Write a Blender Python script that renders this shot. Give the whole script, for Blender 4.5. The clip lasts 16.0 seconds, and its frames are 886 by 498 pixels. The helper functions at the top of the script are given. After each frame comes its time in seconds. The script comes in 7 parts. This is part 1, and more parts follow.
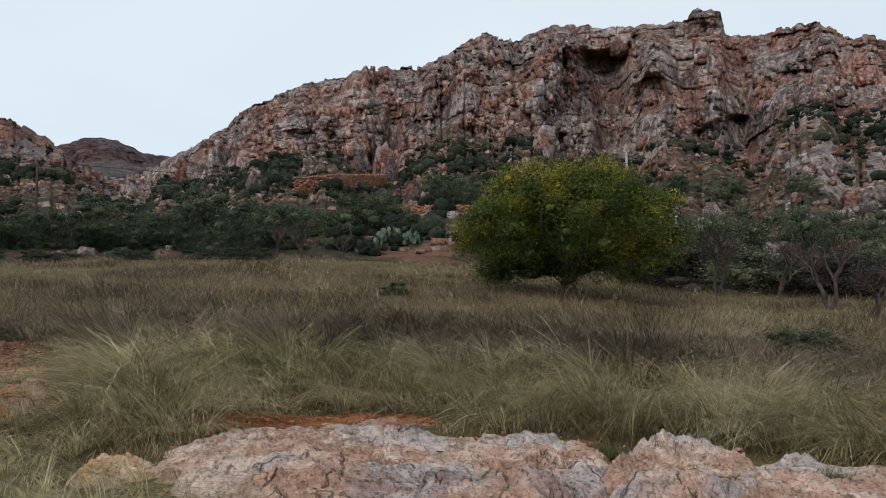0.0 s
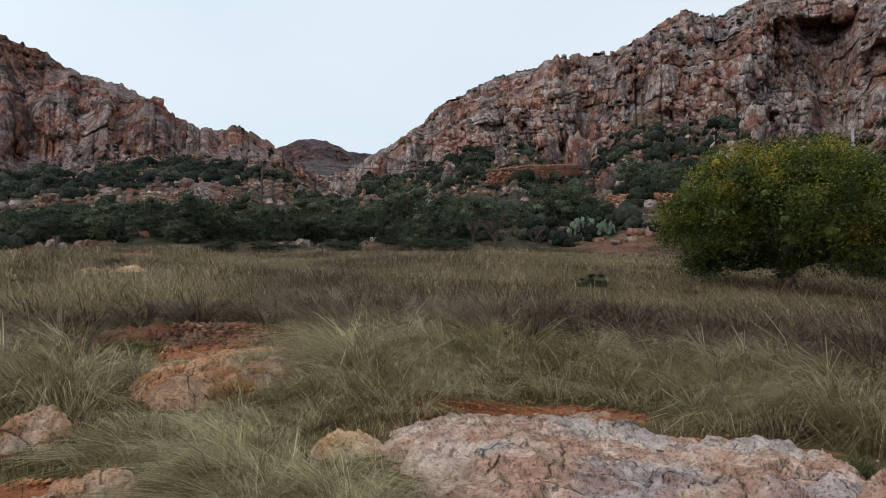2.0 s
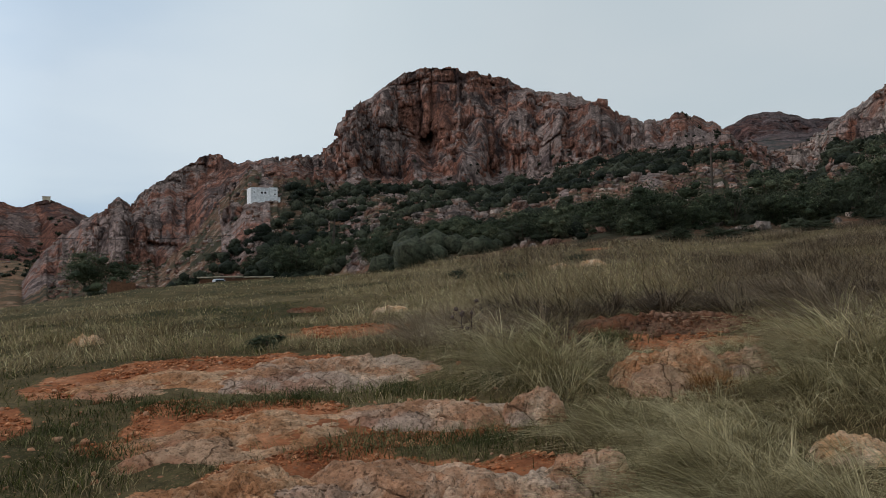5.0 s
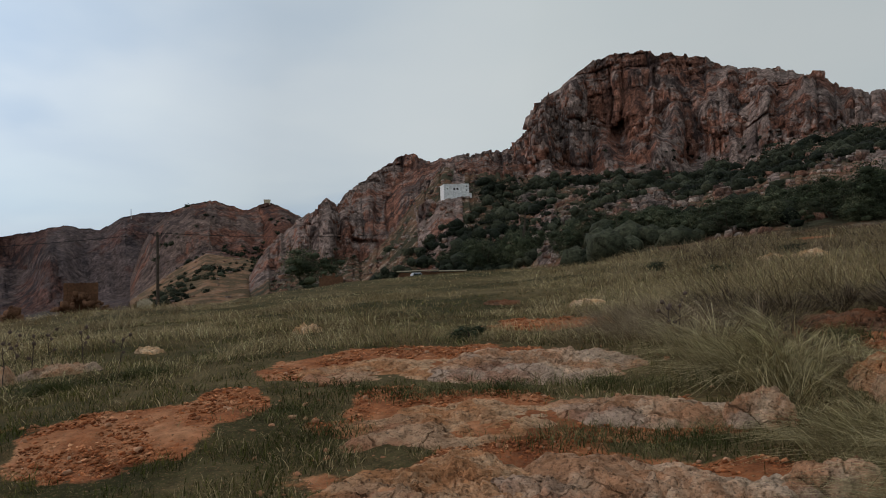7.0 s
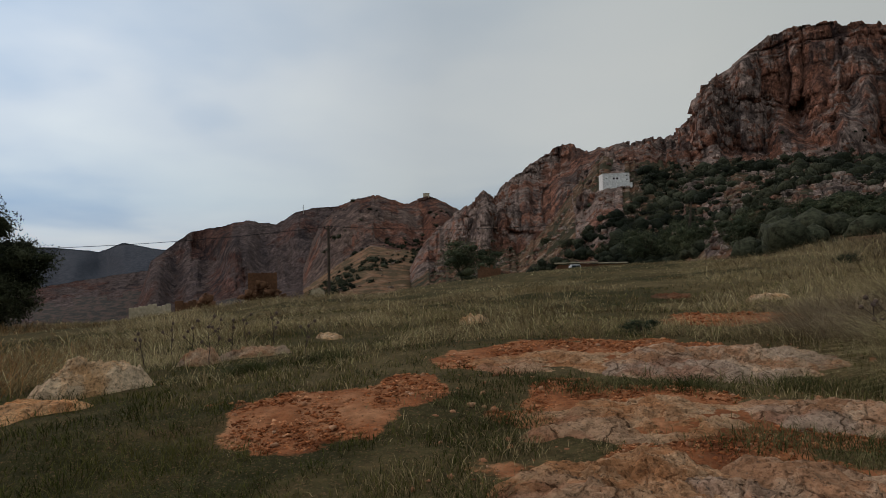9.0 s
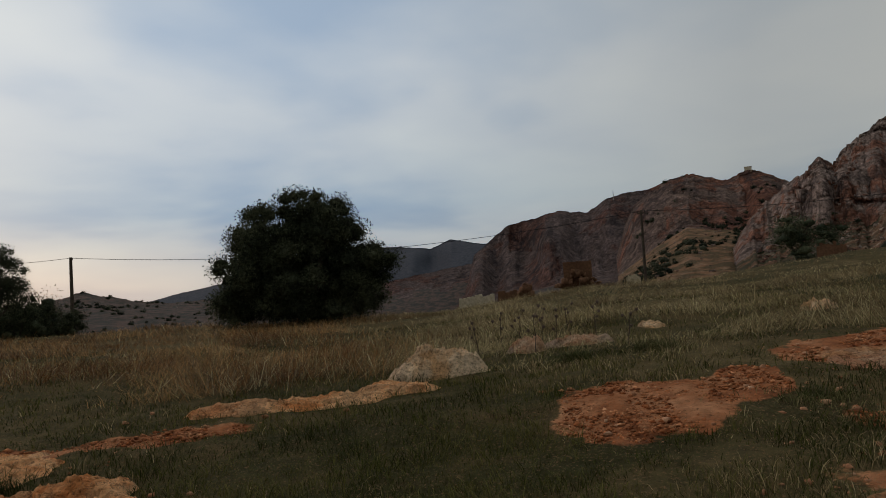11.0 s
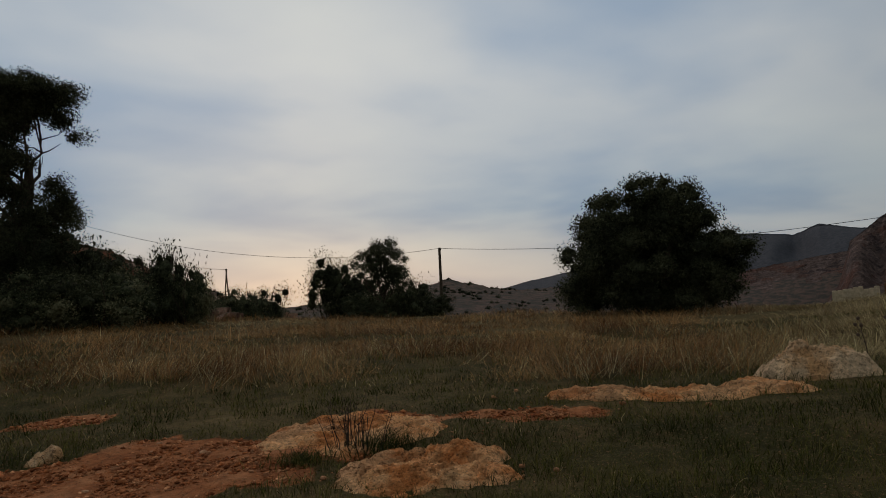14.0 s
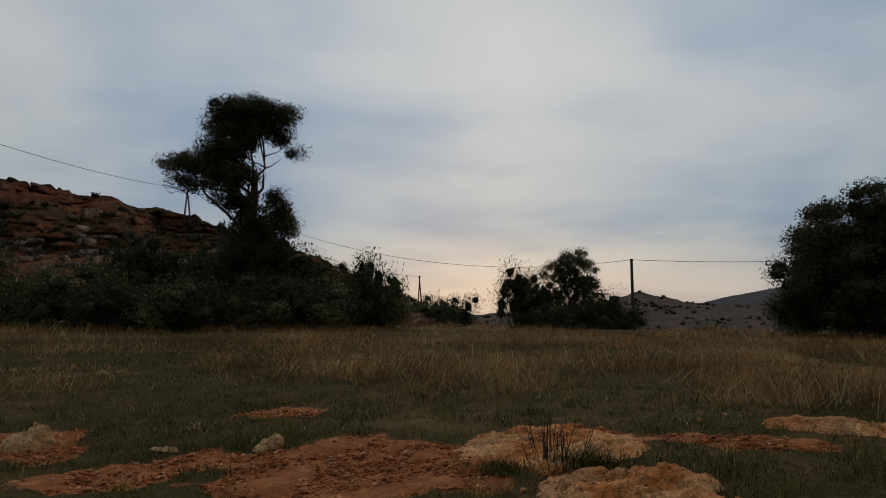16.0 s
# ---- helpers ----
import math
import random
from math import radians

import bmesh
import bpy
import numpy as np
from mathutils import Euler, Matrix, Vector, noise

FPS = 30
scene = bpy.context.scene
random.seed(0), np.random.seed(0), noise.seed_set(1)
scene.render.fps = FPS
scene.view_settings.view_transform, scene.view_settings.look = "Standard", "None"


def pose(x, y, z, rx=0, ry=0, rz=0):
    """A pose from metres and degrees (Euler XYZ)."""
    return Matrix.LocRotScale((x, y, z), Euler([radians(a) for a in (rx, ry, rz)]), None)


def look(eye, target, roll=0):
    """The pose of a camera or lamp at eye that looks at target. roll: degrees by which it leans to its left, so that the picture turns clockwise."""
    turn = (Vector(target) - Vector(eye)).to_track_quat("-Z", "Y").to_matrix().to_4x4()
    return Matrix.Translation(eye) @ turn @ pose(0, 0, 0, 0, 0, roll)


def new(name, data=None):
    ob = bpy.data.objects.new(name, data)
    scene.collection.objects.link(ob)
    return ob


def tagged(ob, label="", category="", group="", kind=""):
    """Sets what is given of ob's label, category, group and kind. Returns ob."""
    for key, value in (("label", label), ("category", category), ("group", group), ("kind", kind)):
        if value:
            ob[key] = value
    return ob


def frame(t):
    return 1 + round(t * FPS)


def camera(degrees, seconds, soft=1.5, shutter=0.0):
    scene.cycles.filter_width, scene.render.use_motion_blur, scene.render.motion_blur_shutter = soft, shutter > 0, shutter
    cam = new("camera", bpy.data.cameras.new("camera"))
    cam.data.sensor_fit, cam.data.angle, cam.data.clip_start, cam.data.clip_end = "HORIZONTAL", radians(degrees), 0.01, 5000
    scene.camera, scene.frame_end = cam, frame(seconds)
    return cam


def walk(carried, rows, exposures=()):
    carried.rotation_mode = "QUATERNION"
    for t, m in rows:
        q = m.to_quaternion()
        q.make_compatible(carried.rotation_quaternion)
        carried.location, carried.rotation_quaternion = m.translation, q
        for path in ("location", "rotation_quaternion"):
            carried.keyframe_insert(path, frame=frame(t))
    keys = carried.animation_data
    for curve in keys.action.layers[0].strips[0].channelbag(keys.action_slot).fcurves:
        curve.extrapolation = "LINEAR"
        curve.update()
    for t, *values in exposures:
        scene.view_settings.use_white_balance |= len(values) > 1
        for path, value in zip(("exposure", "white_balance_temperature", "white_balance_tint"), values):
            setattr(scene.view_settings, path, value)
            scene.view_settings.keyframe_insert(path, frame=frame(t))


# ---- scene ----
# Camera: a hand-held turn on the spot in a sloping field between cliffs.
cam = camera(64.91, 16.0, soft=1.0)
# seconds, x, y, z, pitch, roll, yaw
PATH = [
    (0.0, 0.003, 0.001, 1.600, 4.31, 0.33, -0.00),
    (0.5, -0.060, 0.028, 1.591, 4.08, 0.28, 3.88),
    (1.0, -0.113, 0.038, 1.587, 4.01, 0.40, 8.73),
    (1.5, -0.156, 0.055, 1.587, 3.36, -0.17, 11.85),
    (2.0, -0.210, 0.043, 1.592, 3.53, -0.60, 15.57),
    (2.5, -0.265, 0.054, 1.584, 2.73, 0.73, 20.94),
    (3.0, -0.296, 0.108, 1.580, 2.60, 1.04, 28.42),
    (3.5, -0.297, 0.167, 1.573, 3.05, 2.48, 36.22),
    (4.0, -0.286, 0.154, 1.578, 3.05, 2.93, 42.22),
    (4.5, -0.321, 0.088, 1.583, 3.26, 2.51, 45.90),
    (5.0, -0.343, 0.011, 1.588, 3.00, 1.57, 51.67),
    (5.2, -0.359, 0.000, 1.593, 2.98, 1.70, 53.44),
    (7.3, -0.461, -0.094, 1.575, 2.79, 1.59, 69.09),
    (7.5, -0.468, -0.098, 1.576, 2.71, 1.54, 70.31),
    (8.0, -0.470, -0.145, 1.579, 2.63, 1.29, 74.33),
    (8.5, -0.495, -0.212, 1.578, 2.92, 1.04, 76.94),
    (9.0, -0.503, -0.281, 1.573, 2.54, 1.24, 80.03),
    (9.5, -0.479, -0.336, 1.588, 2.15, 1.73, 84.47),
    (10.0, -0.499, -0.348, 1.587, 1.10, 1.34, 90.37),
    (10.2, -0.487, -0.356, 1.592, 1.59, 2.03, 94.41),
    (12.3, -0.474, -0.365, 1.610, 2.77, 2.85, 113.84),
    (12.5, -0.472, -0.381, 1.613, 3.24, 2.81, 115.47),
    (13.0, -0.477, -0.398, 1.606, 3.21, 3.18, 119.27),
    (13.5, -0.471, -0.401, 1.588, 2.94, 3.76, 125.08),
    (14.0, -0.448, -0.495, 1.584, 3.12, 2.73, 133.21),
    (14.5, -0.450, -0.586, 1.596, 3.79, 1.41, 140.03),
    (15.0, -0.427, -0.583, 1.596, 4.24, 1.36, 142.93),
    (15.5, -0.406, -0.640, 1.590, 3.89, 1.37, 145.88),
    (16.0, -0.386, -0.631, 1.595, 4.40, 0.85, 148.46),
]
EXPOSURES = [(0.0, -0.02, 6250, 12), (3.0, 0.0, 6250, 12), (4.5, -0.46, 6350, 11), (5.0, -0.52, 6400, 11), (7.5, -0.80, 6850, 12), (9.0, -0.93, 7100, 13), (12.5, -1.55, 7500, 13), (16.0, -1.6, 7600, 13)]
walk(cam, [(t, pose(x, y, z, 90 + p, r, yaw)) for t, x, y, z, p, r, yaw in PATH], EXPOSURES)

# ---- world: thick evening overcast, brighter towards the hidden low sun ----
SUN_AZ, SUN_EL = 146.0, 10.0


def link(nt, a, b):
    nt.links.new(a, b)


def node(nt, kind, op="", **values):
    n = nt.nodes.new(kind)
    if op:
        n.operation = op
    for key, value in values.items():
        n.inputs[key].default_value = value
    return n


def maths(nt, op, a, b=0.0, clamp=False):
    n = nt.nodes.new("ShaderNodeMath")
    n.operation, n.use_clamp = op, clamp
    for i, v in enumerate((a, b)):
        if isinstance(v, (int, float)):
            n.inputs[i].default_value = v
        else:
            link(nt, v, n.inputs[i])
    return n.outputs[0]


def blend(nt, fac, a, b, mode="MIX"):
    n = nt.nodes.new("ShaderNodeMix")
    n.data_type, n.blend_type = "RGBA", mode
    for sock, v in ((n.inputs[0], fac), (n.inputs[6], a), (n.inputs[7], b)):
        if isinstance(v, (int, float)):
            sock.default_value = v
        elif isinstance(v, tuple):
            sock.default_value = (*v[:3], 1)
        else:
            link(nt, v, sock)
    return n.outputs[2]


def ramp(nt, fac, stops, mode="LINEAR"):
    n = nt.nodes.new("ShaderNodeValToRGB")
    n.color_ramp.interpolation = mode
    while len(n.color_ramp.elements) < len(stops):
        n.color_ramp.elements.new(0.5)
    for e, (p, c) in zip(n.color_ramp.elements, stops):
        e.position = p
        e.color = (c, c, c, 1) if isinstance(c, (int, float)) else (*c, 1)
    link(nt, fac, n.inputs[0])
    return n.outputs[0]


def direction(az, el):
    a, e = radians(az), radians(el)
    return Vector((-math.sin(a) * math.cos(e), math.cos(a) * math.cos(e), math.sin(e)))


def make_world():
    w = bpy.data.worlds.new("overcast_sky")
    scene.world = w
    w.use_nodes = True
    nt = w.node_tree
    nt.nodes.clear()
    co = node(nt, "ShaderNodeTexCoord").outputs["Generated"]
    sep = node(nt, "ShaderNodeSeparateXYZ")
    link(nt, co, sep.inputs[0])
    up = maths(nt, "MAXIMUM", sep.outputs[2], 0.0)
    # clouds lie on a flat deck, so they flatten towards the horizon
    inv = maths(nt, "DIVIDE", 1.0, maths(nt, "ADD", up, 0.16))
    flat = node(nt, "ShaderNodeVectorMath", op="SCALE")
    link(nt, co, flat.inputs[0])
    link(nt, inv, flat.inputs["Scale"])
    big = node(nt, "ShaderNodeTexNoise", Scale=0.78, Detail=3.5, Roughness=0.45, Distortion=0.3)
    link(nt, flat.outputs[0], big.inputs["Vector"])
    fine = node(nt, "ShaderNodeTexNoise", Scale=2.4, Detail=4.0, Roughness=0.5)
    link(nt, flat.outputs[0], fine.inputs["Vector"])
    cloud = maths(nt, "ADD", maths(nt, "MULTIPLY", big.outputs[0], 0.85), maths(nt, "MULTIPLY", fine.outputs[0], 0.15))
    toward = node(nt, "ShaderNodeVectorMath", op="DOT_PRODUCT")
    link(nt, co, toward.inputs[0])
    toward.inputs[1].default_value = direction(SUN_AZ, SUN_EL)
    side = maths(nt, "MULTIPLY_ADD", toward.outputs["Value"], 0.5)
    side.node.inputs[2].default_value = 0.5
    even = ramp(nt, cloud, [(0.30, (0.70, 0.81, 0.86)), (0.70, (0.80, 0.88, 0.91))])
    broken = ramp(nt, cloud, [(0.36, (0.50, 0.72, 1.03)), (0.45, (0.68, 0.87, 1.11)), (0.52, (0.84, 1.00, 1.18)), (0.64, (0.96, 1.11, 1.24))])
    deck = blend(nt, ramp(nt, side, [(0.55, 0.0), (0.90, 1.0)]), even, broken)
    glow = ramp(nt, side, [(0.0, 0.90), (0.42, 1.0), (0.56, 1.13), (0.72, 1.05), (1.0, 1.60)])
    lit = blend(nt, 1.0, deck, glow, "MULTIPLY")
    belt = ramp(nt, up, [(0.0, (0.80, 0.76, 0.73)), (0.05, (0.76, 0.77, 0.78)), (0.11, (0.66, 0.75, 0.82)), (0.19, (0.82, 0.86, 0.9)), (0.30, 1.0)])
    lit = blend(nt, ramp(nt, side, [(0.6, 0.0), (0.9, 1.0)]), lit, blend(nt, 1.0, lit, belt, "MULTIPLY"))
    low = maths(nt, "MULTIPLY", ramp(nt, up, [(0.0, 1.0), (0.10, 0.0)]), ramp(nt, side, [(0.93, 0.0), (0.99, 1.0)]))
    lit = blend(nt, maths(nt, "MULTIPLY", low, 0.3), lit, (1.75, 1.55, 1.40))
    clear = node(nt, "ShaderNodeTexSky")
    clear.sky_type, clear.sun_disc = "NISHITA", False
    clear.sun_elevation, clear.sun_rotation = radians(SUN_EL), radians(-SUN_AZ)
    thin = blend(nt, 1.0, clear.outputs[0], (0.012, 0.012, 0.012), "MULTIPLY")
    total = blend(nt, 1.0, lit, thin, "ADD")
    bg = node(nt, "ShaderNodeBackground", Strength=1.0)
    link(nt, total, bg.inputs[0])
    out = node(nt, "ShaderNodeOutputWorld")
    link(nt, bg.outputs[0], out.inputs[0])


make_world()
sun = new("sun", bpy.data.lights.new("sun", "SUN"))
sun.data.energy, sun.data.angle, sun.data.color = 1.35, radians(24), (1.0, 0.78, 0.56)
sun.matrix_world = look(direction(SUN_AZ, 35) * 60, (0, 0, 0))


# ---- numeric noise ----
def hashed(ix, iy, iz, seed=0):
    h = (ix.astype(np.int64) * 374761393 + iy.astype(np.int64) * 668265263 + iz.astype(np.int64) * 2147483647 + seed * 144665) & 0xFFFFFFFF
    h = ((h ^ (h >> 13)) * 1274126177) & 0xFFFFFFFF
    h = ((h ^ (h >> 16)) * 2246822519) & 0xFFFFFFFF
    return ((h ^ (h >> 15)) & 0xFFFFFF) / float(0xFFFFFF)


def vnoise(x, y, z, seed=0):
    fx, fy, fz = np.floor(x), np.floor(y), np.floor(z)
    u, v, w = x - fx, y - fy, z - fz
    u, v, w = u * u * (3 - 2 * u), v * v * (3 - 2 * v), w * w * (3 - 2 * w)
    total = 0
    for i in (0, 1):
        for j in (0, 1):
            for k in (0, 1):
                total = total + hashed(fx + i, fy + j, fz + k, seed) * (u if i else 1 - u) * (v if j else 1 - v) * (w if k else 1 - w)
    return total * 2 - 1


def fbm(x, y, z, octaves=4, seed=0, gain=0.5):
    total, amp = 0, 1.0
    for o in range(octaves):
        total = total + amp * vnoise(x, y, z, seed + o)
        x, y, z, amp = x * 2.03 + 11.3, y * 2.03 + 5.7, z * 2.03 + 3.1, amp * gain
    return total


def cells(x, y, z, seed=0):
    """Distance to the edge between the two nearest cells, and a random value for the nearest one."""
    fx, fy, fz = np.floor(x), np.floor(y), np.floor(z)
    f1, f2, who = np.full(x.shape, 9.0), np.full(x.shape, 9.0), np.zeros(x.shape)
    for i in (-1, 0, 1):
        for j in (-1, 0, 1):
            for k in (-1, 0, 1):
                a, b, c = fx + i, fy + j, fz + k
                d = (a + hashed(a, b, c, seed) - x) ** 2 + (b + hashed(a, b, c, seed + 7) - y) ** 2 + (c + hashed(a, b, c, seed + 13) - z) ** 2
                closer = d < f1
                f2 = np.where(closer, f1, np.minimum(f2, d))
                who = np.where(closer, hashed(a, b, c, seed + 23), who)
                f1 = np.where(closer, d, f1)
    return np.sqrt(f2) - np.sqrt(f1), who


def blocks(u, v, seed=0):
    """Jointed rock in courses: distance to the nearest joint, and a random value for the block."""
    v = v + 0.28 * vnoise(0 * u + 3.7, v * 0.8, 0 * u, seed + 2)
    r = np.floor(v)
    fv = v - r
    u = u * (0.7 + 0.6 * hashed(r, 0 * r + 1, 0 * r, seed)) + 9.0 * hashed(r, 0 * r + 2, 0 * r, seed)
    c = np.floor(u)
    left = 0.5 * (hashed(c, r, 0 * r, seed + 3) - 0.5)
    right = 1 + 0.5 * (hashed(c + 1, r, 0 * r, seed + 3) - 0.5)
    c = np.where(u - c < left, c - 1, np.where(u - c > right, c + 1, c))
    left = 0.5 * (hashed(c, r, 0 * r, seed + 3) - 0.5)
    right = 1 + 0.5 * (hashed(c + 1, r, 0 * r, seed + 3) - 0.5)
    edge = np.minimum(np.minimum(u - c - left, right - (u - c)), np.minimum(fv, 1 - fv))
    return np.maximum(edge, 0), hashed(c, r, 0 * r + 5, seed + 4)


def smooth(a, b, x):
    q = np.clip((x - a) / (b - a), 0, 1)
    return q * q * (3 - 2 * q)


# ---- the lie of the land: azimuth (degrees to the left of +y), height at 8 m and at 20 m, edge of the field, its elevation ----
LAND = [
    (-60, 0.00, 0.2, 50, 0.0), (-35, 0.10, 0.6, 45, 0.4), (-20, 0.20, 1.1, 48, 1.6), (-10, 0.25, 1.4, 48, 2.3), (0, 0.33, 1.5, 52, 3.1),
    (10, 0.42, 1.6, 55, 3.6), (22, 0.48, 1.6, 55, 3.4), (32, 0.48, 1.5, 55, 3.2), (46, 0.42, 1.3, 55, 2.7), (55, 0.38, 1.0, 50, 1.3),
]
LAND += [
    (65, 0.40, 0.85, 52, 0.9), (70, 0.40, 0.8, 52, 0.65), (76, 0.40, 0.7, 50, 0.25), (85, 0.38, 0.55, 42, -0.9), (95, 0.30, 0.4, 40, -1.3), (105, 0.18, 0.05, 40, -2.4),
    (118, 0.08, -0.1, 42, -2.9), (133, 0.06, 0.0, 46, -2.3), (150, 0.0, 0.1, 42, -1.9), (165, -0.05, 0.15, 40, -1.3), (182, -0.05, 0.2, 40, -0.6),
    (215, 0.0, 0.1, 50, -1.0), (300, 0.0, 0.2, 50, 0.0)]
LAND_A = np.array(LAND)


def land(az, d):
    """Height of the ground. az in degrees, d in metres; arrays of one shape."""
    az, d = np.asarray(az, float), np.asarray(d, float)
    a = (az + 60) % 360 - 60
    z8, z20, fd, fe = (np.interp(a, LAND_A[:, 0], LAND_A[:, k], period=360) for k in (1, 2, 3, 4))
    zf = 1.6 + fd * np.tan(np.radians(fe))
    far = np.where((a > 50) & (a < 200), 1.0, 0.0) * smooth(50, 58, a) * (1 - smooth(185, 200, a))
    z = np.where(d < 8, z8 * (d / 8), np.where(d < 20, z8 + (z20 - z8) * (d - 8) / 12, z20 + (zf - z20) * (d - 20) / np.maximum(fd - 20, 1)))
    beyond = zf + (d - fd) * (np.tan(np.radians(fe - 0.4)) * (1 - far) - 0.07 * far * np.minimum(1, 900 / np.maximum(d - fd, 1)))
    z = np.where(d > fd, beyond, z)
    x, y = -d * np.sin(np.radians(a)), d * np.cos(np.radians(a))
    o = 0 * x
    z = z + 0.05 * fbm(x * 0.5, y * 0.5, o, 3, 3) * smooth(1, 4, d) + 0.16 * fbm(x * 0.11, y * 0.11, o, 2, 9) * smooth(9, 16, d)
    return z


def spot(az, d, lift=0.0):
    return Vector((-d * math.sin(radians(az)), d * math.cos(radians(az)), float(land(np.array([az]), np.array([d]))[0]) + lift))
# ---- end of the land ----


# ---- materials ----
def start(name, rough=0.9):
    m = bpy.data.materials.new(name)
    m.use_nodes = True
    nt = m.node_tree
    b = nt.nodes["Principled BSDF"]
    b.inputs["Roughness"].default_value = rough
    b.inputs["Specular IOR Level"].default_value = 0.06
    return m, nt, b, node(nt, "ShaderNodeTexCoord").outputs["Object"]


def tex(nt, co, scale, detail=5.0, rough=0.55, stretch=None, distort=0.0):
    if stretch:
        mp = node(nt, "ShaderNodeMapping")
        mp.inputs["Scale"].default_value = stretch
        link(nt, co, mp.inputs[0])
        co = mp.outputs[0]
    n = node(nt, "ShaderNodeTexNoise", Scale=scale, Detail=detail, Roughness=rough, Distortion=distort)
    link(nt, co, n.inputs["Vector"])
    return n.outputs[0]


def bumped(nt, b, height, strength, distance):
    n = node(nt, "ShaderNodeBump", Strength=strength, Distance=distance)
    link(nt, height, n.inputs["Height"])
    link(nt, n.outputs[0], b.inputs["Normal"])


def surface(name, colours, s1, s2, rough=0.9, bump=0.3, depth=0.02, island=0.0, piece=0.0):
    """Colours run over a coarse noise; a fine one varies their value and gives the relief."""
    m, nt, b, co = start(name, rough)
    k = len(colours)
    base = ramp(nt, tex(nt, co, s1), [(0.3 + 0.4 * i / max(k - 1, 1), c) for i, c in enumerate(colours)])
    fine = tex(nt, co, s2, 6.0, 0.6)
    base = blend(nt, 1.0, base, ramp(nt, fine, [(0.25, 0.62), (0.75, 1.3)]), "MULTIPLY")
    if island:
        r = node(nt, "ShaderNodeNewGeometry").outputs["Random Per Island"]
        base = blend(nt, 1.0, base, ramp(nt, r, [(0.0, 1 - island), (1.0, 1 + island)]), "MULTIPLY")
    if piece:
        r = node(nt, "ShaderNodeObjectInfo").outputs["Random"]
        base = blend(nt, 1.0, base, ramp(nt, r, [(0.0, 1 - piece), (1.0, 1 + piece)]), "MULTIPLY")
    link(nt, base, b.inputs["Base Color"])
    if bump:
        bumped(nt, b, fine, bump, depth)
    return m


def leafy(name, colours, s1=0.6, tint=0.45, through_light=0.25, grain=0.0):
    """Leaves or blades: a colour of their own for each island, some light passing through."""
    m, nt, b, co = start(name, 0.7)
    geo = node(nt, "ShaderNodeNewGeometry")
    r = geo.outputs["Random Per Island"]
    pick = maths(nt, "ADD", maths(nt, "MULTIPLY", ramp(nt, tex(nt, co, s1, 4.0), [(0.28, 0.1), (0.72, 0.9)]), 1.3), maths(nt, "MULTIPLY", r, tint))
    pick = maths(nt, "SUBTRACT", pick, 0.15 + tint * 0.5)
    k = len(colours)
    base = ramp(nt, pick, [(0.25 + 0.5 * i / max(k - 1, 1), c) for i, c in enumerate(colours)])
    base = blend(nt, 1.0, base, ramp(nt, r, [(0.0, 0.82), (1.0, 1.16)] if grain else [(0.0, 0.6), (0.7, 1.0), (1.0, 1.5)]), "MULTIPLY")
    if grain:
        speck = tex(nt, geo.outputs["Position"], grain, 4.0, 0.7)
        base = blend(nt, 1.0, base, ramp(nt, speck, [(0.36, 0.4), (0.64, 1.5)]), "MULTIPLY")
        bumped(nt, b, speck, 0.9, 0.6 / grain)
    link(nt, base, b.inputs["Base Color"])
    tr = node(nt, "ShaderNodeBsdfTranslucent")
    link(nt, base, tr.inputs[0])
    mix = node(nt, "ShaderNodeMixShader", Fac=through_light)
    link(nt, b.outputs[0], mix.inputs[1])
    link(nt, tr.outputs[0], mix.inputs[2])
    link(nt, mix.outputs[0], nt.nodes["Material Output"].inputs["Surface"])
    return m


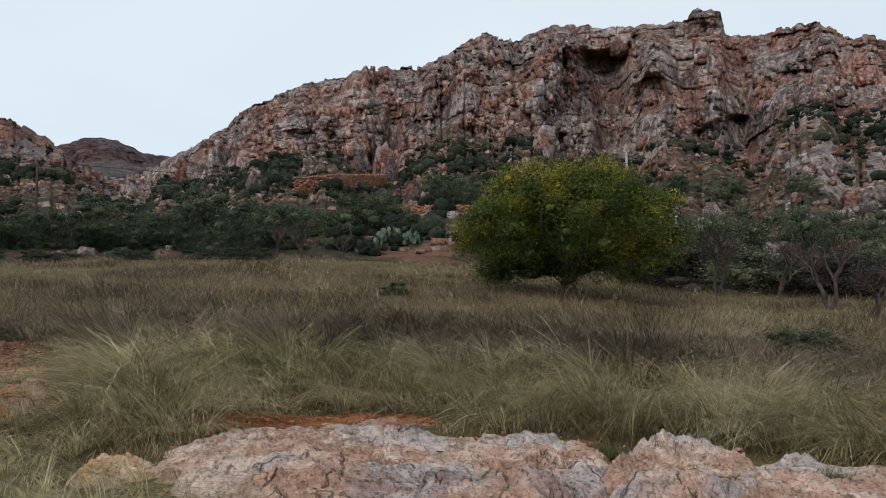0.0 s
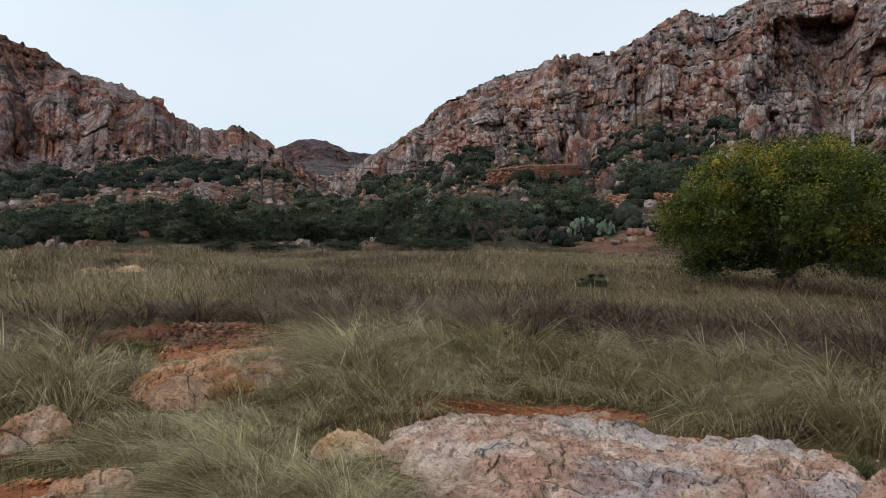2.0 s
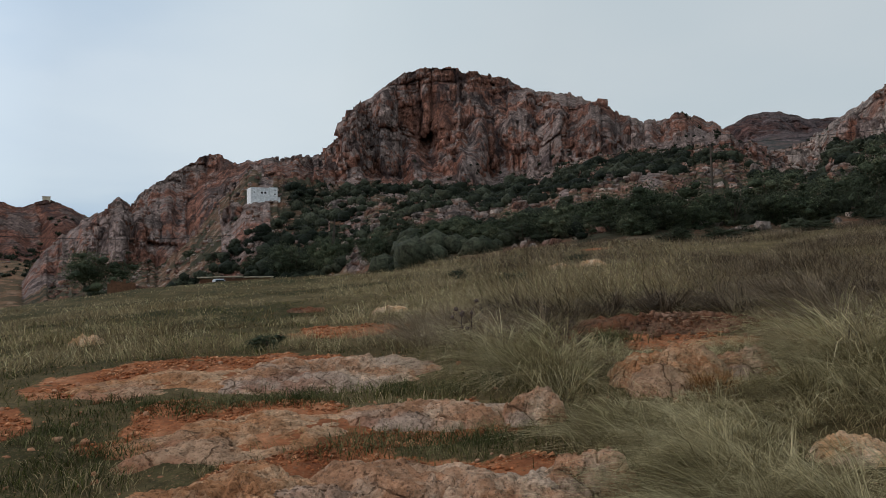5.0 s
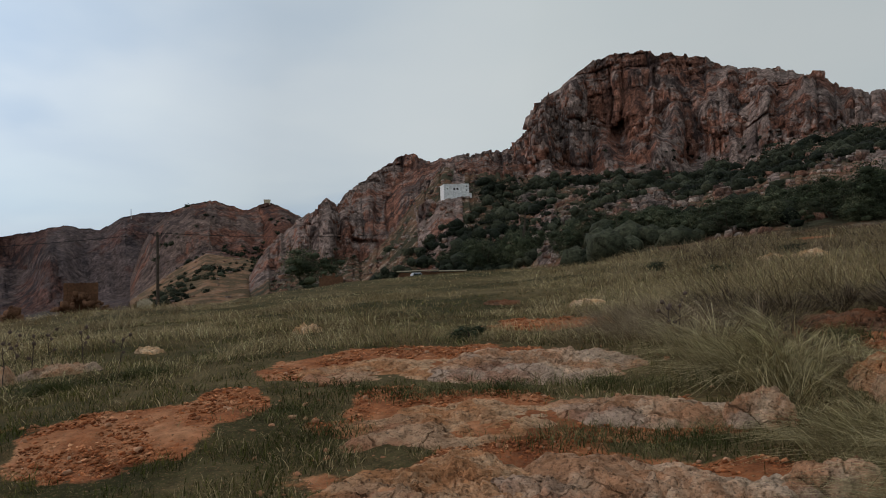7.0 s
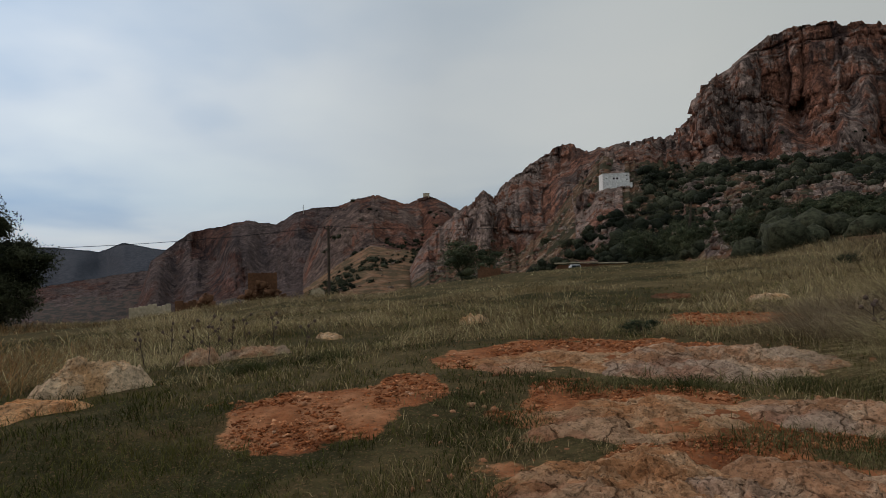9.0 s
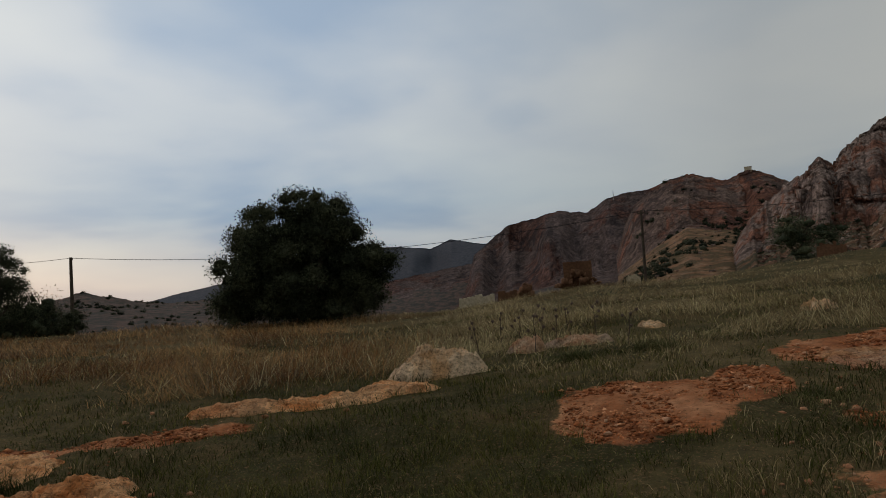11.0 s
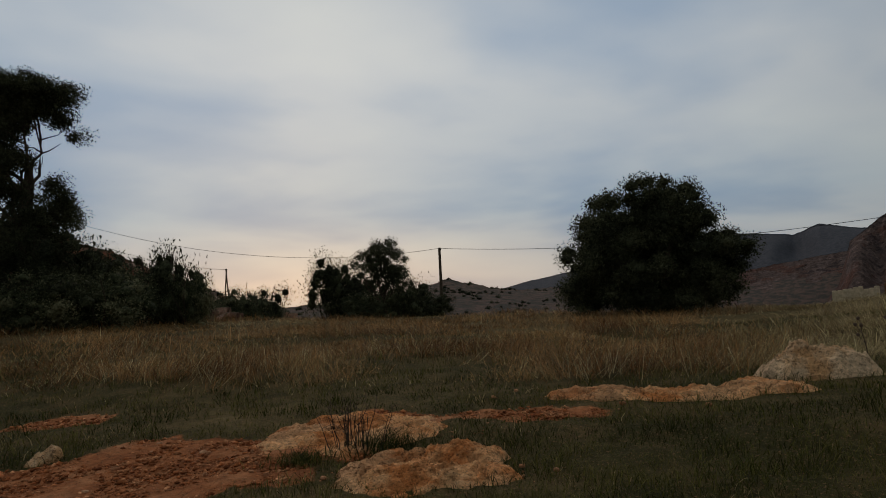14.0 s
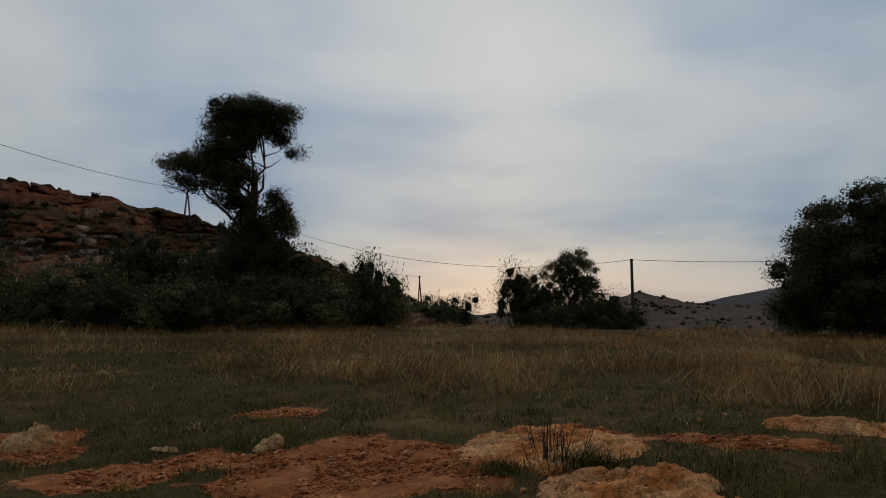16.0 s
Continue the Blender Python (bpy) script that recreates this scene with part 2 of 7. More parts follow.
def cliff_rock(name, grey, red, dark, scale=1.0, crust_from=0.8):
    """Weathered grey crust on ledges and tops, red broken faces, dark seepage streaks."""
    m, nt, b, co = start(name, 0.95)
    geo = node(nt, "ShaderNodeNewGeometry")
    sep = node(nt, "ShaderNodeSeparateXYZ")
    link(nt, geo.outputs["Normal"], sep.inputs[0])
    coarse = tex(nt, co, 0.045 * scale, 5.0, 0.6)
    mid = tex(nt, co, 0.25 * scale, 6.0, 0.62)
    fine = tex(nt, co, 1.1 * scale, 6.0, 0.65)
    reds = ramp(nt, mid, [(0.32, tuple(0.55 * v for v in red)), (0.5, red), (0.68, tuple(min(1, v * k) for v, k in zip(red, (1.45, 1.6, 1.7))))])
    tone_at = node(nt, "ShaderNodeAttribute")
    tone_at.attribute_name = "tone"
    joint_at = node(nt, "ShaderNodeAttribute")
    joint_at.attribute_name = "joint"
    greys = ramp(nt, mid, [(0.3, tuple(0.6 * v for v in grey)), (0.7, tuple(1.2 * v for v in grey))])
    patches = ramp(nt, coarse, [(0.36, 0.0), (0.64, 1.0)])
    crust = maths(nt, "ADD", maths(nt, "MULTIPLY", sep.outputs[2], 0.35), maths(nt, "MULTIPLY", patches, 0.8))
    crust = maths(nt, "ADD", crust, maths(nt, "MULTIPLY", ramp(nt, mid, [(0.3, 0.0), (0.7, 1.0)]), 0.55))
    crust = maths(nt, "ADD", crust, maths(nt, "MULTIPLY", maths(nt, "SUBTRACT", tone_at.outputs["Fac"], 0.5), 0.9))
    base = blend(nt, ramp(nt, crust, [(crust_from - 0.22, 0.0), (crust_from + 0.22, 1.0)]), reds, greys)
    streak = tex(nt, co, 0.22 * scale, 5.0, 0.6, stretch=(1, 1, 0.14))
    soot = maths(nt, "MULTIPLY", ramp(nt, streak, [(0.48, 0.0), (0.57, 0.85)]), ramp(nt, tex(nt, co, 0.03 * scale, 2.0), [(0.42, 0.25), (0.56, 1.0)]))
    base = blend(nt, soot, base, dark)
    joints = node(nt, "ShaderNodeTexVoronoi", Scale=0.22 * scale)
    joints.feature = "DISTANCE_TO_EDGE"
    mp = node(nt, "ShaderNodeMapping")
    mp.inputs["Scale"].default_value = (1.0, 1.0, 0.55)
    link(nt, blend(nt, 0.9, co, node(nt, "ShaderNodeTexNoise", Scale=0.3 * scale, Detail=4.0).outputs["Color"], "ADD"), mp.inputs[0])
    link(nt, mp.outputs[0], joints.inputs["Vector"])
    crack = ramp(nt, joints.outputs["Distance"], [(0.0, 1.0), (0.05, 0.0)])
    base = blend(nt, maths(nt, "MULTIPLY", crack, 0.55), base, dark)
    # broken blocks differ in tone, with open joints between
    lumps = node(nt, "ShaderNodeTexVoronoi", Scale=0.55 * scale)
    link(nt, mp.outputs[0], lumps.inputs["Vector"])
    tone = node(nt, "ShaderNodeSeparateColor")
    link(nt, lumps.outputs["Color"], tone.inputs[0])
    base = blend(nt, 1.0, base, ramp(nt, tone.outputs[0], [(0.0, 0.82), (1.0, 1.18)]), "MULTIPLY")
    base = blend(nt, 1.0, base, ramp(nt, tone_at.outputs["Fac"], [(0.15, 0.74), (0.85, 1.28)]), "MULTIPLY")
    split = node(nt, "ShaderNodeTexVoronoi", Scale=0.55 * scale)
    split.feature = "DISTANCE_TO_EDGE"
    link(nt, mp.outputs[0], split.inputs["Vector"])
    crack2 = ramp(nt, split.outputs["Distance"], [(0.0, 1.0), (0.06, 0.0)])
    base = blend(nt, maths(nt, "MULTIPLY", crack2, 0.3), base, dark)
    # crevice shade put into the colour along the joints of the relief
    base = blend(nt, ramp(nt, joint_at.outputs["Fac"], [(0.0, 0.5), (0.03, 0.0)]), base, dark)
    base = blend(nt, 1.0, base, ramp(nt, fine, [(0.28, 0.58), (0.72, 1.4)]), "MULTIPLY")
    bits = node(nt, "ShaderNodeTexVoronoi", Scale=1.2 * scale)
    link(nt, mp.outputs[0], bits.inputs["Vector"])
    bit_tone = node(nt, "ShaderNodeSeparateColor")
    link(nt, bits.outputs["Color"], bit_tone.inputs[0])
    base = blend(nt, 1.0, base, ramp(nt, bit_tone.outputs[0], [(0.0, 0.7), (0.3, 0.95), (1.0, 1.25)]), "MULTIPLY")
    base = blend(nt, 1.0, base, ramp(nt, tex(nt, co, 3.0 * scale, 4.0, 0.7), [(0.3, 0.6), (0.7, 1.4)]), "MULTIPLY")
    link(nt, base, b.inputs["Base Color"])
    rise = maths(nt, "ADD", maths(nt, "MULTIPLY", mid, 0.7), maths(nt, "MULTIPLY", fine, 0.8))
    bumped(nt, b, maths(nt, "SUBTRACT", rise, maths(nt, "ADD", maths(nt, "MULTIPLY", crack, 0.5), maths(nt, "MULTIPLY", crack2, 0.25))), 0.9, 1.3 / scale)
    return m


def hillside(name, soil, stone, scrub):
    """Red earth, broken grey stone and low scrub."""
    m, nt, b, co = start(name, 0.95)
    mid = tex(nt, co, 0.12, 6.0, 0.65)
    fine = tex(nt, co, 0.9, 6.0, 0.7)
    bits = tex(nt, co, 0.35, 6.0, 0.7, stretch=(1, 1, 1.3))
    base = blend(nt, ramp(nt, bits, [(0.52, 0.0), (0.60, 1.0)]), soil, stone)
    base = blend(nt, ramp(nt, mid, [(0.43, 0.0), (0.55, 0.9)]), base, scrub)
    base = blend(nt, 1.0, base, ramp(nt, fine, [(0.25, 0.5), (0.75, 1.4)]), "MULTIPLY")
    link(nt, base, b.inputs["Base Color"])
    bumped(nt, b, maths(nt, "ADD", fine, bits), 0.8, 0.8)
    return m


def ground_soil():
    m, nt, b, co = start("field_earth", 0.97)
    bare = node(nt, "ShaderNodeAttribute")
    bare.attribute_name = "bare"
    fine = tex(nt, co, 9.0, 6.0, 0.7)
    mid = tex(nt, co, 1.3, 5.0, 0.6)
    big = tex(nt, co, 0.12, 4.0)
    earth = ramp(nt, mid, [(0.3, (0.18, 0.060, 0.027)), (0.5, (0.32, 0.118, 0.052)), (0.72, (0.46, 0.225, 0.12))])
    turf = ramp(nt, mid, [(0.3, (0.022, 0.025, 0.008)), (0.5, (0.042, 0.041, 0.015)), (0.7, (0.085, 0.060, 0.028))])
    straw = ramp(nt, mid, [(0.3, (0.075, 0.058, 0.026)), (0.7, (0.17, 0.13, 0.065))])
    turf = blend(nt, ramp(nt, big, [(0.42, 0.0), (0.58, 0.8)]), turf, straw)
    parched = node(nt, "ShaderNodeAttribute")
    parched.attribute_name = "parched"
    turf = blend(nt, parched.outputs["Fac"], turf, straw)
    edge = maths(nt, "ADD", bare.outputs["Fac"], maths(nt, "MULTIPLY", maths(nt, "SUBTRACT", fine, 0.5), 0.9))
    base = blend(nt, ramp(nt, edge, [(0.40, 0.0), (0.60, 1.0)]), turf, earth)
    base = blend(nt, 1.0, base, ramp(nt, fine, [(0.25, 0.5), (0.75, 1.45)]), "MULTIPLY")
    litter = tex(nt, co, 34.0, 4.0, 0.75)
    base = blend(nt, ramp(nt, litter, [(0.56, 0.0), (0.64, 0.7)]), base, (0.27, 0.155, 0.085))
    base = blend(nt, ramp(nt, tex(nt, co, 21.0, 4.0, 0.7), [(0.58, 0.0), (0.66, 0.7)]), base, (0.035, 0.024, 0.012))
    link(nt, base, b.inputs["Base Color"])
    bumped(nt, b, maths(nt, "ADD", fine, maths(nt, "MULTIPLY", litter, 0.4)), 0.9, 0.04)
    return m


def near_rock(name, pale, warm, dark, grey=(0.56, 0.48, 0.42)):
    """Pinkish bedrock: pale weathered skin, orange broken faces, cracks and lichen specks."""
    m, nt, b, co = start(name, 0.92)
    geo = node(nt, "ShaderNodeNewGeometry")
    sep = node(nt, "ShaderNodeSeparateXYZ")
    link(nt, geo.outputs["Normal"], sep.inputs[0])
    mid = tex(nt, co, 1.6, 6.0, 0.65, distort=0.5)
    big = tex(nt, co, 0.55, 3.0)
    fine = tex(nt, co, 14.0, 6.0, 0.7)
    layer = tex(nt, co, 3.2, 5.0, 0.6, stretch=(0.5, 0.5, 4.0))
    base = blend(nt, ramp(nt, mid, [(0.43, 0.0), (0.57, 1.0)]), warm, tuple(min(1, 1.1 * v) for v in pale))
    base = blend(nt, ramp(nt, big, [(0.53, 0.0), (0.59, 0.75)]), base, dark)
    base = blend(nt, ramp(nt, tex(nt, co, 1.1, 5.0, 0.6), [(0.54, 0.0), (0.60, 0.65)]), base, grey)
    base = blend(nt, ramp(nt, layer, [(0.60, 0.0), (0.68, 0.45)]), base, tuple(0.55 * v for v in warm))
    crack = node(nt, "ShaderNodeTexVoronoi", Scale=1.5)
    crack.feature = "DISTANCE_TO_EDGE"
    wob = blend(nt, 0.10, co, node(nt, "ShaderNodeTexNoise", Scale=5.0, Detail=4.0).outputs["Color"], "ADD")
    link(nt, wob, crack.inputs["Vector"])
    lines = ramp(nt, crack.outputs["Distance"], [(0.0, 1.0), (0.013, 0.0)])
    lines = maths(nt, "MULTIPLY", lines, ramp(nt, big, [(0.44, 0.0), (0.54, 1.0)]))
    base = blend(nt, maths(nt, "MULTIPLY", lines, 0.5), base, tuple(0.3 * v for v in warm))
    base = blend(nt, 1.0, base, ramp(nt, fine, [(0.25, 0.62), (0.75, 1.28)]), "MULTIPLY")
    # dark spots put the shade of small eroded pockets into the colour
    holes = tex(nt, co, 10.0, 5.0, 0.65, stretch=(1, 1, 1.6))
    base = blend(nt, ramp(nt, holes, [(0.57, 0.0), (0.64, 0.6)]), base, tuple(0.3 * v for v in warm))
    flakes = node(nt, "ShaderNodeTexVoronoi", Scale=7.0)
    link(nt, wob, flakes.inputs["Vector"])
    flake_tone = node(nt, "ShaderNodeSeparateColor")
    link(nt, flakes.outputs["Color"], flake_tone.inputs[0])
    base = blend(nt, 1.0, base, ramp(nt, flake_tone.outputs[0], [(0.0, 0.78), (0.25, 0.97), (1.0, 1.14)]), "MULTIPLY")
    # hollows of this relief are darkened as well: pit shade in the colour
    pits = tex(nt, co, 26.0, 4.0, 0.7)
    base = blend(nt, 1.0, base, ramp(nt, pits, [(0.36, 0.45), (0.47, 1.0)]), "MULTIPLY")
    specks = tex(nt, co, 38.0, 2.0)
    base = blend(nt, ramp(nt, specks, [(0.66, 0.0), (0.70, 0.7)]), base, (0.10, 0.085, 0.075))
    link(nt, base, b.inputs["Base Color"])
    rise = maths(nt, "ADD", maths(nt, "ADD", maths(nt, "MULTIPLY", mid, 0.8), maths(nt, "MULTIPLY", fine, 0.35)), maths(nt, "MULTIPLY", layer, 0.5))
    rise = maths(nt, "ADD", maths(nt, "SUBTRACT", rise, maths(nt, "MULTIPLY", lines, 0.5)), maths(nt, "ADD", maths(nt, "MULTIPLY", pits, 0.3), maths(nt, "MULTIPLY", flake_tone.outputs[0], 0.12)))
    bumped(nt, b, rise, 1.0, 0.12)
    return m


EARTH = ground_soil()
CLIFF = cliff_rock("red_cliff_rock", (0.27, 0.20, 0.175), (0.275, 0.125, 0.086), (0.06, 0.044, 0.042), 1.0, 0.98)
CLIFF_GREY = cliff_rock("grey_cliff_rock", (0.36, 0.29, 0.25), (0.34, 0.175, 0.125), (0.08, 0.066, 0.063), 1.0, 0.80)
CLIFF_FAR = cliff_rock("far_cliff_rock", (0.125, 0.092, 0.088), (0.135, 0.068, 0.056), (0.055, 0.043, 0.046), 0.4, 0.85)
SLOPE = hillside("scrub_slope", (0.16, 0.085, 0.053), (0.29, 0.225, 0.175), (0.036, 0.04, 0.024))
SLOPE_RED = hillside("red_earth_slope", (0.17, 0.06, 0.032), (0.20, 0.105, 0.07), (0.06, 0.042, 0.024))
# earth, stone and scrub greyed: distance haze is put into the base colours
SLOPE_HAZED = hillside("far_hazed_scrub_slope", (0.12, 0.082, 0.072), (0.13, 0.10, 0.09), (0.05, 0.052, 0.05))
# the blue is air haze mixed into the far ridge's own colours
SLOPE_HAZE_BLUE = hillside("far_haze_blue_slope", (0.075, 0.080, 0.10), (0.085, 0.09, 0.11), (0.05, 0.058, 0.075))
SCREE = hillside("scree_slope", (0.25, 0.135, 0.08), (0.28, 0.185, 0.125), (0.09, 0.07, 0.04))
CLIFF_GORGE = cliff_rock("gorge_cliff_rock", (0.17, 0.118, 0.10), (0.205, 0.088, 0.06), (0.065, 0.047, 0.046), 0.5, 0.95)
BEDROCK = near_rock("pink_bedrock", (0.55, 0.38, 0.265), (0.47, 0.25, 0.145), (0.33, 0.175, 0.125), (0.50, 0.385, 0.30))
SLABROCK = near_rock("pink_slab_rock", (0.62, 0.47, 0.375), (0.51, 0.31, 0.215), (0.28, 0.175, 0.155), (0.58, 0.52, 0.48))
EARTHY = near_rock("crumbling_red_bank", (0.22, 0.115, 0.07), (0.19, 0.078, 0.04), (0.10, 0.058, 0.04), (0.24, 0.14, 0.09))
CREAM = near_rock("orange_cream_rock", (0.80, 0.45, 0.235), (0.66, 0.26, 0.10), (0.50, 0.19, 0.08), (0.78, 0.47, 0.27))
BEDROCK_ORANGE = near_rock("orange_bedrock", (0.55, 0.345, 0.21), (0.47, 0.225, 0.11), (0.37, 0.18, 0.11), (0.51, 0.34, 0.22))
LIMESTONE = near_rock("pale_boulder_rock", (0.76, 0.56, 0.38), (0.66, 0.385, 0.20), (0.52, 0.32, 0.20), (0.70, 0.53, 0.37))
GRAVEL = surface("orange_gravel", [(0.18, 0.055, 0.024), (0.34, 0.12, 0.05), (0.58, 0.30, 0.165)], 5.0, 20.0, island=0.5, depth=0.01)
CLODS = surface("dark_red_clods", [(0.09, 0.045, 0.03), (0.17, 0.085, 0.052), (0.27, 0.17, 0.12)], 1.5, 9.0, island=0.4)
WALLSTONE = surface("red_wall_stone", [(0.22, 0.09, 0.055), (0.32, 0.15, 0.09), (0.33, 0.21, 0.15)], 1.2, 6.0, island=0.3)
BARK = surface("grey_bark", [(0.05, 0.04, 0.032), (0.10, 0.08, 0.065)], 6.0, 30.0, bump=0.8)
POLE_WOOD = surface("weathered_pole_wood", [(0.055, 0.042, 0.034), (0.10, 0.08, 0.065)], 3.0, 25.0, bump=0.4)
CONCRETE = surface("pole_concrete", [(0.34, 0.34, 0.33), (0.46, 0.45, 0.43)], 2.0, 18.0)
PLASTER = surface("white_house_paint", [(0.72, 0.73, 0.74), (0.82, 0.82, 0.82)], 0.4, 3.0, bump=0.1)
MUDBRICK = surface("ochre_mud_wall", [(0.115, 0.058, 0.036), (0.20, 0.105, 0.062)], 0.5, 4.0, bump=0.5)
PALE_WALL = surface("pale_render", [(0.50, 0.42, 0.30), (0.62, 0.54, 0.42)], 0.5, 4.0)
DARK = surface("dark_opening", [(0.012, 0.012, 0.014), (0.02, 0.02, 0.022)], 2.0, 9.0, bump=0)
WIRE = surface("black_cable", [(0.02, 0.02, 0.022), (0.03, 0.03, 0.03)], 2.0, 9.0, rough=0.6, bump=0)
CAR_PAINT = surface("white_car_paint", [(0.62, 0.66, 0.72), (0.72, 0.74, 0.78)], 1.0, 9.0, rough=0.3, bump=0)
GLASS = surface("dark_car_glass", [(0.02, 0.03, 0.04), (0.04, 0.05, 0.06)], 1.0, 9.0, rough=0.1, bump=0)
STRAW = leafy("dry_straw", [(0.13, 0.09, 0.045), (0.27, 0.20, 0.105), (0.44, 0.35, 0.20)], 0.35, 0.3)
PALE_GRASS = leafy("pale_green_straw", [(0.195, 0.16, 0.073), (0.34, 0.282, 0.15), (0.55, 0.47, 0.28)], 0.9, 0.45, 0.45)
STRAW_BROWN = leafy("brown_dead_stalks", [(0.065, 0.046, 0.032), (0.135, 0.099, 0.066), (0.27, 0.205, 0.135)], 0.25)
TURF = leafy("green_turf", [(0.026, 0.034, 0.007), (0.058, 0.066, 0.015), (0.12, 0.112, 0.034)], 0.7)
TUFT = leafy("grey_green_tuft", [(0.05, 0.058, 0.018), (0.095, 0.10, 0.038), (0.18, 0.16, 0.075)], 1.5)
CHIPS = surface("broken_rock_chips", [(0.30, 0.12, 0.06), (0.40, 0.20, 0.115), (0.52, 0.34, 0.23)], 2.0, 16.0, island=0.25, depth=0.01)
LONG_GREEN = leafy("long_grey_green_grass", [(0.25, 0.235, 0.10), (0.47, 0.41, 0.21), (0.68, 0.59, 0.36)], 0.5, 0.4, 0.5)
RUSSET = leafy("russet_grass", [(0.12, 0.053, 0.020), (0.27, 0.132, 0.05), (0.48, 0.28, 0.125)], 0.3, 0.35)
LEAF_GOLD = leafy("yellow_green_leaf", [(0.08, 0.105, 0.02), (0.17, 0.175, 0.03), (0.31, 0.255, 0.045)], 0.45, 0.35, grain=7)
LEAF_CAROB = leafy("carob_leaf", [(0.035, 0.055, 0.016), (0.065, 0.088, 0.024), (0.12, 0.135, 0.035)], 0.5, grain=7)
LEAF_DARK = leafy("dark_evergreen_leaf", [(0.034, 0.042, 0.026), (0.055, 0.066, 0.04), (0.09, 0.10, 0.06)], 0.5, grain=6)
LEAF_OLIVE = leafy("grey_green_leaf", [(0.05, 0.064, 0.038), (0.092, 0.108, 0.064), (0.19, 0.19, 0.115)], 0.5, grain=5)
LEAF_BUSH = leafy("bush_leaf", [(0.042, 0.055, 0.032), (0.075, 0.092, 0.052), (0.125, 0.14, 0.08)], 0.4, grain=5)
LEAF_SCRUB = leafy("hill_scrub_leaf", [(0.018, 0.024, 0.016), (0.034, 0.041, 0.026), (0.068, 0.074, 0.048)], 0.05, grain=2.2)
LEAF_BROWN = leafy("dull_brown_leaf", [(0.036, 0.030, 0.027), (0.062, 0.052, 0.045), (0.10, 0.086, 0.072)], 0.4, grain=5)
TWIG = leafy("bare_twigs", [(0.05, 0.038, 0.034), (0.09, 0.065, 0.055), (0.13, 0.10, 0.085)], 0.5, 0.3, 0.05)
CACTUS = leafy("cactus_pad", [(0.06, 0.085, 0.055), (0.10, 0.125, 0.085)], 1.0, 0.4, 0.05)


# ---- mesh helpers ----
def mesh_of(name, verts, faces, materials, smooth_faces=False, slots=None):
    """A mesh from arrays: verts n x 3, faces m x k with one k."""
    me = bpy.data.meshes.new(name)
    verts, faces = np.asarray(verts, np.float32), np.asarray(faces, np.int32)
    n, k = faces.shape
    me.vertices.add(len(verts))
    me.vertices.foreach_set("co", verts.ravel())
    me.loops.add(n * k)
    me.loops.foreach_set("vertex_index", faces.ravel())
    me.polygons.add(n)
    me.polygons.foreach_set("loop_start", np.arange(n, dtype=np.int32) * k)
    for m in materials:
        me.materials.append(m)
    me.update(calc_edges=True)
    me.validate()
    if smooth_faces:
        me.polygons.foreach_set("use_smooth", np.ones(len(me.polygons), bool))
    if slots is not None:
        me.polygons.foreach_set("material_index", np.asarray(slots, np.int32))
    return me


def stone_tones(me, values):
    """The tone of each corner point, and no open joints, for loose pieces of cliff stone."""
    for key, field in (("tone", values), ("joint", 0 * values + 0.2)):
        attr = me.attributes.new(key, "FLOAT", "POINT")
        attr.data.foreach_set("value", np.asarray(field, np.float32))
    return me


def part(name, bm, material, parent, label=""):
    me = bpy.data.meshes.new(name)
    bmesh.ops.recalc_face_normals(bm, faces=bm.faces)
    bm.to_mesh(me)
    bm.free()
    me.materials.append(material)
    ob = new(name, me)
    ob.parent = parent
    return tagged(ob, label)


def part_np(name, data, parent, label=""):
    ob = new(name, data)
    ob.parent = parent
    return tagged(ob, label)


def base_at(name, place, label, category, group="", turn=0.0):
    ob = new(name)
    ob.matrix_world = Matrix.Translation(place) @ Matrix.Rotation(radians(turn), 4, "Z")
    return tagged(ob, label, category, group)


def block(bm, x0, y0, z0, x1, y1, z1, bevel=0.0):
    made = bmesh.ops.create_cube(bm, size=1.0)["verts"]
    for v in made:
        v.co = Vector(((x0 + x1) / 2 + v.co.x * (x1 - x0), (y0 + y1) / 2 + v.co.y * (y1 - y0), (z0 + z1) / 2 + v.co.z * (z1 - z0)))
    if bevel:
        bmesh.ops.bevel(bm, geom=list({e for v in made for e in v.link_edges}), offset=bevel, segments=2, affect="EDGES")


def tube(bm, points, radii, sides=7):
    """A tapered tube through the points."""
    rings = []
    for i, (p, r) in enumerate(zip(points, radii)):
        p = Vector(p)
        a, b = Vector(points[max(i - 1, 0)]), Vector(points[min(i + 1, len(points) - 1)])
        q = (b - a).to_track_quat("Z", "Y")
        rings.append([bm.verts.new(p + q @ Vector((r * math.cos(2 * math.pi * k / sides), r * math.sin(2 * math.pi * k / sides), 0))) for k in range(sides)])
    for u, v in zip(rings, rings[1:]):
        for k in range(sides):
            bm.faces.new((u[k], u[(k + 1) % sides], v[(k + 1) % sides], v[k]))
    bm.faces.new(rings[-1])
    bm.faces.new(rings[0][::-1])


def bent(a, b, rng, wobble=0.12, steps=5, droop=0.0):
    a, b = Vector(a), Vector(b)
    size = (b - a).length
    out = []
    for i in range(steps + 1):
        t = i / steps
        off = Vector((rng.uniform(-1, 1), rng.uniform(-1, 1), rng.uniform(-1, 1))) * wobble * size * math.sin(math.pi * t)
        out.append(a.lerp(b, t) + off + Vector((0, 0, -droop * size * math.sin(math.pi * t))))
    return out


def ball(level):
    bm = bmesh.new()
    bmesh.ops.create_icosphere(bm, subdivisions=level, radius=1.0)
    bm.verts.ensure_lookup_table()
    out = np.array([v.co[:] for v in bm.verts]), np.array([[v.index for v in f.verts] for f in bm.faces])
    bm.free()
    return out


BALL = ball(1)


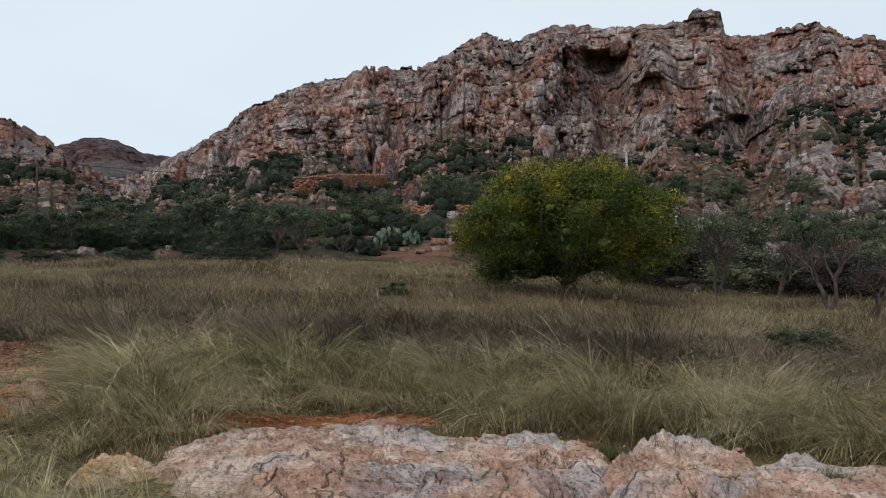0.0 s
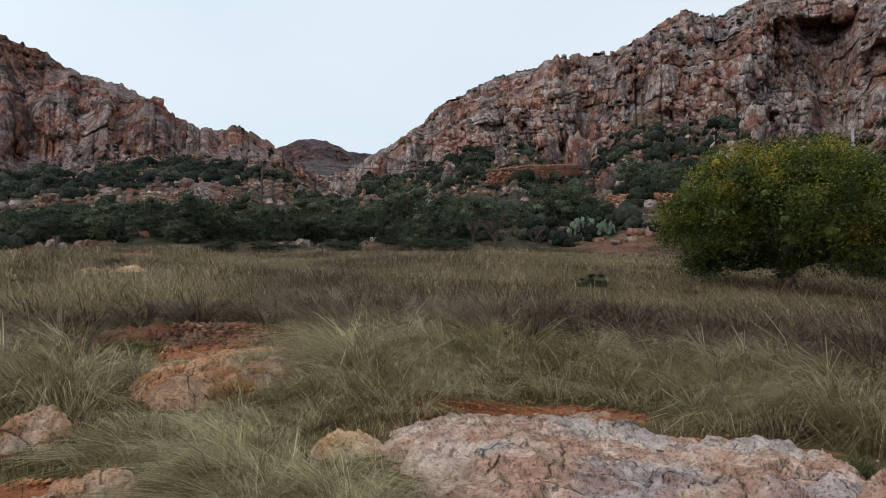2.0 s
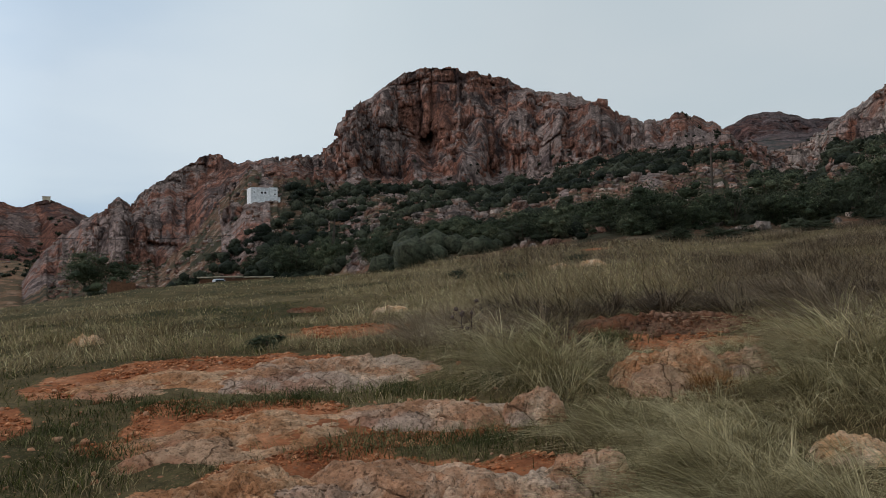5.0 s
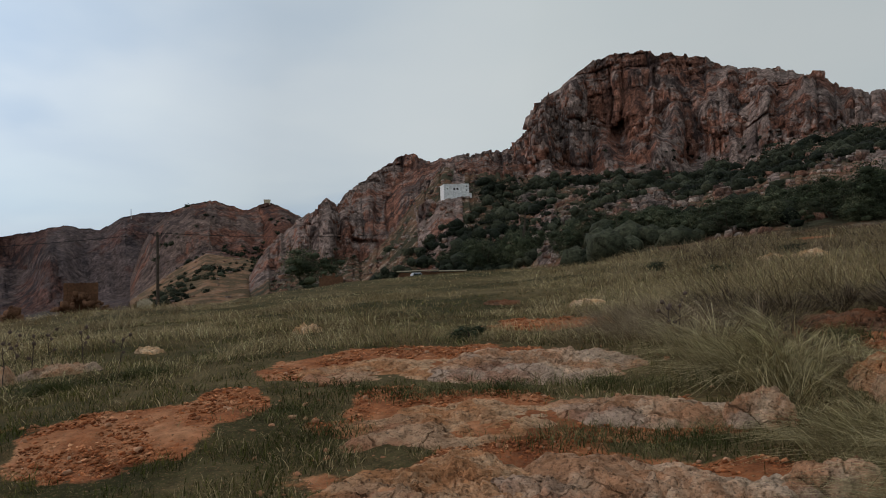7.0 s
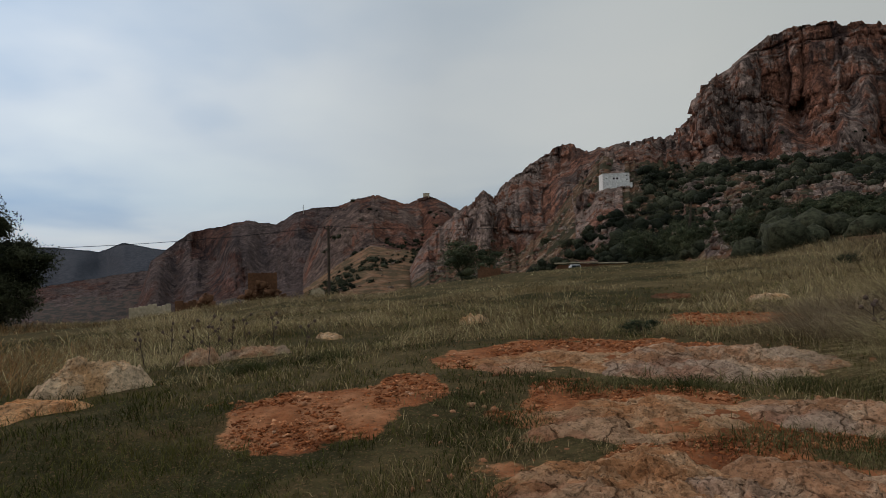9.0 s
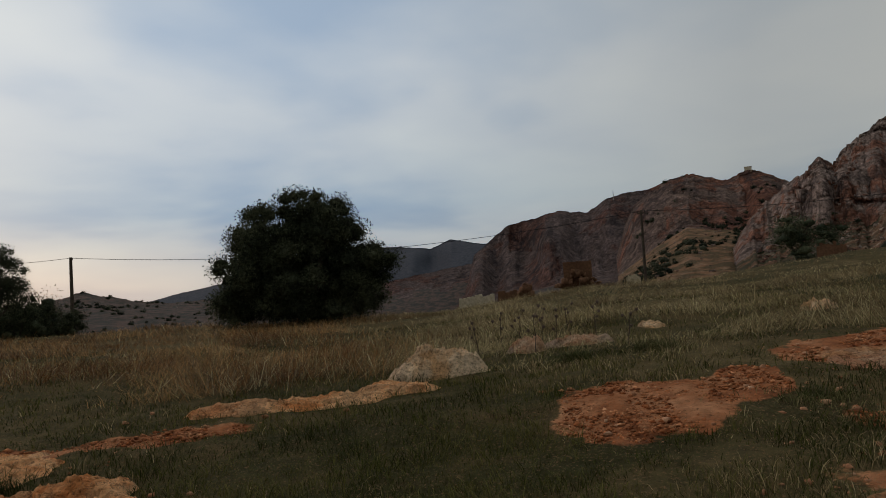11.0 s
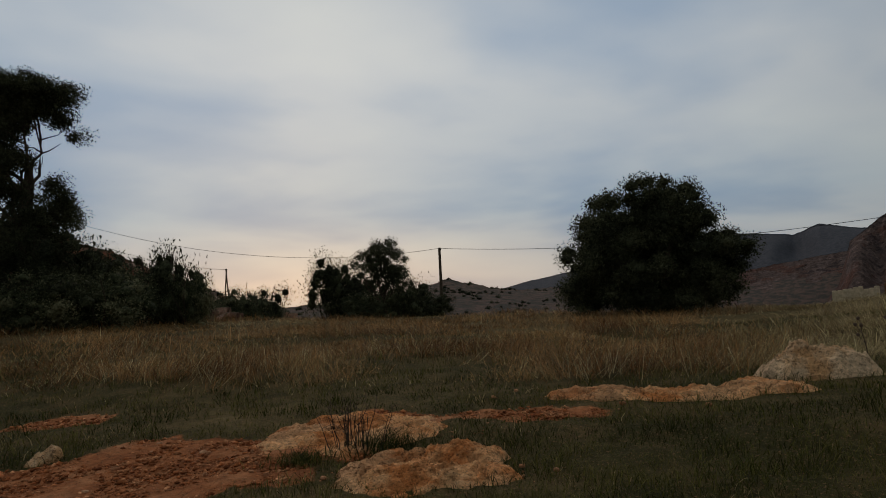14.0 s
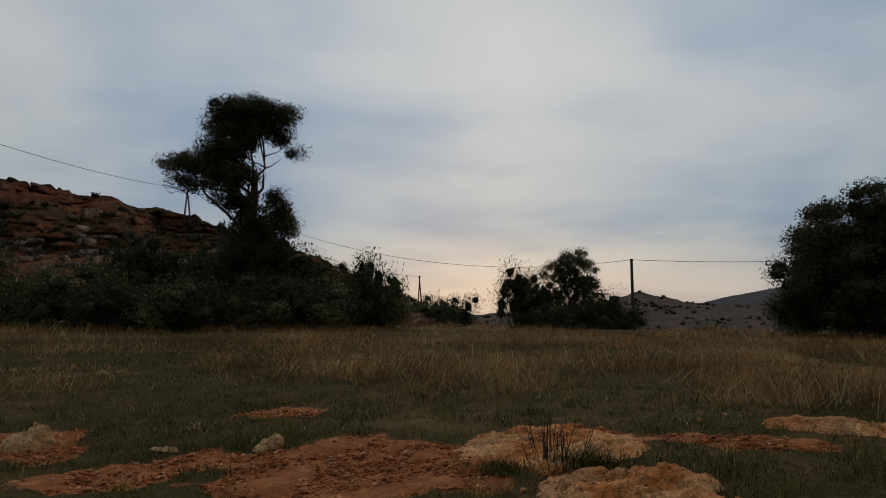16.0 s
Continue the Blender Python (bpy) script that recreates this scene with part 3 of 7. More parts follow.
def leaves(rng, centres, radii, per, size, flat=0.8, core=0.5, reach=(0.35, 1.2)):
    """Clumps of foliage: a lumpy heart of packed leaves and many small loose ones round it."""
    centres, radii = np.asarray(centres, float), np.asarray(radii, float)
    m, (bv, bf) = len(centres), BALL
    squash = np.array([1, 1, flat])
    if core <= 0:
        bv, bf = bv[:0], bf[:0]
    heart = centres[:, None] + bv[None] * (radii * core)[:, None, None] * (0.65 + 0.6 * rng.random((m, len(bv), 1))) * squash
    hearts = (np.arange(m)[:, None, None] * len(bv) + bf[None]).reshape(-1, 3)
    c, r = np.repeat(centres, per, axis=0), np.repeat(radii, per)
    n = len(c)
    d = rng.normal(size=(n, 3))
    d /= np.linalg.norm(d, axis=1)[:, None]
    far = (reach[0] + (reach[1] - reach[0]) * rng.random(n)) * r
    p = c + d * far[:, None] * squash
    u = rng.normal(size=(n, 3)) + d * 0.7
    u /= np.linalg.norm(u, axis=1)[:, None]
    w = np.cross(u, rng.normal(size=(n, 3)))
    w /= np.linalg.norm(w, axis=1)[:, None]
    s = np.broadcast_to(np.asarray(size, float).reshape(-1, 1), (n, 1)) * (0.6 + 0.8 * rng.random((n, 1)))
    v = np.stack([p - w * s * 0.55, p + w * s * 0.55, p + u * s * 1.7], 1).reshape(-1, 3)
    return np.concatenate([heart.reshape(-1, 3), v]), np.concatenate([hearts, np.arange(3 * n).reshape(n, 3) + m * len(bv)])


# ---- ground: one sheet from the camera's feet to the horizon ----
# bare patches of red earth: azimuth, distance, half width in degrees, half depth in metres
BARE = [(9, 7.55, 9, 0.35), (-31, 10.0, 3, 0.5), (35.5, 11.7, 6.5, 1.3), (75, 10.3, 6, 1.4), (66, 10.5, 6, 1.6), (61, 15.0, 6, 1.8), (62, 6.5, 17, 0.7),
        (62, 5.4, 18, 0.55), (68, 7.6, 9, 0.8), (92, 7.6, 5.5, 1.4), (86, 8.0, 3.5, 0.8), (155, 8.0, 15, 1.15), (140, 8.6, 6, 1.0), (128, 8.8, 6, 0.35), (161, 11.4, 4.0, 0.4),
        (177, 10.2, 4, 0.8), (39.5, 43, 1.4, 1.2), (172, 8.2, 6, 0.5), (-4, 6.9, 9, 0.2)]


def bareness(az, d):
    total = np.zeros(np.shape(az))
    x, y = -d * np.sin(np.radians(az)), d * np.cos(np.radians(az))
    wob = 0.45 * fbm(x * 1.3, y * 1.3, 0 * x, 4, 51)
    for a, r, wa, wr in BARE:
        da = (az - a + 180) % 360 - 180
        q = np.sqrt((da / wa) ** 2 + ((d - r) / wr) ** 2)
        total = np.maximum(total, 1 - smooth(0.75, 1.2, q + wob))
    return total


def make_ground():
    az = np.concatenate([np.arange(-44, 192, 0.7), np.arange(192, 316, 4.0)])
    d = np.concatenate([[0.05, 0.5], np.geomspace(1.2, 130, 180), np.geomspace(140, 3500, 40)])
    A, D = np.meshgrid(az, d)
    Z = land(A, D)
    Z = Z + 0.025 * fbm(D * np.sin(np.radians(A)) * 3, D * np.cos(np.radians(A)) * 3, 0 * D, 3, 77) * smooth(1, 2, D)
    V = np.stack([-D * np.sin(np.radians(A)), D * np.cos(np.radians(A)), Z], -1).reshape(-1, 3)
    n, m = len(az), len(d)
    i, j = np.meshgrid(np.arange(m - 1), np.arange(n), indexing="ij")
    k = (j + 1) % n
    F = np.stack([i * n + j, (i + 1) * n + j, (i + 1) * n + k, i * n + k], -1).reshape(-1, 4)
    me = mesh_of("ground", V, F[:, ::-1], [EARTH], True)
    a = (A + 60) % 360 - 60
    for key, field in (("bare", bareness(A, D)), ("parched", 0.75 * smooth(-60, -42, a) * (1 - smooth(36, 60, a)) + 0 * D)):
        attr = me.attributes.new(key, "FLOAT", "POINT")
        attr.data.foreach_set("value", field.ravel().astype(np.float32))
    return tagged(new("ground", me), "uneven field of dry grass, turf and red earth", "ground", kind="structure")


make_ground()


# ---- hills: each a sheet of slope and cliff, by azimuth ----
# crest rows: azimuth, elevation; foot rows: azimuth, elevation of the foot, elevation of the cliff's foot
def hill(name, label, crest, foot, d0, d1, d2, mats, span=None, step=0.1, rows=(70, 150), jag=0.2, buttress=9.0, blocky=3.0, size=9.0, tall=0.75, flutes=0.35, rough=1.0, seed=1, caves=(), grounded=False, ragged=0.0, fine=1.0):
    crest, foot = np.array(sorted(crest)), np.array(sorted(foot))
    a0, a1 = span or (crest[0, 0], crest[-1, 0])
    az = np.arange(round(a0 / step), round(a1 / step) + 1) * step
    if isinstance(d0, tuple):
        d0 = np.interp(az, [q[0] for q in d0], [q[1] for q in d0])
    e0, e1 = np.interp(az, foot[:, 0], foot[:, 1]), np.interp(az, foot[:, 0], foot[:, 2])
    e2 = np.interp(az, crest[:, 0], crest[:, 1])
    _, who = cells(az * 1.1, 0 * az + 0.5, 0 * az + 0.5, seed)
    _, who2 = cells(az * 2.9, 0 * az + 0.5, 0 * az + 0.5, seed + 1)
    e2 = e2 + jag * (1.0 * (who - 0.5) + 0.5 * (who2 - 0.5) + 0.4 * fbm(az * 1.5, 0 * az, 0 * az, 3, seed))
    e1 = e1 + ragged * (fbm(az * 0.33, 0 * az, 0 * az, 3, seed + 6) + 0.5 * (who2 - 0.5))
    e1 = np.minimum(e1, e2 - 0.25)
    e0 = np.minimum(e0, e1 - 0.2)
    tan = lambda e: np.tan(np.radians(e))
    z0, z1, z2 = 1.6 + d0 * tan(e0), 1.6 + d1 * tan(e1), 1.6 + d2 * tan(e2)
    if grounded:
        z0 = land(az, 0 * az + d0) - 0.6
    n0, n1 = rows
    q0, q1, q2 = np.linspace(0, 1, n0, endpoint=False)[:, None], np.linspace(0, 1, n1, endpoint=False)[:, None], np.linspace(0, 1, 8)[:, None]
    D = [d0 + (d1 - d0) * q0 + 0 * z0]
    Z = [z0 + (z1 - z0) * q0]
    # the cliff steps back in benches of uneven height
    bench = 0.5 + 0.5 * fbm(az * 0.30 + 0 * q1, (z1 + (z2 - z1) * q1) / (size * 1.6), 0 * az * q1, 3, seed + 4)
    back = np.cumsum(np.clip(bench, 0, 1) ** 3 + 0.12, axis=0)
    back = back / back[-1]
    D.append(d1 + (d2 - d1) * back)
    Z.append(z1 + (z2 - z1) * q1)
    D.append(d2 + q2 * 0.35 * (d2 - d0) + 0 * z0)
    Z.append(z2 - q2 ** 1.5 * (0.45 * (z2 - z0)))
    D, Z = np.concatenate(D), np.concatenate(Z)
    total = D.shape[0]
    share = np.concatenate([0.28 * smooth(0.0, 0.15, q0) + 0.5 * smooth(0.88, 1.0, q0) ** 2, 0.65 + 0.35 * smooth(0, 0.1, q1), 1 - 0.6 * q2])
    A = np.broadcast_to(az, D.shape)
    x, y = -D * np.sin(np.radians(A)), D * np.cos(np.radians(A))
    arc = np.radians(A) * d2
    lowf = fbm(arc / (size * 3.2), Z / (size * 9.0), 0 * A, 2, seed + 30)
    warp = 0.16 * fbm(arc / size * 0.6, 0 * A, Z / size * 0.6, 2, seed + 33)
    warp2 = 0.16 * fbm(arc / size * 0.6 + 31, 0 * A, Z / size * 0.6, 2, seed + 37)
    stack = hashed(np.floor(arc / (size * 1.25) + 1.4 * warp + 0.35 * Z / size * (tall < 1.2)), 0 * A, 0 * A, seed + 44)
    edge, cell = blocks(arc / size + warp, Z / (size * tall) + 1.3 * warp2 + 5 * stack, seed + 40)
    edge2, cell2 = blocks(arc / size * 2.3 + 2.3 * warp, Z / (size * tall) * 2.4 + 2.4 * warp2 + 7 * cell, seed + 50)
    edge3, cell3 = blocks(arc / size * 5.0 + 4 * warp, Z / size * 5.5 + 4 * warp2 + 5 * cell2, seed + 55)
    edge4, cell4 = blocks(arc / size * 9.0 + 5 * warp, Z / size * 8.0 + 5 * warp2 + 5 * cell3, seed + 57)
    flute = fbm(arc / (size * 0.42), Z / (size * 2.6), 0 * A, 3, seed + 65)
    broken = 0.35 + 0.65 * smooth(-0.3, 0.4, vnoise(arc / (size * 2.5), Z / (size * 2.0), 0 * A, seed + 66))
    disp = buttress * lowf + blocky * (1.1 * (cell - 0.5) + 0.35 * smooth(0, 0.3, edge) - 0.45 * (1 - smooth(0.0, 0.05, edge)))
    disp = disp + 0.55 * blocky * broken * (cell2 - 0.5 + 0.4 * smooth(0, 0.3, edge2) - 0.4 * (1 - smooth(0.0, 0.08, edge2)))
    disp = disp + fine * (0.28 * blocky * broken * (cell3 - 0.5 + 0.3 * smooth(0, 0.3, edge3)) + 0.15 * blocky * (cell4 - 0.5)) + flutes * blocky * flute + 0.35 * rough * fbm(x * 0.3, y * 0.3, Z * 0.3, 4, seed + 70)
    el = np.degrees(np.arctan2(Z - 1.6, D))
    for ca, ce, wa, we, deep in caves:
        q = ((A - ca) / wa) ** 2 + ((el - ce) / we) ** 2
        disp = disp - deep * (1 - smooth(0.5, 1.2, q + 0.7 * fbm(arc / size, Z / size, 0 * A, 3, seed + 90)))
    D2 = D - disp * share
    Z2 = 1.6 + (Z - 1.6) * D2 / D + share * (0.25 * rough * fbm(x * 0.3, y * 0.3, Z * 0.2, 3, seed + 80))
    V = np.stack([-D2 * np.sin(np.radians(A)), D2 * np.cos(np.radians(A)), Z2], -1).reshape(-1, 3)
    n = len(az)
    i, j = np.meshgrid(np.arange(total - 1), np.arange(n - 1), indexing="ij")
    F = np.stack([i * n + j, i * n + j + 1, (i + 1) * n + j + 1, (i + 1) * n + j], -1).reshape(-1, 4)
    patch = fbm(x[:-1, :-1] * 0.05, y[:-1, :-1] * 0.05, Z[:-1, :-1] * 0.05, 3, seed + 5)
    slot = (i + 0.12 * n0 * patch > n0 - 3) | ((cell[:-1, :-1] > 0.84) & (i > 0.12 * n0))
    me = mesh_of(name, V, F[:, ::-1], mats, False, slot.ravel().astype(int))
    for key, field in (("tone", 0.45 * cell + 0.3 * cell2 + 0.25 * (fine * cell4 + (1 - fine) * 0.5)), ("joint", np.minimum(edge, 0.45 * edge2) if fine else 0.2 + 0 * edge)):
        attr = me.attributes.new(key, "FLOAT", "POINT")
        attr.data.foreach_set("value", field.ravel().astype(np.float32))
    return tagged(new(name, me), label, "hill", kind="structure"), (D2, Z2, az, n0)


FOOT = [(-60, -1, 10), (-33, 0.6, 13.0), (-29, 0.8, 13.2), (-25, 1.2, 11.4), (-19, 1.6, 11.4), (-14.7, 2.0, 12), (-10, 2.2, 12.8), (-5.6, 2.6, 13.4),
        (-0.9, 3.0, 13.6), (4.8, 3.4, 11.3), (10.3, 3.5, 11.0), (15.7, 3.4, 10.4), (20.7, 3.2, 9.5), (25, 3, 8.4), (29, 2.5, 9.8), (36.9, 2.0, 10.0), (41.4, 1.5, 9.0),
        (43.7, 1.5, 8), (47, 1, 7.7), (48.8, 0.5, 8.1), (54.4, 0, 8.5), (60, -0.5, 8.6), (62.5, -0.8, 9.9), (67, -1, 9.4), (69, -1, 8.0), (70.5, -1, 6.0), (72.5, -1, 3.6),
        (74, -1.2, 2.4), (76, -1.2, 1.6), (79, -1.2, 1.2), (83, -1.5, -0.5)]
CREST = [(-60, 13), (-45, 16), (-33.3, 17.7), (-31, 18.2), (-30.1, 18.9), (-28.9, 19.8), (-26.6, 19.5), (-24.2, 19.5), (-22.7, 19.7), (-22.4, 21.5), (-20.4, 21.8), (-20.0, 21.3), (-18.5, 21.1),
         (-14.1, 21.3), (-10, 21.7), (-6, 20.9), (-3.4, 21.4), (-1, 20.1), (1.9, 18.9), (6.2, 18.8), (8.5, 18.0), (11, 17.5), (13.1, 16.6), (15.9, 15.3), (17.4, 13.8), (19.8, 12), (21.6, 11.0),
         (24, 9.6), (27, 9.4), (28.4, 10.2), (29.0, 11.1), (30.2, 12), (32.4, 12.7), (35.5, 12.2), (37, 13), (38.3, 13.8), (41.1, 15.1), (44.1, 15.6), (46.4, 16.7)]
CREST += [(50.7, 17.5), (54.5, 17.4), (55.8, 16.4), (58.5, 14.7), (59.6, 13.3), (59.9, 12.3), (61.4, 11.0), (63.6, 10.5), (67.1, 10.2), (68.5, 10.3), (70.1, 10.7), (71.2, 10.1), (72.8, 9.3), (73.4, 8.6),
          (75.2, 7.4), (75.7, 6.4), (76.6, 7.1), (77.6, 6.3), (78.9, 5.5), (80.5, 4.2), (82, 2.4), (83, 0.8)]
HOLLOWS = ((-13.5, 17.0, 4.3, 2.7, 15), (-22.6, 12.2, 2.2, 1.3, 9), (-17, 19.5, 1.6, 1.0, 8), (11, 13.5, 2.5, 0.5, 6), (-27.5, 16.2, 2.6, 0.5, 7), (51.4, 10.6, 1.9, 1.9, 9), (47.5, 9.5, 0.5, 1.0, 4), (-21.4, 17.6, 1.1, 4.6, -9), (-8.8, 16.6, 1.3, 3.2, -6), (-2.5, 16.5, 2.5, 2.5, -5), (7.5, 14.5, 2.6, 2.2, -6), (39, 11.0, 2.5, 2.2, -5), (45, 12, 1.5, 3, -5), (56, 12, 1.6, 3.5, -4))
MAIN = dict(step=0.09, rows=(70, 150), jag=0.28, buttress=8, seed=3, caves=HOLLOWS, grounded=True)
_, RIDGE_GRID = hill("cliff_ridge", "long grey and red cliff ridge above a scrubby slope", CREST, FOOT, 54, 228, 285, [SLOPE, CLIFF_GREY], (-45.6, 26.4), size=13, tall=0.95, blocky=3.2, flutes=0.2, ragged=1.5, **MAIN)
_, DOME_GRID = hill("cliff_dome", "great rounded red rock dome with dark streaks and a stepped spur", CREST, FOOT, ((26, 54), (54, 54), (62, 112), (70, 125), (83, 140)), 228, 285, [SLOPE, CLIFF], (26.4, 82.8), size=11, tall=2.6, blocky=3.2, flutes=0.5, ragged=0.7, **MAIN)
GORGE = [(76, 4.0), (78.7, 5.7), (79.6, 6.3), (81.2, 6.9), (83.2, 6.3), (85.2, 7.0), (86.9, 6.8), (88.4, 6.2), (89.7, 5.1), (90.6, 3.5), (91.4, 1.0)]
GORGE_FOOT = [(76, -2, 2.2), (80, -2, 2.0), (83, -2, 2.8), (86, -2, 3.2), (88, -2, 2.0), (91.4, -2.2, -0.5)]
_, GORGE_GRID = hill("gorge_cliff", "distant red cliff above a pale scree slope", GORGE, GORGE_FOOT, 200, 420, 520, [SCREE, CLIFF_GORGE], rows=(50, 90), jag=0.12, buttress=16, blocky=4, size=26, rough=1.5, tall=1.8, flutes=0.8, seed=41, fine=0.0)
BLUFF = [(86, 6.5), (88.4, 6.2), (90.5, 6.0), (92.1, 5.6), (93.4, 4.7), (95.8, 5.0), (97.5, 4.6), (99.9, 4.1), (101.4, 3.0), (102.8, 1.8), (103.7, -1.2), (104.5, -2.4)]
BLUFF_FOOT = [(86, -2.2, 0), (95, -2.2, -0.6), (104.5, -3, -2.8)]
hill("dark_bluff", "distant dark red bluff with a steep end", BLUFF, BLUFF_FOOT, 380, 640, 800, [SLOPE_HAZED, CLIFF_FAR], rows=(30, 90), jag=0.08, buttress=24, blocky=4, size=40, rough=2, tall=2.2, flutes=1.4, seed=53, fine=0.0)
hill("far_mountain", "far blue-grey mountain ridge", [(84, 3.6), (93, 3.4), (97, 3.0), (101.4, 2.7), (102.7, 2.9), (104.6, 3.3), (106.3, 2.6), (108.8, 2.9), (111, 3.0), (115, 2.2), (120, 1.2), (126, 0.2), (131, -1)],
     [(84, -2, 0.8), (131, -2.6, -2)], 1100, 1800, 2300, [SLOPE_HAZE_BLUE, SLOPE_HAZE_BLUE], step=0.15, rows=(20, 50), jag=0.05, buttress=60, blocky=5, size=90, rough=3, seed=61, fine=0.0)
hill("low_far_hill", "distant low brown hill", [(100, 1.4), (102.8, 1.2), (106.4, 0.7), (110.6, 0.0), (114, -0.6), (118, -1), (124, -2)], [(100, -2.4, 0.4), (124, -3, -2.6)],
     820, 950, 1050, [SLOPE_HAZED, CLIFF_FAR], step=0.15, rows=(20, 40), jag=0.06, buttress=20, blocky=6, size=30, rough=3, seed=67, fine=0.0)
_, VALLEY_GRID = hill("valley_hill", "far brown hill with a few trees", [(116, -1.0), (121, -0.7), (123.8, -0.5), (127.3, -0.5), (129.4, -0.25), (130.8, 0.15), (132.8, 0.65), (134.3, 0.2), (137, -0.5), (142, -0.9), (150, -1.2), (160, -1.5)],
     [(116, -3, -1.6), (133, -3, -0.5), (160, -3, -2.4)], 380, 560, 700, [SLOPE_HAZED, SLOPE_HAZED], step=0.15, rows=(25, 30), jag=0.07, buttress=14, blocky=4, size=25, rough=3, seed=71, fine=0.0)
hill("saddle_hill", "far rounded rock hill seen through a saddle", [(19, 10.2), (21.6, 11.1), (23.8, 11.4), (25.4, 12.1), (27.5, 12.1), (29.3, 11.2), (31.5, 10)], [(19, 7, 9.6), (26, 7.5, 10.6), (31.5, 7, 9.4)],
     260, 420, 520, [SLOPE_HAZED, CLIFF_FAR], rows=(30, 50), jag=0.1, buttress=10, blocky=4, size=16, rough=2, seed=73)
_, BANK_GRID = hill("red_bank", "low red earth hill with scrub and rocks", [(145, -2.2), (148, -1.2), (151, 0.3), (154, 1.8), (157, 3.2), (161, 4.8), (165.9, 6.2), (168.6, 7.1), (172, 7.5), (173.8, 8.3), (175.9, 8.3), (178.1, 8.7), (181.2, 9.0), (186, 9.2), (200, 8), (225, 4)],
     [(145, -2.8, -2.4), (150, -1.8, -0.8), (157, -1.4, 1.4), (166, -1.2, 3.0), (175, -1, 4.0), (186, -0.6, 4.5), (225, -0.6, 2)], 46, 78, 95, [SLOPE_RED, SLOPE_RED], step=0.2, rows=(45, 60), jag=0.3, buttress=4, blocky=1.6, size=4, rough=0.7, seed=83)


def on_hill(grid, az, el):
    """Place on a hill's surface in a given direction, seen from the field."""
    D, Z, a, _ = grid
    j = int(np.argmin(np.abs(a - az)))
    e = np.degrees(np.arctan2(Z[:, j] - 1.6, D[:, j]))
    i = int(np.argmax(e >= el))
    d, z = float(D[i, j]), float(Z[i, j])
    return Vector((-d * math.sin(radians(az)), d * math.cos(radians(az)), z)), d


# ---- bedrock and boulders in the field ----
# azimuth, distance, half width, half depth, height, turn, squareness
ROCKS = []


def connected(grid, least):
    """Numbers the connected patches of equal value on a grid that closes round; small ones go to a neighbour."""
    n, m = grid.shape
    out = np.full((n, m), -1)
    sizes = []
    for i in range(n):
        for j in range(m):
            if out[i, j] < 0:
                k, stack, size = len(sizes), [(i, j)], 0
                out[i, j] = k
                while stack:
                    a, b = stack.pop()
                    size += 1
                    for c, d in ((a + 1, b), (a - 1, b), (a, (b + 1) % m), (a, (b - 1) % m)):
                        if 0 <= c < n and out[c, d] < 0 and grid[c, d] == grid[a, b]:
                            out[c, d] = k
                            stack.append((c, d))
                sizes.append(size)
    out[np.isin(out, np.where(np.array(sizes) < least * n * m)[0])] = -1
    while (out < 0).any():
        for axis, way in ((1, 1), (1, -1), (0, 1), (0, -1)):
            side = np.roll(out, way, axis)
            if axis == 0:
                side[0 if way == 1 else -1] = -1
            out = np.where(out < 0, side, out)
    return out


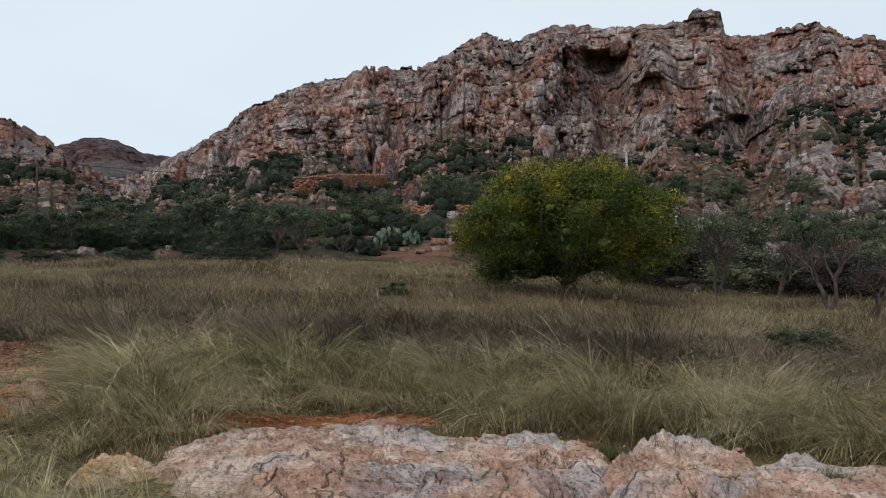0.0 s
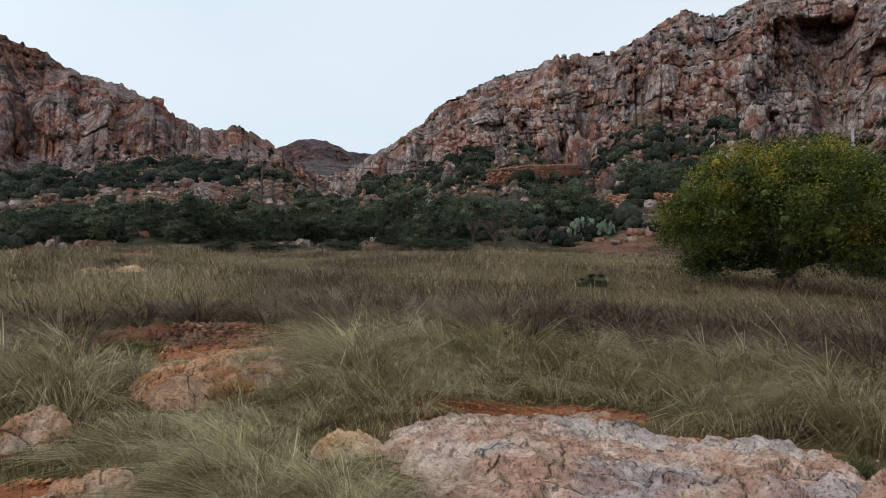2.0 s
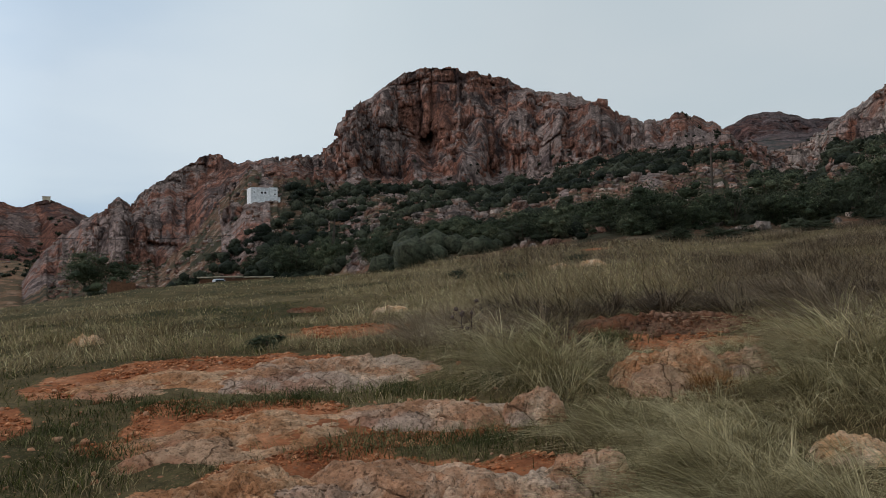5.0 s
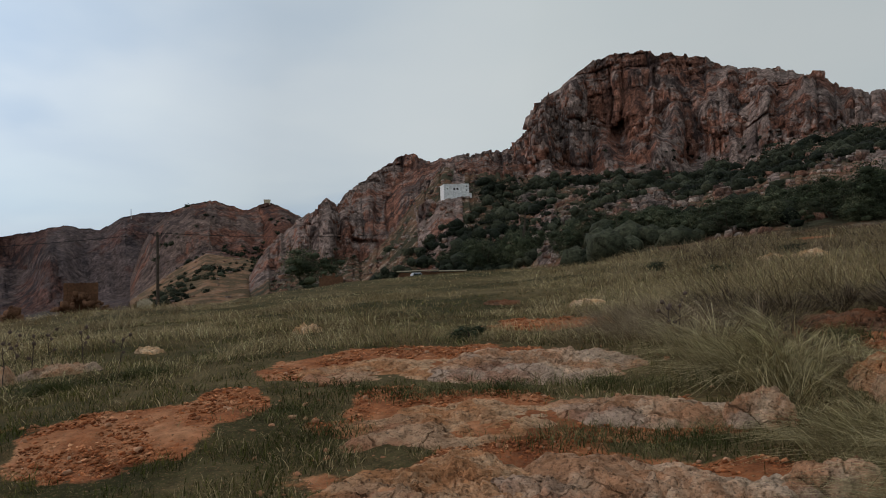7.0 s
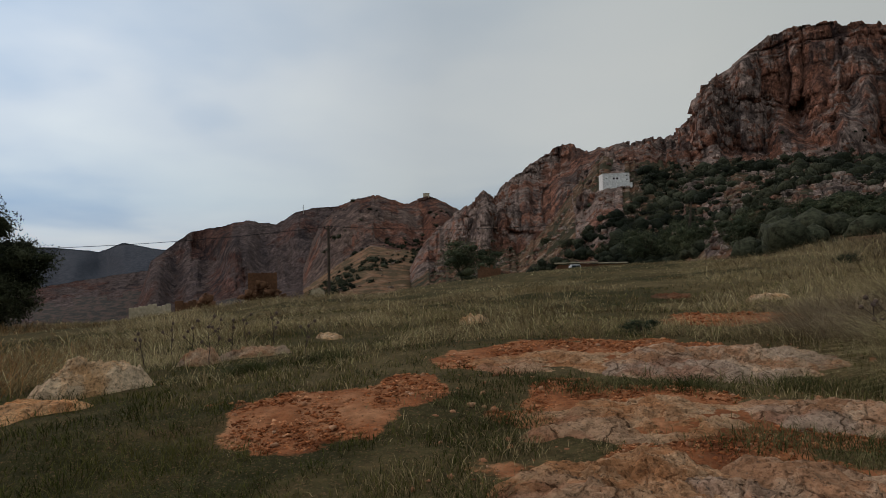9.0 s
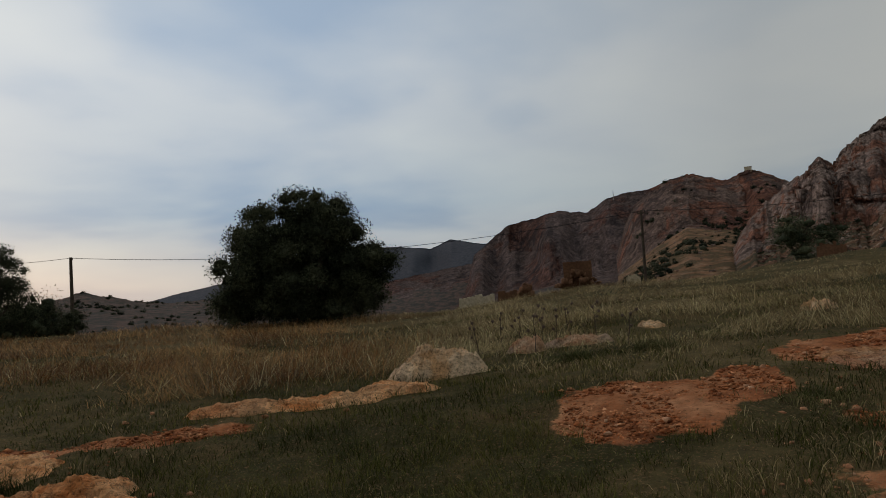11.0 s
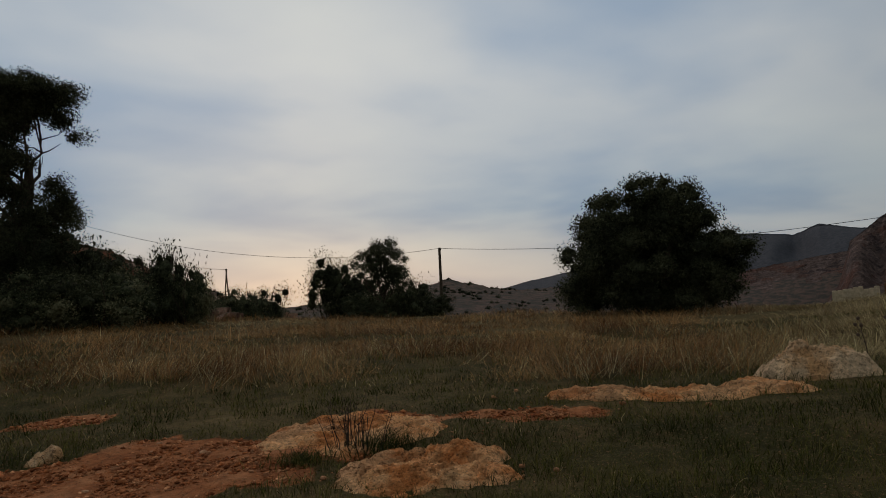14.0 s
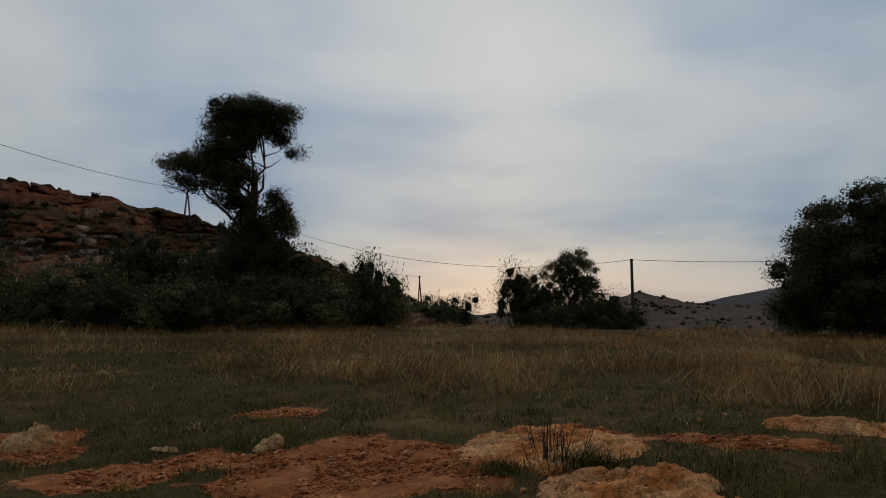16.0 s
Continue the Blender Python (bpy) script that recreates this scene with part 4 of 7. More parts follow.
def outcrop(name, label, az, d, half_w, half_d, high, mat, turn=0.0, seed=1, steps=0.5, sides=120, rings=46, power=3.0, lean=0.0, chunk=0.55, tilt=0.0):
    """A worn rock that grows out of the ground, with ledges, joints and pits."""
    ROCKS.append((az, d, half_w, half_d, turn))
    th, v = np.meshgrid(np.linspace(0, 2 * math.pi, sides, endpoint=False), np.linspace(0, 1, rings))
    rim = 1 + 0.22 * fbm(np.cos(th) * 1.6, np.sin(th) * 1.6, 0 * th + seed, 4, seed)
    lx, ly = v * rim * half_w * np.cos(th), v * rim * half_d * np.sin(th)
    c, s = math.cos(radians(az + turn)), math.sin(radians(az + turn))
    cx, cy = -d * math.sin(radians(az)), d * math.cos(radians(az))
    x, y = cx + lx * c - ly * s, cy + lx * s + ly * c
    body = 1 - v ** power
    wx, wy = 0.24 * fbm(x * 1.7, y * 1.7, 0 * x, 4, seed + 1), 0.24 * fbm(x * 1.7, y * 1.7, 0 * x + 9, 4, seed + 2)
    edge, cell = cells(x / chunk + wx, y / (chunk * 0.75) + wy, 0 * x + seed, seed + 3)
    edge2, cell2 = cells(x / chunk * 2.7 + 1.5 * wx, y / chunk * 2.7 + 1.5 * wy, 0 * x + seed, seed + 5)
    h = high * body * (0.82 + 0.22 * fbm(x * 0.9, y * 0.9, 0 * x, 3, seed + 7) - tilt * ly / half_d) + lean * lx / half_w * body
    h = h + body * high * (0.32 * (cell - 0.5) + 0.16 * (cell2 - 0.5))
    # thin beds that break off in sharp little steps
    step = max(high * 0.24, 0.035)
    q = (h + 0.05 * fbm(x * 1.9, y * 1.9, 0 * x, 4, seed + 9)) / step
    ledge = (np.floor(q) + smooth(0.80, 1.0, q - np.floor(q))) * step
    h = h + steps * (ledge - h - 0.4 * step) * body
    g = fbm(x * 4.0, y * 6.0, h * 4.0, 4, seed + 11) * 3.0
    h = h + body ** 0.4 * min(1.0, 0.35 + 2.0 * high) * (0.022 * (np.floor(g) + smooth(0.7, 1.0, g - np.floor(g))) + 0.018 * fbm(x * 13, y * 13, h * 13, 3, seed + 12))
    pocket = fbm(lx * 3.6, ly * 8.5, 0 * x + seed, 4, seed + 15)
    h = h - body * min(0.04, 0.2 * high) * smooth(0.22, 0.30, pocket)
    h = h - body * min(0.045, 0.22 * high) * ((1 - smooth(0, 0.035, edge)) + 0.5 * (1 - smooth(0, 0.05, edge2)))
    az_v, d_v = np.degrees(np.arctan2(-x, y)), np.hypot(x, y)
    z = land(az_v, d_v) + h - 0.10 * smooth(0.75, 1.0, v)
    V = np.stack([x, y, z], -1).reshape(-1, 3)
    i, j = np.meshgrid(np.arange(rings - 1), np.arange(sides), indexing="ij")
    k = (j + 1) % sides
    F = np.stack([i * sides + j, (i + 1) * sides + j, (i + 1) * sides + k, i * sides + k], -1).reshape(-1, 4)
    origin = Vector((cx, cy, float(z.min())))
    V = V - np.array(origin)
    if half_w < 0.55:
        ob = new(name, mesh_of(name, V, F, [mat], True))
        ob.location = origin
        return tagged(ob, label, "rock")
    # the joints part it into blocks
    root = base_at(name, origin, label, "rock")
    which = np.unique(np.round(cell[:-1], 6), return_inverse=True)[1].reshape(rings - 1, sides)
    whose = connected(which, 0.025).ravel()
    main = np.unique(whose)
    for u in main:
        f = F[whose == u]
        used, back = np.unique(f, return_inverse=True)
        part_np("block", mesh_of("block", V[used], back.reshape(f.shape), [mat], True), root)
    return root


outcrop("rock_slab", "broad pink bedrock slab with a smooth purple face", 5.5, 5.85, 1.6, 2.0, 0.20, SLABROCK, 0, 2, 0.7, 280, 120, 5.0, -0.03, 0.75, 0.45)
outcrop("rock_slab", "broken pink and white bedrock hump", -6.2, 5.65, 0.9, 1.7, 0.25, SLABROCK, 0, 5, 0.6, 190, 80, 4.0, 0, 0.6, 0.2)
outcrop("rock_slab", "grey-pink jointed bedrock hump", -18.3, 5.6, 0.7, 1.45, 0.31, SLABROCK, -8, 8, 0.6, 150, 64, 3.6, 0, 0.7)
outcrop("rock_slab", "grey-pink jointed bedrock hump", -28.0, 5.7, 0.95, 1.3, 0.25, SLABROCK, 6, 9, 0.6, 150, 64, 3.6, 0, 0.7)
outcrop("boulder", "small pale layered boulder in long grass", 25.0, 5.75, 0.37, 0.36, 0.18, LIMESTONE, 0, 12, 0.9, 96, 40, 2.2, 0.04, 0.3)
outcrop("rock_outcrop", "low layered orange rock in long grass", 36.6, 8.0, 0.78, 0.75, 0.36, BEDROCK_ORANGE, -10, 16, 0.9, 130, 54, 2.6, 0.06, 0.8)
outcrop("rock_outcrop", "low pale rock half sunk in grass", 30.6, 8.5, 0.50, 0.40, 0.26, BEDROCK, 0, 15, 0.5, 96, 40, 2.6, 0, 0.4)
outcrop("rock_outcrop", "broad stepped pink bedrock ledge", 61.0, 9.7, 1.7, 1.45, 0.19, BEDROCK, -6, 21, 0.7, 190, 72, 2.4, -0.05, 0.6)
outcrop("rock_outcrop", "flat orange crumbling bedrock shelf", 73.5, 9.7, 1.4, 1.1, 0.08, BEDROCK_ORANGE, 0, 22, 0.6, 150, 56, 2.2, 0, 0.4)
outcrop("rock_ledge", "long pink bedrock ledge between grass tufts", 68.5, 6.6, 1.45, 0.85, 0.10, BEDROCK_ORANGE, 12, 25, 0.7, 180, 64, 2.2, -0.04, 0.5)
outcrop("rock_ledge", "long pale bedrock ledge between grass tufts", 54.5, 6.85, 1.05, 0.55, 0.14, BEDROCK, -4, 26, 0.7, 160, 56, 2.2, 0, 0.45)
outcrop("rock_ledge", "small pale rock at a ledge's end", 46.6, 6.75, 0.35, 0.35, 0.28, BEDROCK, 0, 27, 0.4, 96, 40, 3.0, 0, 0.4)
outcrop("rock_ledge", "orange bedrock shelf with a purple broken edge", 69.5, 4.85, 1.1, 0.95, 0.15, BEDROCK_ORANGE, 14, 31, 0.75, 190, 80, 2.6, 0, 0.5)
outcrop("rock_ledge", "pink bedrock shelf with a blue-grey stone face", 55.0, 4.75, 1.2, 0.9, 0.19, BEDROCK, -5, 32, 0.7, 200, 80, 2.8, 0, 0.6)
outcrop("rock_ledge", "small purple rock beside long grass", 43.2, 5.0, 0.36, 0.34, 0.34, BEDROCK, 0, 33, 0.4, 96, 44, 3.0, 0, 0.4)
outcrop("boulder", "pale cracked boulder standing in dry grass", 107.6, 11.3, 0.78, 0.6, 0.55, LIMESTONE, 4, 47, 0.3, 150, 64, 2.3, 0.12, 0.5)
outcrop("boulder", "small pale stone in dry grass", 100.2, 12.9, 0.42, 0.3, 0.24, BEDROCK, 0, 42, 0.5, 96, 36, 2.6, 0, 0.3)
outcrop("rock_slab", "flat brown rock in dry grass", 96.4, 13.2, 0.75, 0.4, 0.20, BEDROCK, 0, 43, 0.6, 110, 40, 3.5, 0, 0.4)
outcrop("rock_slab", "long low white rock slab in turf", 117.5, 9.85, 1.75, 0.60, 0.20, CREAM, -4, 46, 0.8, 200, 60, 2.4, 0.05, 0.6)
outcrop("rock_outcrop", "ribbed cream rock rising from red gravel", 140.8, 8.3, 1.2, 1.1, 0.14, CREAM, 20, 51, 0.8, 180, 70, 2.2, 0, 0.5)
outcrop("rock_outcrop", "rounded orange-cream rock beside a dark grass tuft", 135.4, 6.7, 0.85, 0.72, 0.21, CREAM, 10, 52, 0.75, 170, 70, 2.2, 0.04, 0.5)
outcrop("rock_slab", "white stone lying flat in the turf", 56.5, 20.0, 0.65, 0.55, 0.14, LIMESTONE, 0, 61, 0.5, 72, 30, 3.0, 0, 0.4)
outcrop("boulder", "low grey stone in the grass", 79.0, 16.2, 0.42, 0.3, 0.30, LIMESTONE, 0, 62, 0.5, 72, 30, 2.6, 0, 0.3)
outcrop("boulder", "low pale stones in the dry field", 42.6, 30, 0.6, 0.5, 0.3, LIMESTONE, 0, 63, 0.5, 72, 30, 2.2, 0, 0.4)
outcrop("boulder", "low pale stones in the dry field", 40.2, 30, 0.7, 0.5, 0.3, LIMESTONE, 0, 64, 0.5, 72, 30, 2.2, 0, 0.4)
outcrop("rock_slab", "grey stone lying flat in the turf", 63.2, 23, 0.7, 0.5, 0.14, EARTHY, 0, 65, 0.5, 72, 30, 3.0, 0, 0.4)
outcrop("boulder", "small cream stone on red gravel", 161.2, 9.0, 0.20, 0.16, 0.15, LIMESTONE, 0, 66, 0.4, 60, 24, 2.4, 0, 0.15)
outcrop("boulder", "small flat stone on red gravel", 168.3, 9.3, 0.18, 0.12, 0.08, LIMESTONE, 0, 67, 0.4, 48, 20, 2.4, 0, 0.15)
outcrop("boulder", "cream boulder at the edge of the turf", 176.8, 10.3, 0.34, 0.26, 0.36, LIMESTONE, 0, 68, 0.4, 72, 30, 2.2, 0, 0.25)
outcrop("rock_slab", "flat red rock at the field's edge", -31.2, 10.0, 0.6, 0.4, 0.16, BEDROCK_ORANGE, 0, 69, 0.5, 72, 30, 3.0, 0, 0.3)
outcrop("earth_bank", "crumbling red earth bank with dark stones", 35.8, 12.2, 1.6, 0.9, 0.32, EARTHY, 0, 71, 0.8, 150, 50, 2.0, 0, 0.3)
outcrop("rock_slab", "small flat stone in the turf", 90.4, 15.6, 0.35, 0.25, 0.12, LIMESTONE, 0, 72, 0.5, 48, 20, 3.0, 0, 0.3)


def on_rock(az, d, grow=0.92, pad=0.0):
    x, y = -d * np.sin(np.radians(az)), d * np.cos(np.radians(az))
    hit = np.zeros(np.shape(az), bool)
    for ra, rd, w, dp, turn in ROCKS:
        c, s = math.cos(radians(ra + turn)), math.sin(radians(ra + turn))
        dx, dy = x + rd * math.sin(radians(ra)), y - rd * math.cos(radians(ra))
        hit |= ((dx * c + dy * s) / (w * grow + pad)) ** 2 + ((-dx * s + dy * c) / (dp * grow + pad)) ** 2 < 1
    return hit


def pebbles(rng, x, y, z, size, flat=0.6):
    """Small eight-faced stones."""
    n = len(x)
    corner = np.array([(1, 0, 0), (0, 1, 0), (-1, 0, 0), (0, -1, 0), (0, 0, 1), (0, 0, -1)], float)
    V = corner[None] * (0.7 + 0.6 * rng.random((n, 6, 1))) + 0.25 * rng.normal(size=(n, 6, 3))
    V = V * size[:, None, None] * np.array([1, 1, flat])
    a = rng.random(n) * 6.28
    c, s = np.cos(a)[:, None], np.sin(a)[:, None]
    V = np.stack([V[..., 0] * c - V[..., 1] * s, V[..., 0] * s + V[..., 1] * c, V[..., 2]], -1) + np.stack([x, y, z], -1)[:, None]
    tri = np.array([(0, 1, 4), (1, 2, 4), (2, 3, 4), (3, 0, 4), (1, 0, 5), (2, 1, 5), (3, 2, 5), (0, 3, 5)])
    F = (np.arange(n)[:, None, None] * 6 + tri[None]).reshape(-1, 3)
    return V.reshape(-1, 3), F


def chunks(rng, x, y, z, size, flat=0.6):
    """Blocky broken stones: knocked-about boxes."""
    n = len(x)
    corner = np.array([(i, j, k) for k in (-1, 1) for j in (-1, 1) for i in (-1, 1)], float) * 0.62
    V = corner[None] * (0.6 + 0.8 * rng.random((n, 1, 3))) + 0.16 * rng.normal(size=(n, 8, 3))
    V[:, 4:, :2] *= (0.55 + 0.4 * rng.random((n, 1, 1)))
    V = V * size[:, None, None] * np.array([1, 1, flat])
    a = rng.random(n) * 6.28
    c, s = np.cos(a)[:, None], np.sin(a)[:, None]
    V = np.stack([V[..., 0] * c - V[..., 1] * s, V[..., 0] * s + V[..., 1] * c, V[..., 2]], -1) + np.stack([x, y, z], -1)[:, None]
    quad = np.array([(0, 1, 3, 2), (4, 6, 7, 5), (0, 4, 5, 1), (1, 5, 7, 3), (3, 7, 6, 2), (2, 6, 4, 0)])
    return V.reshape(-1, 3), (np.arange(n)[:, None, None] * 8 + quad[None]).reshape(-1, 4)[:, ::-1]


def scatter_polar(rng, n, a0, a1, d0, d1):
    az = rng.uniform(a0, a1, n)
    d = np.exp(rng.uniform(math.log(d0), math.log(d1), n))
    return az, d


def make_gravel():
    rng = np.random.default_rng(5)
    az, d = scatter_polar(rng, 230000, -36, 184, 4, 20)
    keep = (bareness(az, d) > 0.45 + 0.3 * rng.random(len(az))) & ~on_rock(az, d, 0.8)
    az, d = az[keep], d[keep]
    size = (0.007 + 0.028 * rng.random(len(az)) ** 2.5) * (0.35 + d / 13)
    V, F = pebbles(rng, -d * np.sin(np.radians(az)), d * np.cos(np.radians(az)), land(az, d) + size * 0.2, size, 0.55)
    tagged(new("gravel", mesh_of("gravel", V, F, [GRAVEL])), "loose orange gravel on bare red earth", "gravel", kind="stuff")


make_gravel()


def make_bank_stones():
    """Dark clods and stones over the crumbling bank."""
    rng = np.random.default_rng(16)
    n = 320
    az, d = 35.6 + 4.6 * rng.normal(size=n), 12.0 + 0.55 * rng.normal(size=n)
    size = 0.02 + 0.06 * rng.random(n) ** 3
    lift = 0.22 * np.exp(-((az - 35.8) / 6) ** 2 - ((d - 12.2) / 0.7) ** 2)
    V, F = chunks(rng, -d * np.sin(np.radians(az)), d * np.cos(np.radians(az)), land(az, d) + lift + 0.2 * size, size, 0.7)
    tagged(new("bank_stones", mesh_of("bank_stones", V, F, [CLODS])), "dark red clods and stones on a crumbling bank", "stones", kind="stuff")


make_bank_stones()


def make_chips():
    """Broken bits that lie round the outcrops and in the thin turf."""
    rng = np.random.default_rng(6)
    az, d = scatter_polar(rng, 9000, -34, 182, 4, 13)
    near = on_rock(az, d, 1.35) & ~on_rock(az, d, 0.9)
    keep = (near & (rng.random(len(az)) < 0.5)) | ((bareness(az, d) > 0.3) & (rng.random(len(az)) < 0.35)) | ((az > 44) & (az < 84) & (rng.random(len(az)) < 0.3) & ~on_rock(az, d, 0.9))
    az, d = az[keep], d[keep]
    size = (0.010 + 0.04 * rng.random(len(az)) ** 5) * (0.5 + d / 16)
    V, F = chunks(rng, -d * np.sin(np.radians(az)), d * np.cos(np.radians(az)), land(az, d) + 0.25 * size, size, 0.6)
    tagged(new("rock_chips", mesh_of("rock_chips", V, F, [CHIPS])), "broken bits of pink rock round the outcrops", "stones", kind="stuff")


make_chips()


# ---- grass ----
def blades(rng, x, y, z, h, w, heading, lean, mat, name, label):
    """Bent tapering blades: three segments near, two far off."""
    far = (np.hypot(x, y) > 11.5) | (h < 0.13)
    V0, F0 = blade_arrays(rng, x[~far], y[~far], z[~far], h[~far], w[~far], heading[~far], lean[~far], (0.0, 0.4, 0.75))
    V1, F1 = blade_arrays(rng, x[far], y[far], z[far], h[far], w[far], heading[far], lean[far], (0.0, 0.6))
    me = mesh_of(name, np.concatenate([V0, V1]), np.concatenate([F0, F1 + len(V0)]), [mat], True)
    return tagged(new(name, me), label, "grass", kind="stuff")


def blade_arrays(rng, x, y, z, h, w, heading, lean, cuts):
    n = len(x)
    dx, dy = np.cos(heading), np.sin(heading)
    side = heading + math.pi / 2 + rng.normal(0, 0.7, n)
    sx, sy = np.cos(side) * w * 0.5, np.sin(side) * w * 0.5
    out = []
    for t in cuts:
        reach, up = h * lean * t ** 1.8, h * (t - 0.46 * np.minimum(lean, 1.75) * t ** 2.2)
        k = 1 - 0.45 * t
        px, py, pz = x + dx * reach, y + dy * reach, z + up
        out += [np.stack([px - sx * k, py - sy * k, pz], -1), np.stack([px + sx * k, py + sy * k, pz], -1)]
    out.append(np.stack([x + dx * h * lean, y + dy * h * lean, z + h * (1 - 0.46 * np.minimum(lean, 1.75))], -1))
    V = np.stack(out, 1)
    m = 2 * len(cuts)
    tri = [(k, k + 1, k + 3) for k in range(0, m - 2, 2)] + [(k, k + 3, k + 2) for k in range(0, m - 2, 2)] + [(m - 2, m - 1, m)]
    F = (np.arange(n)[:, None, None] * (m + 1) + np.array(tri)[None]).reshape(-1, 3)
    return V.reshape(-1, 3), F


TALL_FROM = np.array([(-40, 7.2), (-12, 7.3), (14, 7.5), (20, 6.4), (24, 3.0), (36, 3.6), (42, 5.6), (45, 7.4), (50, 9.0), (53, 11.5), (60, 12.5), (70, 12.4), (80, 12.6), (92, 11.0), (98, 10.5), (106, 10.4),
                      (120, 11.0), (134, 10.8), (150, 12.0), (160, 14.0), (168, 15.0), (180, 14.5), (188, 14.5)])
TALL_HIGH = np.array([(-40, 0.55), (14, 0.62), (22, 0.52), (36, 0.55), (45, 0.85), (52, 0.8), (57, 0.45), (62, 0.34), (80, 0.34), (90, 0.38), (110, 0.42), (150, 0.40), (188, 0.42)])


def make_grass():
    rng = np.random.default_rng(11)
    # long grass, in tufts that share a heading
    nt = 30000
    az, d = scatter_polar(rng, nt, -37, 185, 2.9, 62)
    start_d = np.interp(az, TALL_FROM[:, 0], TALL_FROM[:, 1])
    x, y = -d * np.sin(np.radians(az)), d * np.cos(np.radians(az))
    fd = np.interp(az, LAND_A[:, 0], LAND_A[:, 3])
    patch = fbm(x * 0.25, y * 0.25, 0 * x, 3, 31)
    keep = (d > start_d * (1 + 0.10 * patch)) & (d < fd * 1.08) & ~on_rock(az, d, 0.9) & (bareness(az, d) < 0.5) & (patch > -0.75)
    keep &= ~((az > 56) & (fbm(x * 0.33, y * 0.33, 0 * x, 3, 43) < -0.28) & (d < 30))
    az, d, x, y, patch = az[keep], d[keep], x[keep], y[keep], patch[keep]
    per = np.where(d > 12, 20, 15)
    n = int(per.sum())
    A = np.repeat(az, per)
    spread = np.repeat(0.07 + 0.012 * d, per)
    X, Y = np.repeat(x, per) + rng.normal(0, 1, n) * spread, np.repeat(y, per) + rng.normal(0, 1, n) * spread
    D = np.hypot(X, Y)
    A = np.degrees(np.arctan2(-X, Y))
    A = np.where(A < -90, A + 360, A)
    ok = ~on_rock(A, D, 0.95)
    X, Y, D, A = X[ok], Y[ok], D[ok], A[ok]
    tuft = np.repeat(np.arange(len(az)), per)[ok]
    n = len(X)
    Z = land(A, D) - 0.02
    swirl = fbm(X * 0.22, Y * 0.22, 0 * X, 2, 41)
    heading = np.radians(230) + 3.0 * swirl + rng.normal(0, 0.5, n) + (rng.random(len(az))[tuft] - 0.5) * 4.4
    H = np.interp(A, TALL_HIGH[:, 0], TALL_HIGH[:, 1]) * (0.65 + 0.55 * rng.random(n)) * (0.8 + 0.5 * rng.random(len(az))[tuft]) * (1 + 0.55 * np.repeat(patch, per)[ok])
    H = H * np.where((A < 50) & (D > 20), 0.85, 1.0)
    mosaic = fbm(X * 0.33, Y * 0.33, 0 * X, 3, 43)
    H = H * np.where(A > 50, 0.55 + 0.6 * smooth(-0.35, 0.35, mosaic), 1.0)
    H = H * (1 - 0.45 * smooth(58, 63, A) * (1 - smooth(80, 88, A)) * smooth(26, 36, D))
    W = (0.0018 + 0.00030 * D) * (0.6 + 1.4 * rng.random(n) ** 3)
    lean = 0.45 + 1.5 * rng.random(n) ** 1.1 + np.where(A < 52, 0.35, 0.0) * (D < 16)
    low_spot = smooth(26, 29, A) * (1 - smooth(41, 44, A)) * (1 - smooth(11, 12.5, D)) * smooth(5.5, 7, D)
    H = H * (1 - 0.6 * low_spot) * np.where((A < 52) & (D < 7.6), 0.62, 1.0) * (1 - 0.6 * (1 - smooth(14, 19, A)) * (1 - smooth(7.8, 8.8, D)))
    # which kind grows where
    band = fbm(X * 0.10, Y * 0.10, 0 * X, 3, 47) + 0.35 * (rng.random(len(az))[tuft] - 0.5)
    right = 1 - smooth(42, 60, A + 7 * band)
    brown = right * (1 - 0.75 * smooth(31, 37, A) * (1 - smooth(24, 34, D))) * smooth(9.5, 12.5, D + 3 * band + 1.6 * smooth(14, 18, A) * (1 - smooth(33, 36, A))) + (1 - right) * (0.12 + 0.35 * band + 0.33 * smooth(108, 118, A))
    brown = brown + 0.35 * smooth(15, 20, A) * (1 - smooth(29, 34, A)) * smooth(14, 20, D)
    green = right * (0.55 - 0.4 * smooth(9, 14, D)) + (1 - right) * (0.25 - 0.2 * smooth(15, 30, D) + 0.4 * smooth(0.05, 0.4, -mosaic))
    r = rng.random(n)
    kind = np.where(r < brown * 0.78, 2, np.where(rng.random(n) < green, 1, 0))
    kind = np.where((A < 50) & (D < 9.0) & (rng.random(n) < 0.8), 4, kind)
    kind = np.where((A > 104) & (kind != 1) & (rng.random(n) < 0.75 * smooth(104, 116, A)), 3, kind)
    for k, (mat, name, label) in enumerate(((STRAW, "dry_grass", "tall dry straw-coloured grass over the field"), (LONG_GREEN, "long_grass", "long drooping grey-green grass in tufts"),
                                            (STRAW_BROWN, "dead_stalks", "brown dead stalks in bands across the field"), (RUSSET, "russet_grass", "russet dry grass across the level field"), (PALE_GRASS, "pale_grass", "soft pale grass round the rock slabs"))):
        q = kind == k
        blades(rng, X[q], Y[q], Z[q], H[q], W[q], heading[q], lean[q], mat, name, label)
    # big fountains of long grass that have fallen over
    nc = 1700
    az, d = scatter_polar(rng, nc, -37, 57, 3.0, 15)
    x, y = -d * np.sin(np.radians(az)), d * np.cos(np.radians(az))
    keep = (d > 1.03 * np.interp(az, TALL_FROM[:, 0], TALL_FROM[:, 1])) & ~on_rock(az, d, 1.0, 0.3) & (bareness(az, d) < 0.4)
    az, d, x, y = az[keep], d[keep], x[keep], y[keep]
    # each is made of wisps: a few blades that start together and lie the same way
    wisps, per = 15, 8
    own = np.repeat(np.arange(len(az)), wisps)
    m = len(own)
